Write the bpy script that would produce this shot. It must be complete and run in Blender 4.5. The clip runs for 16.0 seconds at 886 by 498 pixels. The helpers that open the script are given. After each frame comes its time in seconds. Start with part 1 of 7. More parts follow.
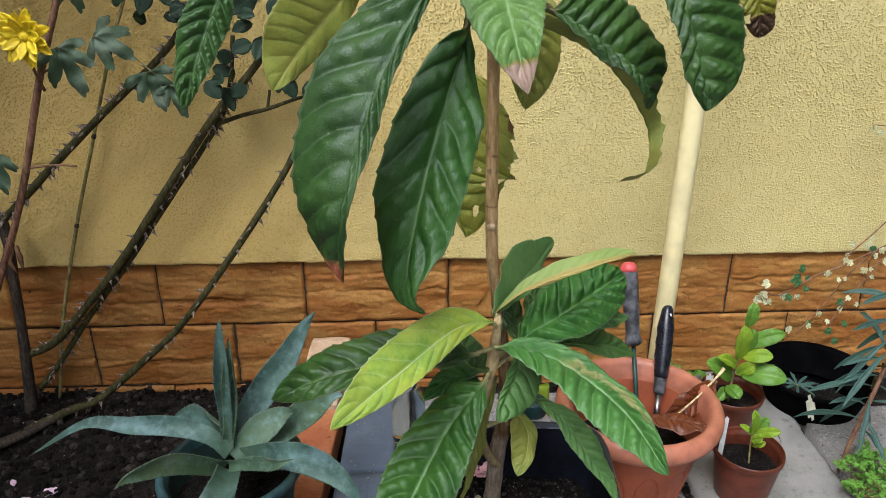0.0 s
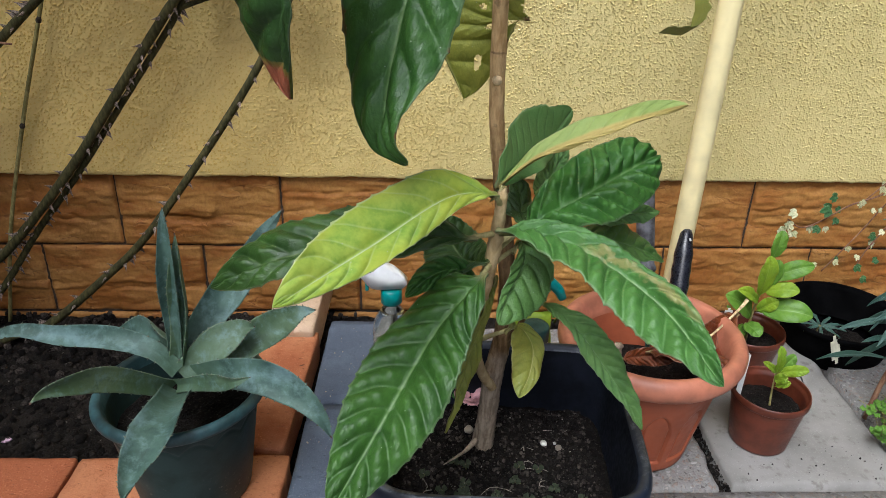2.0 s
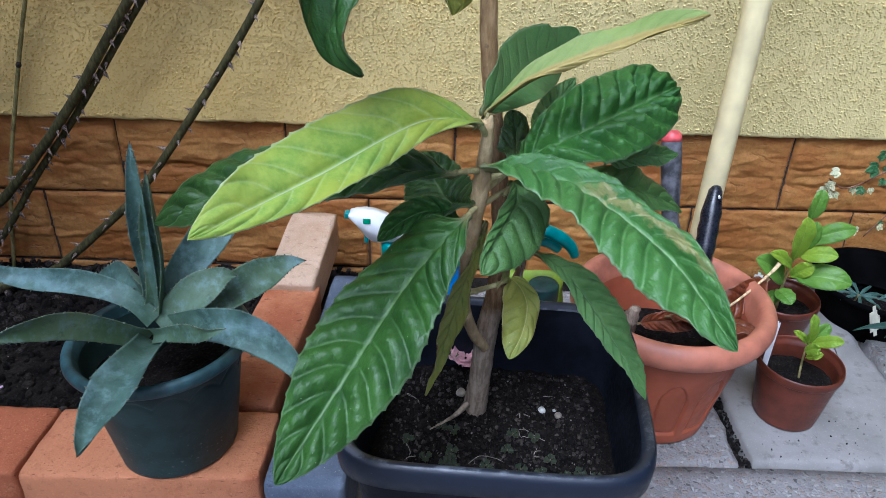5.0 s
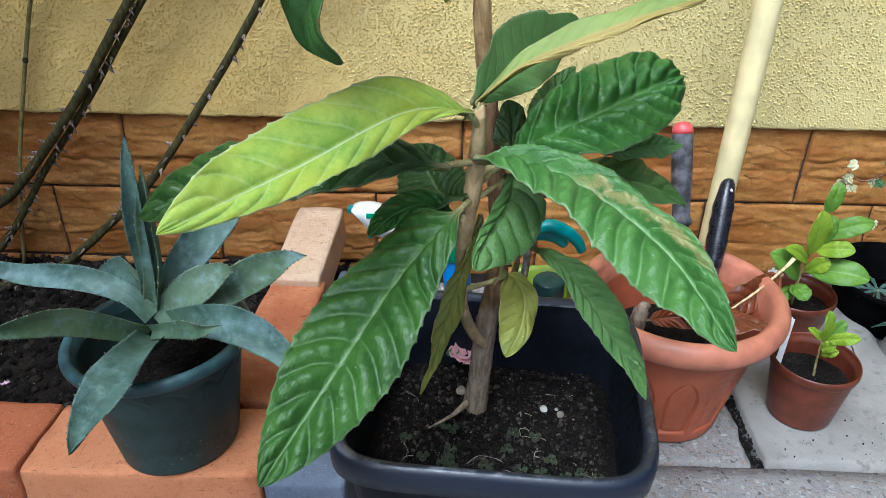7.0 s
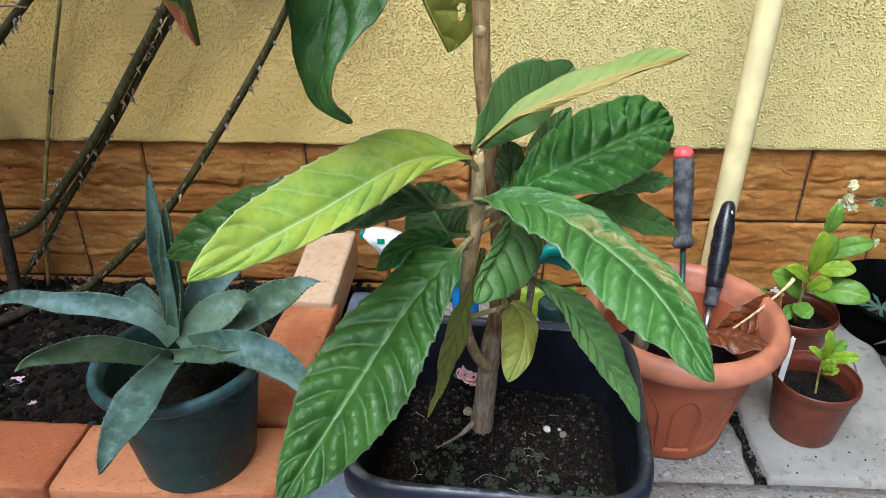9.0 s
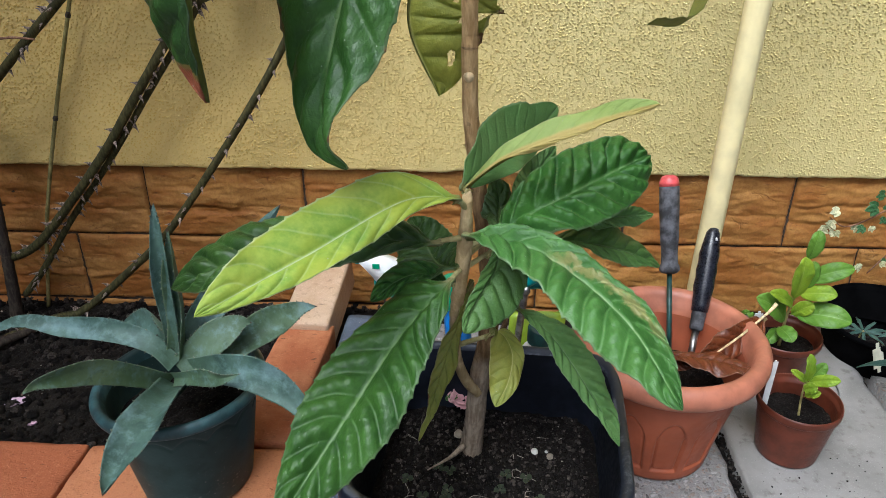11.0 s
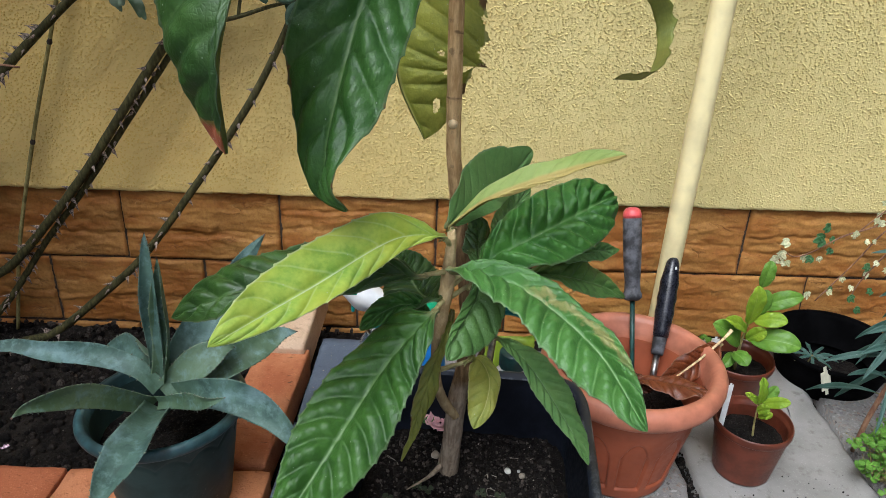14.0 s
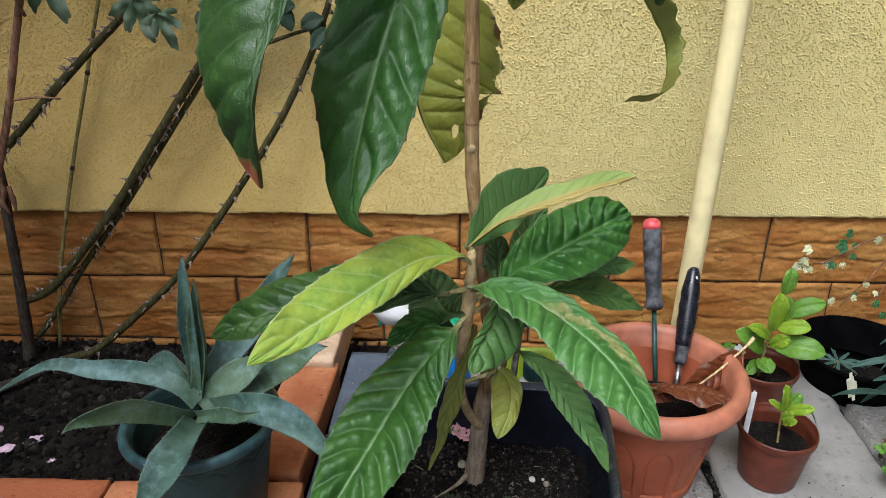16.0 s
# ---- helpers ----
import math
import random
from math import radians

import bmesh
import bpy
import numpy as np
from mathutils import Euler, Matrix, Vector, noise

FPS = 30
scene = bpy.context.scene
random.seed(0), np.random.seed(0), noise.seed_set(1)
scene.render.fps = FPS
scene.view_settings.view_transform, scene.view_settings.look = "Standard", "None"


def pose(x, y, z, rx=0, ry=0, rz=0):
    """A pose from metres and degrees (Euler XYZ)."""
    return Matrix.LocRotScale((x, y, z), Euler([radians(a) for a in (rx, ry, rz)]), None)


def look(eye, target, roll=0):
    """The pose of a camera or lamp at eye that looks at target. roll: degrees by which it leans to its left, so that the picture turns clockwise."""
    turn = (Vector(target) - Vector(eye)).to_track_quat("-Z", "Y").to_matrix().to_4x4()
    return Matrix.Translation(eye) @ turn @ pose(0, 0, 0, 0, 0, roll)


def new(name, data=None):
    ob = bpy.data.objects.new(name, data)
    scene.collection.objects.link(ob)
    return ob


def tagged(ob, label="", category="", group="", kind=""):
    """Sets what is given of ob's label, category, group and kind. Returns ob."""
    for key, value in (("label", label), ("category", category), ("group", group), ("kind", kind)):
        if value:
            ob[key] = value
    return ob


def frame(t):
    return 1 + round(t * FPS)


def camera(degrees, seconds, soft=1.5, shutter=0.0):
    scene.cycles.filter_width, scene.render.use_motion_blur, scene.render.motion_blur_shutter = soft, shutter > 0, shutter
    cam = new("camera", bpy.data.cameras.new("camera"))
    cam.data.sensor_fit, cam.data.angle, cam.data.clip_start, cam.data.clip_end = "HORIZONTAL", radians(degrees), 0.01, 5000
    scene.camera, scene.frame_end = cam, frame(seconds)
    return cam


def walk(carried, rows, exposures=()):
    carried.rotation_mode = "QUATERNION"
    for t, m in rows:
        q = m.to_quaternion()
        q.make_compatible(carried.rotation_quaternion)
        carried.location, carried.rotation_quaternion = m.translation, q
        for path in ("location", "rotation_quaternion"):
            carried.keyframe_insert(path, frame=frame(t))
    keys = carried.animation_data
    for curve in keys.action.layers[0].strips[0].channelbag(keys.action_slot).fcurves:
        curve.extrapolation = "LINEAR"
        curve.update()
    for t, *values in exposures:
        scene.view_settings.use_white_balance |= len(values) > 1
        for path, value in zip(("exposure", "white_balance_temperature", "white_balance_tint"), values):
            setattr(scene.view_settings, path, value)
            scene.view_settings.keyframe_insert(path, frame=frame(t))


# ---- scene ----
cam = camera(64.8, 16.0, 0.8)
PATH = [
    (0, (-0.052, -1.622, 0.911), (0.025, 0.238, 0.18), -0.2),
    (0.5, (-0.058, -1.602, 0.878), (0.063, 0.23, 0.082), 1.5),
    (1, (-0.053, -1.573, 0.839), (0.047, 0.244, 0.009), 1.3),
    (1.5, (-0.041, -1.532, 0.803), (0.035, 0.267, -0.068), 1.6),
    (2, (-0.043, -1.498, 0.763), (0.053, 0.315, -0.076), 1.6),
    (2.5, (-0.05, -1.481, 0.743), (0.076, 0.317, -0.123), 1.5),
    (3, (-0.052, -1.488, 0.746), (0.1, 0.313, -0.11), 2.8),
    (3.5, (-0.05, -1.483, 0.739), (0.098, 0.309, -0.137), 2.5),
    (4, (-0.039, -1.467, 0.725), (0.04, 0.314, -0.181), 1.7),
    (4.5, (-0.013, -1.441, 0.712), (0.06, 0.331, -0.213), 2.4),
    (4.7, (-0.005, -1.438, 0.712), (0.038, 0.333, -0.217), 2.1),
    (6.8, (0.025, -1.419, 0.709), (-0.029, 0.339, -0.242), 1.0),
    (7, (0.024, -1.419, 0.704), (-0.017, 0.342, -0.243), 0.9),
    (7.5, (0.021, -1.412, 0.699), (0.017, 0.343, -0.261), 2.0),
    (8, (0.026, -1.407, 0.692), (-0.086, 0.355, -0.247), -0.2),
    (8.5, (0.023, -1.418, 0.705), (-0.022, 0.354, -0.22), 0.8),
    (9, (0.032, -1.446, 0.739), (-0.047, 0.33, -0.177), -0.1),
    (9.5, (0.022, -1.46, 0.755), (-0.052, 0.342, -0.11), 1.4),
    (10, (0.032, -1.465, 0.767), (-0.034, 0.341, -0.09), 0.8),
    (10.2, (0.039, -1.464, 0.767), (-0.032, 0.336, -0.101), 0.2),
    (12.3, (0.03, -1.485, 0.767), (-0.018, 0.312, -0.109), 0.9),
    (12.5, (0.026, -1.483, 0.76), (-0.001, 0.31, -0.125), 1.6),
    (13, (0.021, -1.51, 0.783), (0.006, 0.299, -0.07), 1.8),
    (13.5, (0.018, -1.534, 0.813), (-0.04, 0.301, 0.018), 0.8),
    (14, (0.02, -1.511, 0.799), (0.052, 0.314, -0.018), 2.1),
    (14.5, (0.028, -1.505, 0.795), (-0.018, 0.316, -0.03), 0.7),
    (15, (0.026, -1.536, 0.824), (-0.013, 0.311, 0.056), 0.6),
    (15.5, (0.017, -1.567, 0.855), (-0.023, 0.301, 0.142), 0.6),
    (16, (0.024, -1.54, 0.822), (-0.018, 0.296, 0.029), 0.0),
]
# the clip's camera drifts in exposure and white balance
TONE = [
    (0, 0.27, 5600, 5), (1, 0.17, 5720, 5), (2, 0.24, 5600, 6), (3, 0.23, 5250, 8), (3.5, 0.27, 5050, 9), (4, 0.27, 4880, 10), (4.5, 0.25, 4760, 11),
    (7, 0.53, 5110, 3), (8, 0.55, 5240, 1), (8.5, 0.55, 5290, 2), (9.5, 0.48, 5420, 3), (10, 0.39, 5430, 4), (12.5, 0.27, 5480, 5), (14, 0.26, 5520, 5), (16, 0.28, 5560, 5),
]
walk(cam, [(t, look(eye, target, roll)) for t, eye, target, roll in PATH], TONE)

# ---- light ----
world = bpy.data.worlds.new("sky")
world.use_nodes = True
scene.world = world
SUN_EL, SUN_AZ = 55.0, 206.0
wn = world.node_tree
sky = wn.nodes.new("ShaderNodeTexSky")
sky.sky_type = 'NISHITA'
sky.sun_disc = False
sky.sun_elevation = radians(SUN_EL)
sky.sun_rotation = radians(SUN_AZ)
sky.air_density, sky.dust_density = 0.5, 8.0
wn.links.new(sky.outputs[0], wn.nodes["Background"].inputs[0])
wn.nodes["Background"].inputs[1].default_value = 0.15
sun = new("sun", bpy.data.lights.new("sun", 'SUN'))
sun.data.energy, sun.data.angle, sun.data.color = 1.7, radians(28), (1.0, 0.985, 0.95)
sun.matrix_world = look((-0.45, -0.9, 1.45), (0, 0, 0))


# ---- materials ----
class Nodes:
    """A short way to write node trees."""

    def __init__(self, name):
        self.mat = bpy.data.materials.new(name)
        self.mat.use_nodes = True
        self.tree = self.mat.node_tree
        self.bsdf = self.tree.nodes["Principled BSDF"]
        self.out = self.tree.nodes["Material Output"]

    def put(self, sock, value):
        if isinstance(value, bpy.types.NodeSocket):
            self.tree.links.new(value, sock)
        elif isinstance(value, (tuple, list)) and sock.type == 'RGBA' and len(value) == 3:
            sock.default_value = (*value, 1)
        else:
            sock.default_value = value

    def node(self, kind, ins=None, **props):
        n = self.tree.nodes.new(kind)
        for k, v in props.items():
            setattr(n, k, v)
        for k, v in (ins or {}).items():
            self.put(n.inputs[k], v)
        return n

    def math(self, op, a, b=0.0, c=0.0, clamp=False):
        return self.node("ShaderNodeMath", {0: a, 1: b, 2: c}, operation=op, use_clamp=clamp).outputs[0]

    def step(self, x, lo, hi, a=0.0, b=1.0):
        return self.node("ShaderNodeMapRange", {0: x, 1: lo, 2: hi, 3: a, 4: b}, interpolation_type='SMOOTHSTEP').outputs[0]

    def mix(self, f, a, b, mode='MIX'):
        n = self.node("ShaderNodeMix", data_type='RGBA', blend_type=mode)
        self.put(n.inputs[0], f), self.put(n.inputs[6], a), self.put(n.inputs[7], b)
        return n.outputs[2]

    def coords(self):
        return self.node("ShaderNodeTexCoord").outputs["Object"]

    def uv(self):
        return self.node("ShaderNodeUVMap", uv_map="UVMap").outputs[0]

    def place(self):
        return self.node("ShaderNodeNewGeometry").outputs["Position"]

    def random(self):
        return self.node("ShaderNodeObjectInfo").outputs["Random"]

    def noise(self, vec, scale, detail=4.0, rough=0.55, warp=0.0):
        return self.node("ShaderNodeTexNoise", {"Vector": vec, "Scale": scale, "Detail": detail, "Roughness": rough, "Distortion": warp}).outputs[0]

    def cells(self, vec, scale, feature='F1', out=0):
        return self.node("ShaderNodeTexVoronoi", {"Vector": vec, "Scale": scale}, feature=feature).outputs[out]

    def bump(self, height, strength, dist, normal=None):
        ins = {"Height": height, "Strength": strength, "Distance": dist}
        if normal is not None:
            ins["Normal"] = normal
        return self.node("ShaderNodeBump", ins).outputs[0]

    def finish(self, color, rough=0.6, normal=None, metal=0.0, spec=0.5, **more):
        self.put(self.bsdf.inputs["Base Color"], color)
        self.put(self.bsdf.inputs["Roughness"], rough)
        self.put(self.bsdf.inputs["Metallic"], metal)
        self.put(self.bsdf.inputs["Specular IOR Level"], spec)
        for k, v in more.items():
            self.put(self.bsdf.inputs[k.replace("_", " ")], v)
        if normal is not None:
            self.put(self.bsdf.inputs["Normal"], normal)
        return self.mat


def plain(name, color, rough=0.5, var=0.12, scale=30.0, bump=0.15, metal=0.0, spec=0.5, dist=0.001):
    """Paint, plastic or metal with slight mottling, dust and relief."""
    n = Nodes(name)
    p = n.place()
    a = n.noise(p, scale, 5)
    b = n.noise(p, scale * 7, 3)
    dark = tuple(c * (1 - 2 * var) for c in color)
    light = tuple(min(1, c * (1 + 1.2 * var) + 0.03 * var * min(1, 4 * max(color))) for c in color)
    col = n.mix(n.step(a, 0.35, 0.68), dark, light)
    return n.finish(col, n.step(b, 0.2, 0.8, rough - 0.08, rough + 0.1), n.bump(b, bump, dist), metal, spec)


def plaster_material():
    n = Nodes("roughcast_plaster")
    p = n.place()
    big = n.noise(p, 2.2, 4, 0.6)
    mid = n.noise(p, 14, 4)
    speck = n.noise(p, 260, 4, 0.7)
    # light's change across the wall, warm left to pale right, painted into colour
    x = n.node("ShaderNodeSeparateXYZ", {0: p}).outputs[0]
    painted_light = n.step(n.math('ADD', x, n.math('MULTIPLY', big, 0.5)), -0.45, 0.75)
    ochre = n.mix(n.step(big, 0.3, 0.7), (0.64, 0.445, 0.125), (0.71, 0.52, 0.165))
    paler = n.mix(n.step(big, 0.3, 0.7), (0.51, 0.43, 0.172), (0.59, 0.505, 0.222))
    col = n.mix(painted_light, ochre, paler)
    col = n.mix(n.step(mid, 0.45, 0.8, 0, 0.3), col, (0.58, 0.45, 0.17))
    col = n.mix(n.step(speck, 0.56, 0.72, 0, 0.45), col, (0.40, 0.29, 0.10))
    island = n.node("ShaderNodeNewGeometry").outputs["Random Per Island"]
    col = n.mix(n.step(island, 0.35, 1.0, 0, 0.3), col, (0.82, 0.70, 0.36))
    h = n.math('ADD', n.math('MULTIPLY', n.cells(p, 330, 'F1'), -0.6), n.noise(p, 420, 3))
    return n.finish(col, 0.9, n.bump(h, 0.6, 0.0012), spec=0.15)


def stone_tile_material():
    n = Nodes("cast_stone_tile")
    p = n.place()
    r = n.random()
    stretched = n.node("ShaderNodeMapping", {"Vector": p, "Scale": (1.0, 1.0, 3.0)}).outputs[0]
    shift = n.node("ShaderNodeVectorMath", {0: stretched, 1: n.node("ShaderNodeCombineXYZ", {0: n.math('MULTIPLY', r, 37.0), 1: 0.0, 2: n.math('MULTIPLY', r, 11.0)}).outputs[0]}, operation='ADD').outputs[0]
    big = n.noise(shift, 5.5, 3, 0.5)
    mid = n.noise(shift, 19, 5, 0.6)
    fine = n.noise(p, 160, 4, 0.6)
    col = n.mix(n.step(big, 0.36, 0.64), (0.31, 0.120, 0.019), (0.44, 0.230, 0.056))
    col = n.mix(n.step(mid, 0.52, 0.75, 0, 0.3), col, (0.27, 0.085, 0.014))
    col = n.mix(n.step(n.noise(shift, 9, 2), 0.55, 0.75, 0, 0.5), col, (0.47, 0.265, 0.075))
    col = n.mix(n.math('MULTIPLY', r, 0.35), col, (0.27, 0.095, 0.025))
    col = n.mix(n.step(fine, 0.35, 0.6, 0.3, 0), col, (0.16, 0.06, 0.02))
    ledge = n.math('ABSOLUTE', n.math('SUBTRACT', n.noise(shift, 6.5, 4, 0.5, 0.4), 0.5))
    split = n.cells(n.node("ShaderNodeVectorMath", {0: shift, 1: n.node("ShaderNodeVectorMath", {0: n.node("ShaderNodeTexNoise", {"Vector": p, "Scale": 26.0}).outputs[1], "Scale": 0.07}, operation='SCALE').outputs[0]}, operation='ADD').outputs[0], 8, 'DISTANCE_TO_EDGE')
    where = n.step(n.noise(shift, 12, 2), 0.53, 0.62)
    crack = n.math('MULTIPLY', n.math('MAXIMUM', n.step(ledge, 0.002, 0.008, 1, 0), n.step(split, 0.004, 0.018, 1, 0)), where)
    col = n.mix(n.math('MULTIPLY', crack, 0.35), col, (0.075, 0.030, 0.012))
    # pale band along the ledge lines, their highlight painted into the colour
    col = n.mix(n.math('MULTIPLY', n.step(ledge, 0.012, 0.03), n.math('MULTIPLY', n.step(ledge, 0.03, 0.06, 0.3, 0), where)), col, (0.52, 0.29, 0.09))
    h = n.math('ADD', n.math('MULTIPLY', mid, 0.9), n.math('MULTIPLY', fine, 0.45))
    h = n.math('SUBTRACT', h, n.math('MULTIPLY', crack, 0.9))
    return n.finish(col, 0.66, n.bump(h, 0.5, 0.004), spec=0.3)


def soil_material(name, dry=0.0):
    n = Nodes(name)
    p = n.place()
    a = n.noise(p, 18, 5, 0.65)
    b = n.noise(p, 130, 5, 0.7)
    c = n.cells(p, 190)
    col = n.mix(n.step(a, 0.35, 0.65), (0.004 + 0.004 * dry, 0.0033 + 0.0034 * dry, 0.003 + 0.0028 * dry), (0.012 + 0.012 * dry, 0.0095 + 0.010 * dry, 0.008 + 0.008 * dry))
    col = n.mix(n.step(b, 0.54, 0.70, 0, 0.7), col, (0.040, 0.032, 0.026))
    col = n.mix(n.step(n.noise(p, 330, 3), 0.62, 0.72, 0, 0.7), col, (0.10, 0.08, 0.062))
    col = n.mix(n.step(n.cells(p, 75), 0.0, 0.07, 0.8, 0), col, (0.14, 0.115, 0.09))
    h = n.math('ADD', n.math('MULTIPLY', b, 1.0), n.math('MULTIPLY', c, 0.6))
    return n.finish(col, 0.92, n.bump(h, 1.0, 0.006), spec=0.12)


def aggregate_material():
    n = Nodes("exposed_aggregate_concrete")
    p = n.place()
    warp = n.node("ShaderNodeVectorMath", {0: p, 1: n.node("ShaderNodeVectorMath", {0: n.node("ShaderNodeTexNoise", {"Vector": p, "Scale": 60.0}).outputs[1], "Scale": 0.012}, operation='SCALE').outputs[0]}, operation='ADD').outputs[0]
    tone = n.node("ShaderNodeSeparateColor", {0: n.cells(warp, 150, 'F1', 1)}).outputs
    edge = n.cells(warp, 150, 'DISTANCE_TO_EDGE')
    ramp = n.node("ShaderNodeValToRGB", {0: tone[0]})
    el = ramp.color_ramp.elements
    el[0].color, el[1].color = (0.09, 0.08, 0.072, 1), (0.42, 0.40, 0.385, 1)
    for pos, c in ((0.25, (0.25, 0.235, 0.225, 1)), (0.5, (0.27, 0.20, 0.16, 1)), (0.7, (0.38, 0.36, 0.34, 1)), (0.85, (0.22, 0.21, 0.22, 1))):
        el.new(pos).color = c
    paste = n.mix(n.noise(p, 9, 4), (0.21, 0.20, 0.19), (0.31, 0.295, 0.285))
    show = n.math('MULTIPLY', n.step(edge, 0.04, 0.16), n.step(tone[1], 0.2, 0.45))
    col = n.mix(show, paste, ramp.outputs[0])
    col = n.mix(n.step(n.noise(p, 300, 3), 0.3, 0.55, 0.35, 0), col, (0.15, 0.14, 0.13))
    h = n.math('ADD', n.math('MULTIPLY', show, 1.0), n.math('MULTIPLY', n.noise(p, 260, 3), 0.7))
    return n.finish(col, 0.85, n.bump(h, 0.8, 0.0025), spec=0.3)


def slab_material():
    n = Nodes("smooth_concrete_slab")
    p = n.place()
    a, b, c = n.noise(p, 6, 5, 0.6), n.noise(p, 45, 5, 0.6), n.noise(p, 400, 3)
    col = n.mix(n.step(a, 0.35, 0.65), (0.205, 0.195, 0.18), (0.275, 0.26, 0.245))
    col = n.mix(n.step(b, 0.55, 0.72, 0, 0.8), col, (0.155, 0.14, 0.125))
    col = n.mix(n.step(c, 0.58, 0.72, 0, 0.4), col, (0.40, 0.385, 0.36))
    col = n.mix(n.step(n.cells(p, 55), 0.0, 0.07, 0.8, 0), col, (0.12, 0.10, 0.09))
    return n.finish(col, 0.85, n.bump(n.math('ADD', b, n.math('MULTIPLY', c, 0.5)), 0.5, 0.002), spec=0.3)


def brick_material(name, dark, light, stain):
    n = Nodes(name)
    p = n.place()
    r = n.random()
    a, b = n.noise(p, 11, 5, 0.6), n.noise(p, 95, 5, 0.65)
    streak = n.noise(n.node("ShaderNodeMapping", {"Vector": p, "Scale": (1, 3, 5), "Rotation": (0.2, 0.1, 0.5)}).outputs[0], 55, 3)
    col = n.mix(n.step(n.math('ADD', a, n.math('MULTIPLY', n.math('SUBTRACT', r, 0.5), 0.3)), 0.33, 0.68), dark, light)
    col = n.mix(n.step(b, 0.52, 0.72, 0, 0.45), col, tuple(c * 0.6 for c in dark))
    col = n.mix(n.step(streak, 0.66, 0.74, 0, 0.75), col, stain)
    pit = n.math('MULTIPLY', n.step(n.cells(p, 130), 0.0, 0.16, 1, 0), n.step(n.noise(p, 30, 2), 0.45, 0.6))
    col = n.mix(n.math('MULTIPLY', pit, 0.7), col, stain)
    col = n.mix(n.step(n.noise(p, 420, 3), 0.56, 0.72, 0, 0.5), col, tuple(min(1, c * 1.35) for c in light))
    h = n.math('ADD', b, n.math('MULTIPLY', n.step(streak, 0.6, 0.75), -0.8))
    h = n.math('ADD', n.math('SUBTRACT', h, pit), n.math('MULTIPLY', n.noise(p, 420, 3), 0.5))
    return n.finish(col, 0.85, n.bump(h, 0.7, 0.003), spec=0.25)


VEINS = 13.0


def leaf_material(name, low, high, vein, brown=0.0, tip=0.0, tipcol=(0.25, 0.10, 0.045), scar=0.0, rough=0.43, glow=0.16, blotch=(0.20, 0.26, 0.03), blot=0.0, vw=0.06, rib=0.6, half_tan=0.0, veiny=1.0):
    n = Nodes(name)
    s = n.node("ShaderNodeSeparateXYZ", {0: n.uv()}).outputs
    p = n.place()
    r = n.random()
    au = n.math('ABSOLUTE', n.math('MULTIPLY_ADD', s[0], 2.0, -1.0))
    ph = n.node("ShaderNodeSeparateXYZ", {0: n.node("ShaderNodeUVMap", uv_map="Veins").outputs[0]}).outputs[0]
    d = n.math('ABSOLUTE', n.math('SUBTRACT', n.math('FRACT', n.math('ADD', ph, 0.5)), 0.5))
    a = n.noise(p, 28, 4)
    f = n.noise(p, 240, 4, 0.6)
    col = n.mix(n.step(n.math('ADD', a, n.math('MULTIPLY', n.math('SUBTRACT', f, 0.5), 0.5)), 0.30, 0.72), low, high)
    col = n.mix(n.step(d, 0.05, 0.5, 0.0, 0.35), col, high)
    col = n.mix(n.step(s[1], 0.03, 0.085, 0.85, 0.0), col, (0.34, 0.29, 0.13))
    if blot:
        col = n.mix(n.math('MULTIPLY', n.step(n.noise(p, 24, 3), 0.42, 0.66), blot), col, blotch)
        col = n.mix(n.math('MULTIPLY', n.step(au, 0.6, 1.0), blot * 0.7), col, blotch)
    col = n.mix(n.step(d, 0.0, vw, 0.26 if veiny < 0.5 else 0.15, 0.0), col, vein)
    col = n.mix(n.step(au, 0.0, 0.045, 0.9, 0.0), col, vein)
    col = n.mix(n.step(au, 0.95, 0.975, 0.0, 0.6), col, tuple(0.7 * v + 0.05 for v in vein))
    if half_tan:
        col = n.mix(n.step(n.math('ADD', s[0], n.math('MULTIPLY', n.math('SUBTRACT', a, 0.5), 0.1)), 0.34, 0.42, 0.0, half_tan), col, (0.66, 0.50, 0.17))
    if brown:
        rim = n.math('ADD', au, n.math('MULTIPLY', n.math('SUBTRACT', n.noise(p, 45, 4), 0.5), 1.1))
        col = n.mix(n.step(rim, 1.20 - 0.22 * brown, 1.27 - 0.2 * brown), col, (0.16, 0.07, 0.03))
    if tip:
        end = n.math('ADD', s[1], n.math('MULTIPLY', n.math('SUBTRACT', n.noise(p, 60, 4), 0.5), 0.5 * tip))
        col = n.mix(n.step(end, 1 - tip - 0.06 * tip, 1 - tip, 0, 0.7), col, (0.36, 0.27, 0.06))
        col = n.mix(n.step(end, 1 - tip, 1.02 - tip), col, tipcol)
        col = n.mix(n.math('MULTIPLY', n.step(end, 1 - tip, 1.01 - tip), n.step(n.noise(p, 85, 4), 0.52, 0.66, 0, 0.5)), col, tuple(0.55 * c for c in tipcol))
    if scar:
        line = n.math('ABSOLUTE', n.math('SUBTRACT', n.math('ADD', s[0], n.math('MULTIPLY', n.math('SUBTRACT', n.noise(p, 55, 5), 0.5), 0.7)), n.math('MULTIPLY_ADD', s[1], 0.75, 0.27)))
        band = n.math('MULTIPLY', n.step(line, 0.03, 0.11, 1, 0), n.math('MULTIPLY', n.step(s[1], 0.3, 0.42), n.step(s[1], 0.72, 0.85, 1, 0)))
        col = n.mix(n.math('MULTIPLY', band, scar), col, (0.40, 0.33, 0.13))
    spots = n.cells(p, 110)
    col = n.mix(n.step(spots, 0.03, 0.07, 0.7, 0), col, (0.48, 0.52, 0.42))
    net = n.cells(p, 330, 'DISTANCE_TO_EDGE')
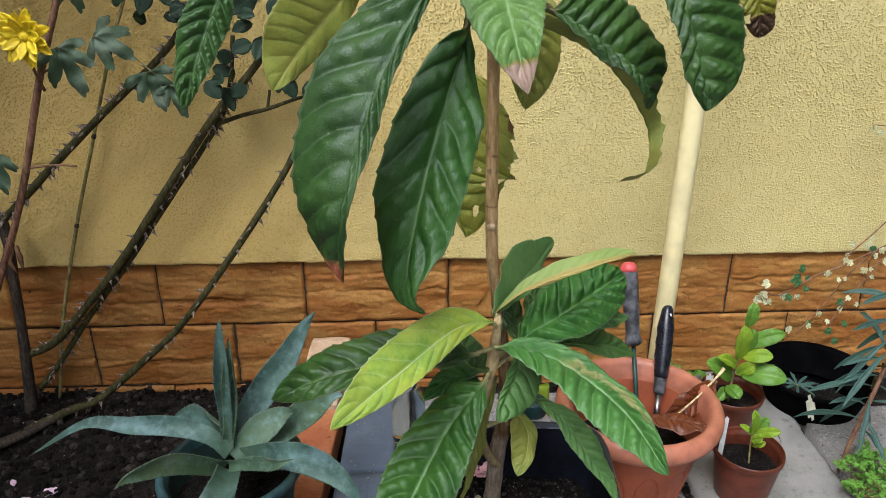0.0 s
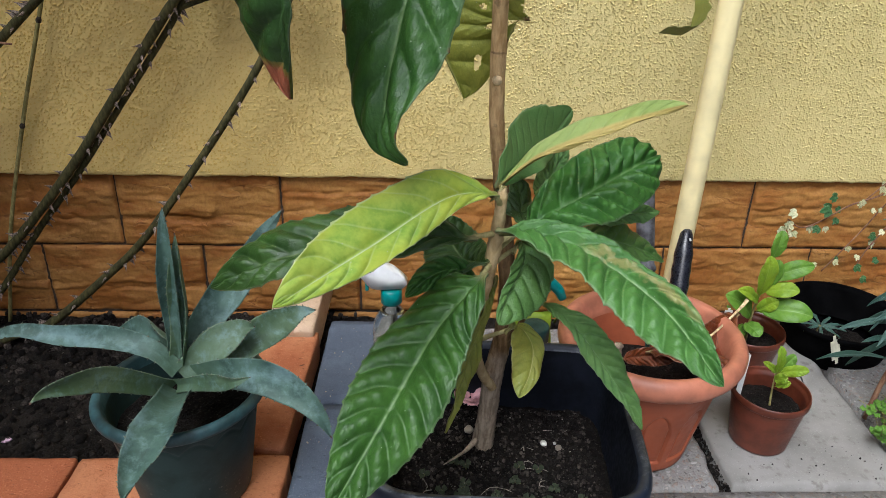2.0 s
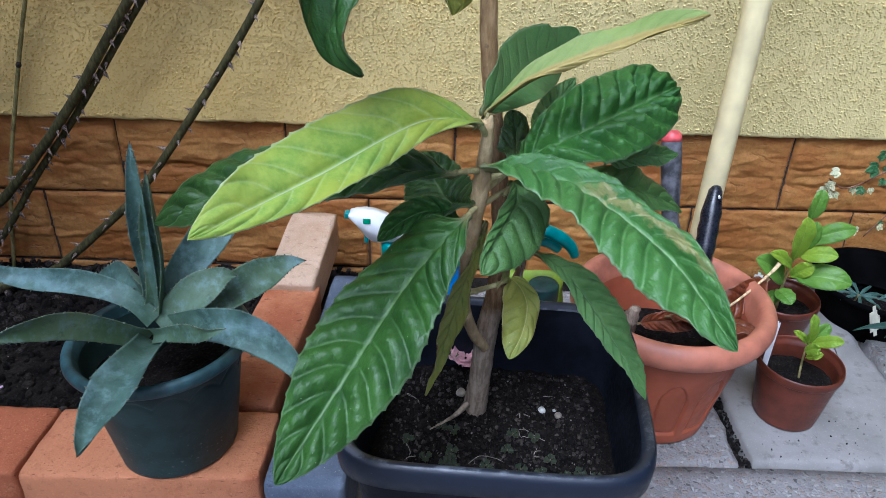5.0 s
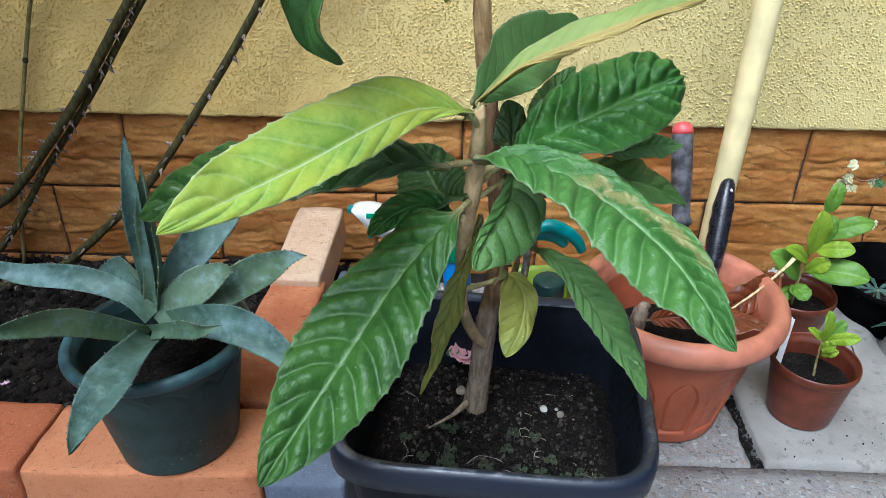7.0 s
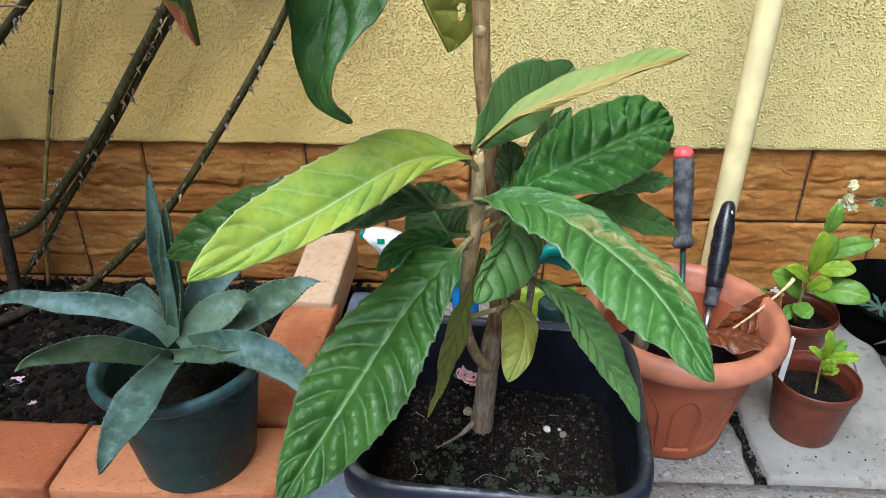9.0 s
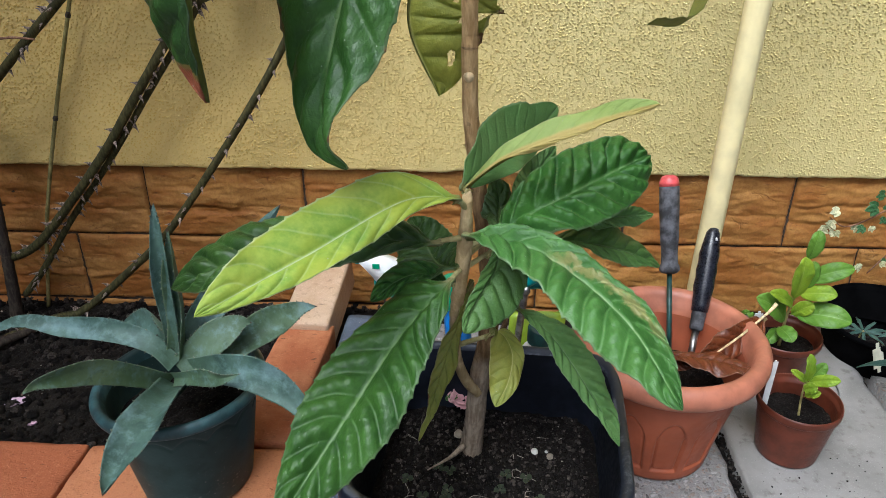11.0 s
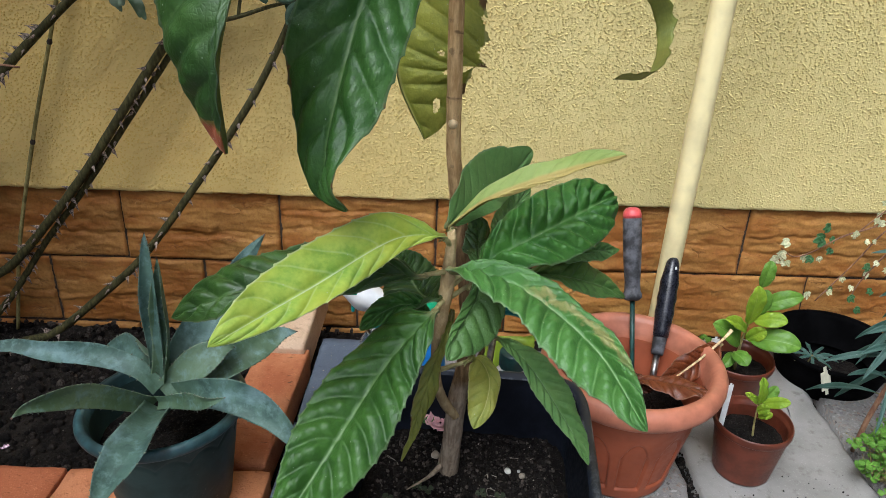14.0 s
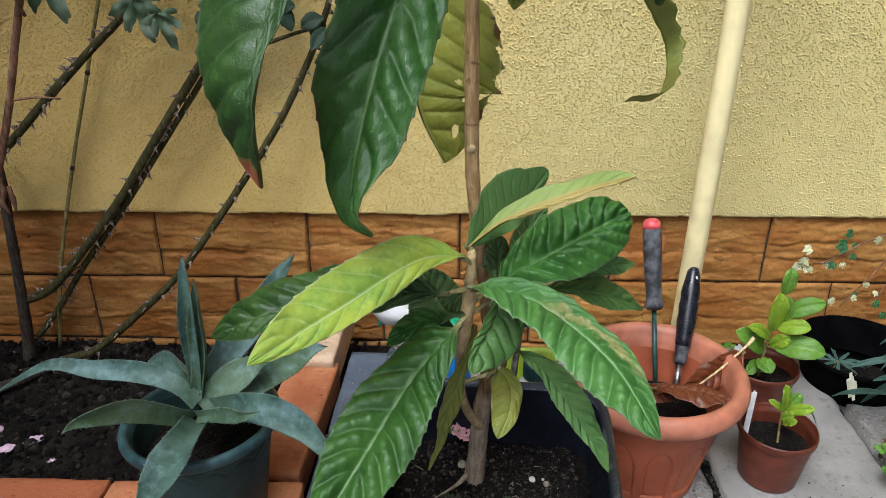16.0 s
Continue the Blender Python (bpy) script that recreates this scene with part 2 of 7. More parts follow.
    mesh = n.cells(n.node("ShaderNodeCombineXYZ", {0: n.math('MULTIPLY', ph, 2.6), 1: n.math('MULTIPLY', au, 11.0), 2: n.math('MULTIPLY', s[0], 5.0)}).outputs[0], 1.0, 'DISTANCE_TO_EDGE')
    col = n.mix(n.step(mesh, 0.0, 0.10, 0.14 * veiny, 0.0), col, tuple(0.55 * v for v in low))
    h = n.math('ADD', n.math('MULTIPLY', n.step(net, 0.0, 0.25), 0.12), n.math('MULTIPLY', n.step(d, 0.0, 0.2), 0.5))
    h = n.math('ADD', h, n.math('MULTIPLY', n.noise(p, 260, 3, 0.6), 0.03))
    h = n.math('ADD', h, n.math('MULTIPLY', n.noise(p, 60, 2, 0.5), 0.3))
    panel = n.cells(n.node("ShaderNodeCombineXYZ", {0: n.math('MULTIPLY', ph, 1.7), 1: n.math('MULTIPLY', au, 8.0), 2: n.math('MULTIPLY', s[0], 3.0)}).outputs[0], 1.0, 'DISTANCE_TO_EDGE')
    h = n.math('ADD', h, n.math('ADD', n.math('MULTIPLY', n.step(panel, 0.0, 0.4), 0.06), n.math('MULTIPLY', n.step(mesh, 0.0, 0.35), 0.14 * veiny)))
    norm = n.bump(h, rib, 0.0015)
    n.finish(col, n.step(f, 0.3, 0.7, rough - 0.05, rough + 0.08), norm, spec=0.4)
    through_light = n.node("ShaderNodeBsdfTranslucent", {"Color": n.mix(0.5, col, (0.30, 0.45, 0.06)), "Normal": norm}).outputs[0]
    both = n.node("ShaderNodeMixShader", {0: glow, 1: n.bsdf.outputs[0], 2: through_light}).outputs[0]
    n.tree.links.new(both, n.out.inputs[0])
    return n.mat


def bark_material(name, dark, light, ring=0.35, scale=1.0):
    n = Nodes(name)
    p = n.place()
    up = n.node("ShaderNodeMapping", {"Vector": p, "Scale": (1, 1, 0.22)}).outputs[0]
    across = n.node("ShaderNodeMapping", {"Vector": p, "Scale": (0.25, 0.25, 1)}).outputs[0]
    a, b = n.noise(up, 170 * scale, 5, 0.65), n.noise(p, 32 * scale, 4)
    c = n.noise(across, 110 * scale, 3)
    col = n.mix(n.step(a, 0.35, 0.68), dark, light)
    col = n.mix(n.step(b, 0.5, 0.7, 0, 0.6), col, tuple(v * 0.45 for v in dark))
    col = n.mix(n.step(c, 0.6, 0.75, 0, ring), col, tuple(min(1, v * 1.35) for v in light))
    h = n.math('ADD', a, n.math('MULTIPLY', c, 0.7))
    return n.finish(col, 0.8, n.bump(h, 0.6, 0.002), spec=0.3)


def trunk_material():
    """Old grey bark at the foot, rough brown in the middle, smooth tan wood on top."""
    n = Nodes("loquat_bark")
    p = n.place()
    z = n.node("ShaderNodeSeparateXYZ", {0: p}).outputs[2]
    up = n.node("ShaderNodeMapping", {"Vector": p, "Scale": (1, 1, 0.2)}).outputs[0]
    across = n.node("ShaderNodeMapping", {"Vector": p, "Scale": (0.25, 0.25, 1)}).outputs[0]
    a, b, c = n.noise(up, 190, 5, 0.65), n.noise(p, 38, 4), n.noise(across, 120, 3)
    zz = n.math('MULTIPLY_ADD', n.math('SUBTRACT', b, 0.5), 0.12, z)
    foot = n.mix(n.step(a, 0.35, 0.68), (0.21, 0.160, 0.110), (0.42, 0.34, 0.25))
    mid = n.mix(n.step(a, 0.35, 0.68), (0.12, 0.070, 0.030), (0.30, 0.19, 0.09))
    high = n.mix(n.step(a, 0.35, 0.68), (0.45, 0.28, 0.115), (0.72, 0.50, 0.245))
    col = n.mix(n.step(zz, 0.30, 0.35), foot, mid)
    col = n.mix(n.step(zz, 0.50, 0.60), col, high)
    col = n.mix(n.step(c, 0.66, 0.74, 0, 0.6), col, (0.08, 0.045, 0.022))
    col = n.mix(n.step(n.noise(p, 60, 4), 0.60, 0.68, 0, 0.5), col, (0.10, 0.06, 0.03))
    h = n.math('ADD', a, n.math('MULTIPLY', c, 0.8))
    return n.finish(col, 0.8, n.bump(h, 0.7, 0.0025), spec=0.3)


def glassy(name, color, rough=0.05, alpha_ior=1.45):
    n = Nodes(name)
    n.finish(color, rough, spec=0.5)
    n.bsdf.inputs["Transmission Weight"].default_value = 1.0
    n.bsdf.inputs["IOR"].default_value = alpha_ior
    return n.mat


M_PLASTER = plaster_material()
M_TILE = stone_tile_material()
M_JOINT = plain("joint_shadow_mortar", (0.05, 0.032, 0.02), 0.9, 0.2, 60)
M_SOIL = soil_material("garden_soil", 1.0)
M_POTSOIL = soil_material("potting_soil_mix")
def clod_material(name, k):
    n = Nodes(name)
    p = n.place()
    lot = n.node("ShaderNodeNewGeometry").outputs["Random Per Island"]
    dark = n.mix(n.step(lot, 0.3, 1.0), (0.004 * k, 0.0033 * k, 0.003 * k), (0.024 * k, 0.019 * k, 0.016 * k))
    pale = n.mix(n.step(lot, 0.6, 1.0), (0.012 * k, 0.0095 * k, 0.008 * k), (0.095 * k, 0.078 * k, 0.064 * k))
    col = n.mix(n.step(n.noise(p, 260, 4), 0.35, 0.65), dark, pale)
    return n.finish(col, 0.9, n.bump(n.noise(p, 380, 4, 0.7), 1.0, 0.003), spec=0.15)


M_CLOD = clod_material("soil_clods", 0.9)
M_POTCLOD = clod_material("potting_mix_crumbs", 1.5)
M_AGG = aggregate_material()
M_SLAB = slab_material()
M_BRICK = brick_material("red_clay_brick", (0.37, 0.118, 0.050), (0.51, 0.215, 0.10), (0.06, 0.038, 0.026))
M_BRICK_PALE = brick_material("pale_clay_brick", (0.50, 0.33, 0.20), (0.62, 0.45, 0.31), (0.30, 0.22, 0.16))
M_PAVER = brick_material("blue_grey_paver", (0.095, 0.115, 0.155), (0.15, 0.175, 0.225), (0.05, 0.055, 0.065))
M_BLACKPOT = plain("black_pot_plastic", (0.0085, 0.0105, 0.017), 0.5, 0.25, 25, 0.15, spec=0.18)
n = Nodes("scuffed_blue_black_rim")
p = n.place()
z = n.node("ShaderNodeSeparateXYZ", {0: p}).outputs[2]
worn = n.math('MULTIPLY', n.step(n.math('ABSOLUTE', n.math('SUBTRACT', z, 0.268)), 0.0008, 0.0028, 1, 0), n.step(n.noise(p, 26, 5, 0.7), 0.48, 0.62))
speck = n.step(n.noise(p, 230, 3), 0.70, 0.78, 0, 0.2)
M_RIM = n.finish(n.mix(n.math('MAXIMUM', n.math('MULTIPLY', worn, 0.35), speck), (0.009, 0.014, 0.027), (0.27, 0.30, 0.34)), n.step(n.noise(p, 90, 4), 0.3, 0.7, 0.33, 0.5), n.bump(n.noise(p, 150, 3), 0.15, 0.001), spec=0.5)
M_DARKPOT = plain("dull_black_pot_plastic", (0.0022, 0.0022, 0.0024), 0.85, 0.25, 25, 0.12, spec=0.03)
n = Nodes("splashed_green_pot_plastic")
p = n.place()
z = n.node("ShaderNodeSeparateXYZ", {0: p}).outputs[2]
low = n.step(n.math('ADD', z, n.math('MULTIPLY', n.noise(p, 14, 3), 0.09)), 0.06, 0.16, 1, 0)
dust = n.math('MAXIMUM', n.math('MULTIPLY', n.step(n.noise(p, 170, 4, 0.7), 0.60, 0.68), low), n.step(n.noise(p, 260, 3), 0.70, 0.76, 0, 0.8))
M_GREENPOT = n.finish(n.mix(n.math('MULTIPLY', dust, 0.65), n.mix(n.step(n.noise(p, 22, 5), 0.35, 0.65), (0.011, 0.024, 0.021), (0.024, 0.046, 0.042)), (0.20, 0.19, 0.16)), 0.5, n.bump(n.noise(p, 200, 3), 0.2, 0.001), spec=0.35)
M_GREENRIM = plain("teal_green_pot_rim", (0.034, 0.082, 0.090), 0.45, 0.25, 30, 0.2)
M_TERRA = plain("terracotta_plastic", (0.33, 0.084, 0.034), 0.45, 0.1, 14, 0.15)
M_TERRARIM = plain("faded_terracotta_rim", (0.45, 0.165, 0.095), 0.45, 0.12, 22, 0.15)
M_BROWNPOT = plain("brown_nursery_plastic", (0.115, 0.027, 0.012), 0.4, 0.15, 30, 0.1)
M_POLE = plain("cream_painted_pole", (0.82, 0.71, 0.38), 0.45, 0.06, 18, 0.2)
M_GRIP = plain("worn_grey_rubber", (0.085, 0.085, 0.095), 0.65, 0.35, 60, 0.3)
M_REDCAP = plain("pink_red_plastic_cap", (0.62, 0.085, 0.09), 0.4, 0.15, 60, 0.1)
M_TROWEL = plain("black_moulded_grip", (0.014, 0.015, 0.022), 0.28, 0.2, 50, 0.1)
M_STEEL = plain("scratched_steel", (0.42, 0.41, 0.40), 0.38, 0.25, 80, 0.2, metal=1.0)
M_SHAFT = plain("dark_green_enamel_shaft", (0.020, 0.065, 0.055), 0.4, 0.2, 60)
M_WHITE = plain("white_plastic", (0.80, 0.80, 0.79), 0.35, 0.04, 30, 0.05)
M_TEAL = plain("teal_plastic", (0.010, 0.23, 0.22), 0.35, 0.12, 40, 0.05)
M_GREENCAP = plain("bright_green_plastic", (0.01, 0.30, 0.14), 0.35, 0.1, 40, 0.05)
M_BLUE = plain("blue_plastic", (0.02, 0.20, 0.62), 0.35, 0.1, 40, 0.05)
M_LIME = plain("lime_bag_film", (0.33, 0.47, 0.03), 0.35, 0.12, 25, 0.3)
M_CLEAR = glassy("clear_bottle_plastic", (0.85, 0.93, 0.93), 0.08)
M_TAG = plain("translucent_white_tag", (0.72, 0.72, 0.70), 0.4, 0.06, 40, 0.05)
M_PAPER = plain("cream_tag_card", (0.62, 0.60, 0.46), 0.6, 0.1, 40, 0.05)
M_BARK = trunk_material()
M_SHOOT = bark_material("tan_shoot", (0.46, 0.33, 0.155), (0.68, 0.54, 0.30), 0.3)
M_PETIOLE = bark_material("downy_leaf_stalk", (0.36, 0.31, 0.13), (0.50, 0.46, 0.22), 0.1)
M_CUT = plain("pale_cut_wood", (0.74, 0.56, 0.31), 0.8, 0.2, 120)
M_CANE = bark_material("green_brown_rose_cane", (0.034, 0.032, 0.010), (0.092, 0.080, 0.026), 0.3)
M_CANE_OLD = bark_material("old_dark_rose_wood", (0.035, 0.026, 0.02), (0.09, 0.07, 0.05), 0.3)
M_THORN = plain("brown_rose_thorn", (0.27, 0.20, 0.155), 0.6, 0.4, 300)
M_STALK = bark_material("dry_flower_stalk", (0.16, 0.075, 0.045), (0.30, 0.17, 0.10), 0.3)
M_STAKE = bark_material("yellow_green_stem", (0.20, 0.17, 0.055), (0.36, 0.31, 0.12), 0.3)
M_DEAD = leaf_material("dead_brown_leaf", (0.080, 0.020, 0.007), (0.17, 0.044, 0.013), (0.30, 0.13, 0.055), rough=0.32, glow=0.05)
M_PETAL = plain("pink_petal", (0.92, 0.50, 0.52), 0.6, 0.15, 70)
M_PETAL_PALE = plain("pale_lilac_petal", (0.80, 0.56, 0.70), 0.6, 0.12, 70)
M_YELLOW = plain("yellow_ray_petal", (0.92, 0.66, 0.004), 0.55, 0.1, 90)
M_PEBBLE = plain("white_pebble", (0.66, 0.65, 0.60), 0.6, 0.1, 90)
M_ROOT = plain("pale_root", (0.42, 0.36, 0.28), 0.8, 0.2, 90)
M_UNDER = leaf_material("leaf_underside", (0.18, 0.20, 0.045), (0.25, 0.24, 0.075), (0.32, 0.30, 0.12), rough=0.75, glow=0.3)
M_UNDER_TAN = leaf_material("downy_leaf_underside", (0.36, 0.30, 0.085), (0.44, 0.36, 0.13), (0.50, 0.34, 0.12), rough=0.85, glow=0.3)
LEAF = {
    "dark": leaf_material("dark_green_leaf", (0.019, 0.05, 0.009), (0.05, 0.11, 0.019), (0.15, 0.21, 0.075), brown=0.35),
    "big": leaf_material("deep_green_leaf", (0.024, 0.074, 0.011), (0.058, 0.146, 0.022), (0.15, 0.26, 0.08)),
    "bright": leaf_material("yellow_green_young_leaf", (0.22, 0.40, 0.055), (0.50, 0.62, 0.10), (0.62, 0.70, 0.40), rib=0.3, glow=0.30, blot=0.5, blotch=(0.48, 0.52, 0.045), rough=0.42, vw=0.09, veiny=0.25),
    "pale": leaf_material("pale_green_leaf", (0.14, 0.30, 0.085), (0.22, 0.40, 0.12), (0.34, 0.48, 0.22), rough=0.5, glow=0.42, rib=0.3, veiny=0.6),
    "under": leaf_material("pale_downy_green_leaf", (0.34, 0.46, 0.12), (0.44, 0.54, 0.16), (0.55, 0.5, 0.22), rough=0.6, half_tan=0.9, glow=0.42, rib=0.3, veiny=0.4),
    "scar": leaf_material("scarred_green_leaf", (0.045, 0.135, 0.024), (0.095, 0.225, 0.048), (0.24, 0.36, 0.15), brown=0.15, scar=0.6),
    "mid": leaf_material("mid_green_leaf", (0.03, 0.104, 0.016), (0.074, 0.195, 0.032), (0.17, 0.29, 0.1)),
    "olive": leaf_material("olive_ageing_leaf", (0.19, 0.23, 0.035), (0.31, 0.33, 0.055), (0.42, 0.41, 0.14), glow=0.15, blot=0.5, blotch=(0.24, 0.22, 0.03), rough=0.5, rib=0.35, brown=0.7),
    "upper": leaf_material("cool_green_leaf", (0.019, 0.05, 0.01), (0.05, 0.108, 0.023), (0.13, 0.2, 0.08), tip=0.065, tipcol=(0.40, 0.12, 0.06)),
    "broad": leaf_material("browned_edge_leaf", (0.026, 0.082, 0.013), (0.062, 0.15, 0.028), (0.17, 0.27, 0.10), brown=0.5),
    "soft": leaf_material("soft_green_leaf", (0.085, 0.19, 0.045), (0.15, 0.29, 0.075), (0.28, 0.42, 0.18), glow=0.35, rough=0.45),
    "holed": leaf_material("holed_olive_leaf", (0.26, 0.29, 0.04), (0.42, 0.42, 0.06), (0.60, 0.56, 0.18), glow=0.35, rough=0.6, brown=1.0),
    "pink": leaf_material("scorched_tip_leaf", (0.105, 0.215, 0.045), (0.18, 0.31, 0.08), (0.27, 0.38, 0.16), tipcol=(0.52, 0.36, 0.28), glow=0.25, tip=0.14),
    "yellow": leaf_material("yellow_holed_leaf", (0.20, 0.20, 0.02), (0.30, 0.28, 0.03), (0.32, 0.28, 0.06), tip=0.25, glow=0.3, tipcol=(0.05, 0.02, 0.012), brown=1.3),
    "green": leaf_material("fresh_green_leaf", (0.03, 0.072, 0.016), (0.062, 0.13, 0.029), (0.13, 0.2, 0.07)),
    "seedling": leaf_material("citrus_green_leaf", (0.17, 0.31, 0.018), (0.3, 0.45, 0.028), (0.4, 0.5, 0.1), glow=0.3, blot=0.4, blotch=(0.34, 0.44, 0.02), rib=0.22),
    "seedling_dark": leaf_material("seedling_green_leaf", (0.095, 0.215, 0.02), (0.155, 0.305, 0.032), (0.26, 0.4, 0.1), glow=0.25, rib=0.22),
    "sprout": leaf_material("dull_sprout_leaf", (0.022, 0.030, 0.016), (0.040, 0.050, 0.026), (0.05, 0.06, 0.035), rough=0.6, rib=0.2),
    "rose": leaf_material("rose_leaf_green", (0.007, 0.022, 0.010), (0.016, 0.042, 0.017), (0.03, 0.06, 0.03), rough=0.62, rib=0.22),
    "lobed": leaf_material("grey_green_lobed_leaf", (0.030, 0.062, 0.028), (0.062, 0.105, 0.050), (0.14, 0.20, 0.11), rough=0.75, blot=0.55, rib=0.22, blotch=(0.30, 0.36, 0.27)),
    "spurge": leaf_material("blue_green_strap_leaf", (0.032, 0.078, 0.062), (0.058, 0.12, 0.098), (0.17, 0.24, 0.21), rough=0.55, rib=0.22),
    "clover": leaf_material("lime_green_small_leaf", (0.10, 0.24, 0.025), (0.16, 0.34, 0.04), (0.2, 0.4, 0.07), glow=0.3, rib=0.22),
    "ivy": leaf_material("variegated_ivy_leaf", (0.70, 0.64, 0.36), (0.82, 0.78, 0.52), (0.20, 0.30, 0.10), blot=0.35, blotch=(0.06, 0.16, 0.04), rough=0.5, rib=0.22),
    "ivy_green": leaf_material("green_ivy_leaf", (0.03, 0.1, 0.03), (0.055, 0.155, 0.05), (0.12, 0.24, 0.1), rib=0.22),
}


def agave_material(name, low, high, rim):
    n = Nodes(name)
    s = n.node("ShaderNodeSeparateXYZ", {0: n.uv()}).outputs
    p = n.place()
    au = n.math('ABSOLUTE', n.math('MULTIPLY_ADD', s[0], 2.0, -1.0))
    a, b, c = n.noise(p, 22, 4, 0.6), n.noise(p, 75, 5, 0.65), n.noise(p, 300, 3)
    col = n.mix(n.step(a, 0.32, 0.68), low, high)
    col = n.mix(n.step(b, 0.46, 0.72, 0, 0.5), col, (0.19, 0.29, 0.28))
    col = n.mix(n.step(n.noise(p, 16, 5, 0.65, 0.5), 0.50, 0.72, 0, 0.55), col, (0.20, 0.30, 0.31))
    col = n.mix(n.step(n.noise(p, 40, 5, 0.7, 0.6), 0.54, 0.70, 0, 0.5), col, (0.026, 0.052, 0.040))
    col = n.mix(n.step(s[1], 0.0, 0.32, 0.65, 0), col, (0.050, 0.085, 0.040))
    col = n.mix(n.step(n.cells(p, 48), 0.0, 0.1, 0.2, 0), col, (0.24, 0.31, 0.24))
    col = n.mix(n.step(au, 0.92, 1.0, 0, 0.5), col, rim)
    col = n.mix(n.step(s[1], 0.965, 0.99), col, (0.09, 0.045, 0.03))
    return n.finish(col, n.step(b, 0.3, 0.7, 0.5, 0.68), n.bump(n.math('ADD', b, c), 0.2, 0.0015), spec=0.4)


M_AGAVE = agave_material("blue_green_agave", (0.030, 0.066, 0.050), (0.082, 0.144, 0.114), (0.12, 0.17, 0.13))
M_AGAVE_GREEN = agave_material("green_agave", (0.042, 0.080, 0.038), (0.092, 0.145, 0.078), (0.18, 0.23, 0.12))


# ---- building helpers ----
def thing(name, at, label, category, group="", kind=""):
    ob = new(name)
    ob.location = at
    ob.empty_display_size = 0.02
    return tagged(ob, label, category, group, kind)


def link_mesh(name, me, mats, parent=None, label="", smooth=True):
    for m in (mats if isinstance(mats, (list, tuple)) else [mats]):
        me.materials.append(m)
    if smooth:
        me.polygons.foreach_set("use_smooth", np.ones(len(me.polygons), dtype=bool))
    ob = new(name, me)
    if parent is not None:
        ob.parent = parent
        if parent.parent is None:
            ob.matrix_parent_inverse = Matrix.Translation(-Vector(parent.location))
    return tagged(ob, label)


def part(name, bm, material, parent=None, label="", smooth=True):
    me = bpy.data.meshes.new(name)
    bm.normal_update()
    bm.to_mesh(me)
    bm.free()
    return link_mesh(name, me, material, parent, label, smooth)


def grid_mesh(name, pts, mats, parent=None, label="", close_u=False, close_v=False, uvs=None, caps=False, smooth=True):
    """A mesh from a grid of points, rows by columns."""
    pts = np.asarray(pts, dtype=float)
    r, c = pts.shape[:2]
    idx = np.arange(r * c).reshape(r, c)
    if close_v:
        idx = np.concatenate([idx, idx[:, :1]], 1)
    if close_u:
        idx = np.concatenate([idx, idx[:1]], 0)
    f = np.stack([idx[:-1, :-1], idx[:-1, 1:], idx[1:, 1:], idx[1:, :-1]], -1).reshape(-1, 4).tolist()
    if caps:
        f.append(list(idx[0, :c][::-1]))
        f.append(list(idx[-1, :c]))
    me = bpy.data.meshes.new(name)
    me.from_pydata(pts.reshape(-1, 3).tolist(), [], f)
    if uvs is not None:
        lay = me.uv_layers.new(name="UVMap")
        loops = np.zeros(len(me.loops), dtype=np.int32)
        me.loops.foreach_get("vertex_index", loops)
        lay.data.foreach_set("uv", np.asarray(uvs, dtype=float).reshape(-1, 2)[loops].astype(np.float32).ravel())
    me.update()
    return link_mesh(name, me, mats, parent, label, smooth)


def spline(points, n):
    """Catmull-Rom through the points."""
    p = np.asarray(points, dtype=float)
    p = np.concatenate([[2 * p[0] - p[1]], p, [2 * p[-1] - p[-2]]])
    k = len(p) - 3
    out = []
    for t in np.linspace(0, k, n):
        i = min(int(t), k - 1)
        u = t - i
        a, b, c, d = p[i:i + 4]
        out.append(0.5 * (2 * b + (c - a) * u + (2 * a - 5 * b + 4 * c - d) * u * u + (3 * b - a - 3 * c + d) * u ** 3))
    return np.array(out)


def tube_points(points, radii, n=30, sides=10, wob=0.0, seed=0):
    rng = np.random.default_rng(seed)
    c = spline(points, n)
    rr = np.interp(np.linspace(0, 1, n), np.linspace(0, 1, len(radii)), radii)
    t = np.gradient(c, axis=0)
    t /= np.linalg.norm(t, axis=1)[:, None] + 1e-9
    ref = np.array([0.31, 0.95, 0.05])
    a = np.cross(t, ref)
    a /= np.linalg.norm(a, axis=1)[:, None]
    b = np.cross(t, a)
    ang = np.linspace(0, 2 * np.pi, sides, endpoint=False)
    w = 1 + wob * rng.standard_normal((n, sides))
    return c[:, None] + (rr[:, None] * w)[..., None] * (np.cos(ang)[None, :, None] * a[:, None] + np.sin(ang)[None, :, None] * b[:, None])


def tube(name, points, radii, mat, parent=None, label="", n=30, sides=10, wob=0.0, seed=0):
    return grid_mesh(name, tube_points(points, radii, n, sides, wob, seed), mat, parent, label, close_v=True, caps=True)


def joined(name, grids, mats, parent=None, label="", close_v=True):
    """Many closed tubes in one mesh."""
    vs, fs, k = [], [], 0
    for g in grids:
        r, c = g.shape[:2]
        idx = np.arange(r * c).reshape(r, c) + k
        if close_v:
            idx = np.concatenate([idx, idx[:, :1]], 1)
        fs += np.stack([idx[:-1, :-1], idx[:-1, 1:], idx[1:, 1:], idx[1:, :-1]], -1).reshape(-1, 4).tolist()
        vs.append(g.reshape(-1, 3))
        k += r * c
    me = bpy.data.meshes.new(name)
    me.from_pydata(np.concatenate(vs).tolist(), [], fs)
    me.update()
    return link_mesh(name, me, mats, parent, label)


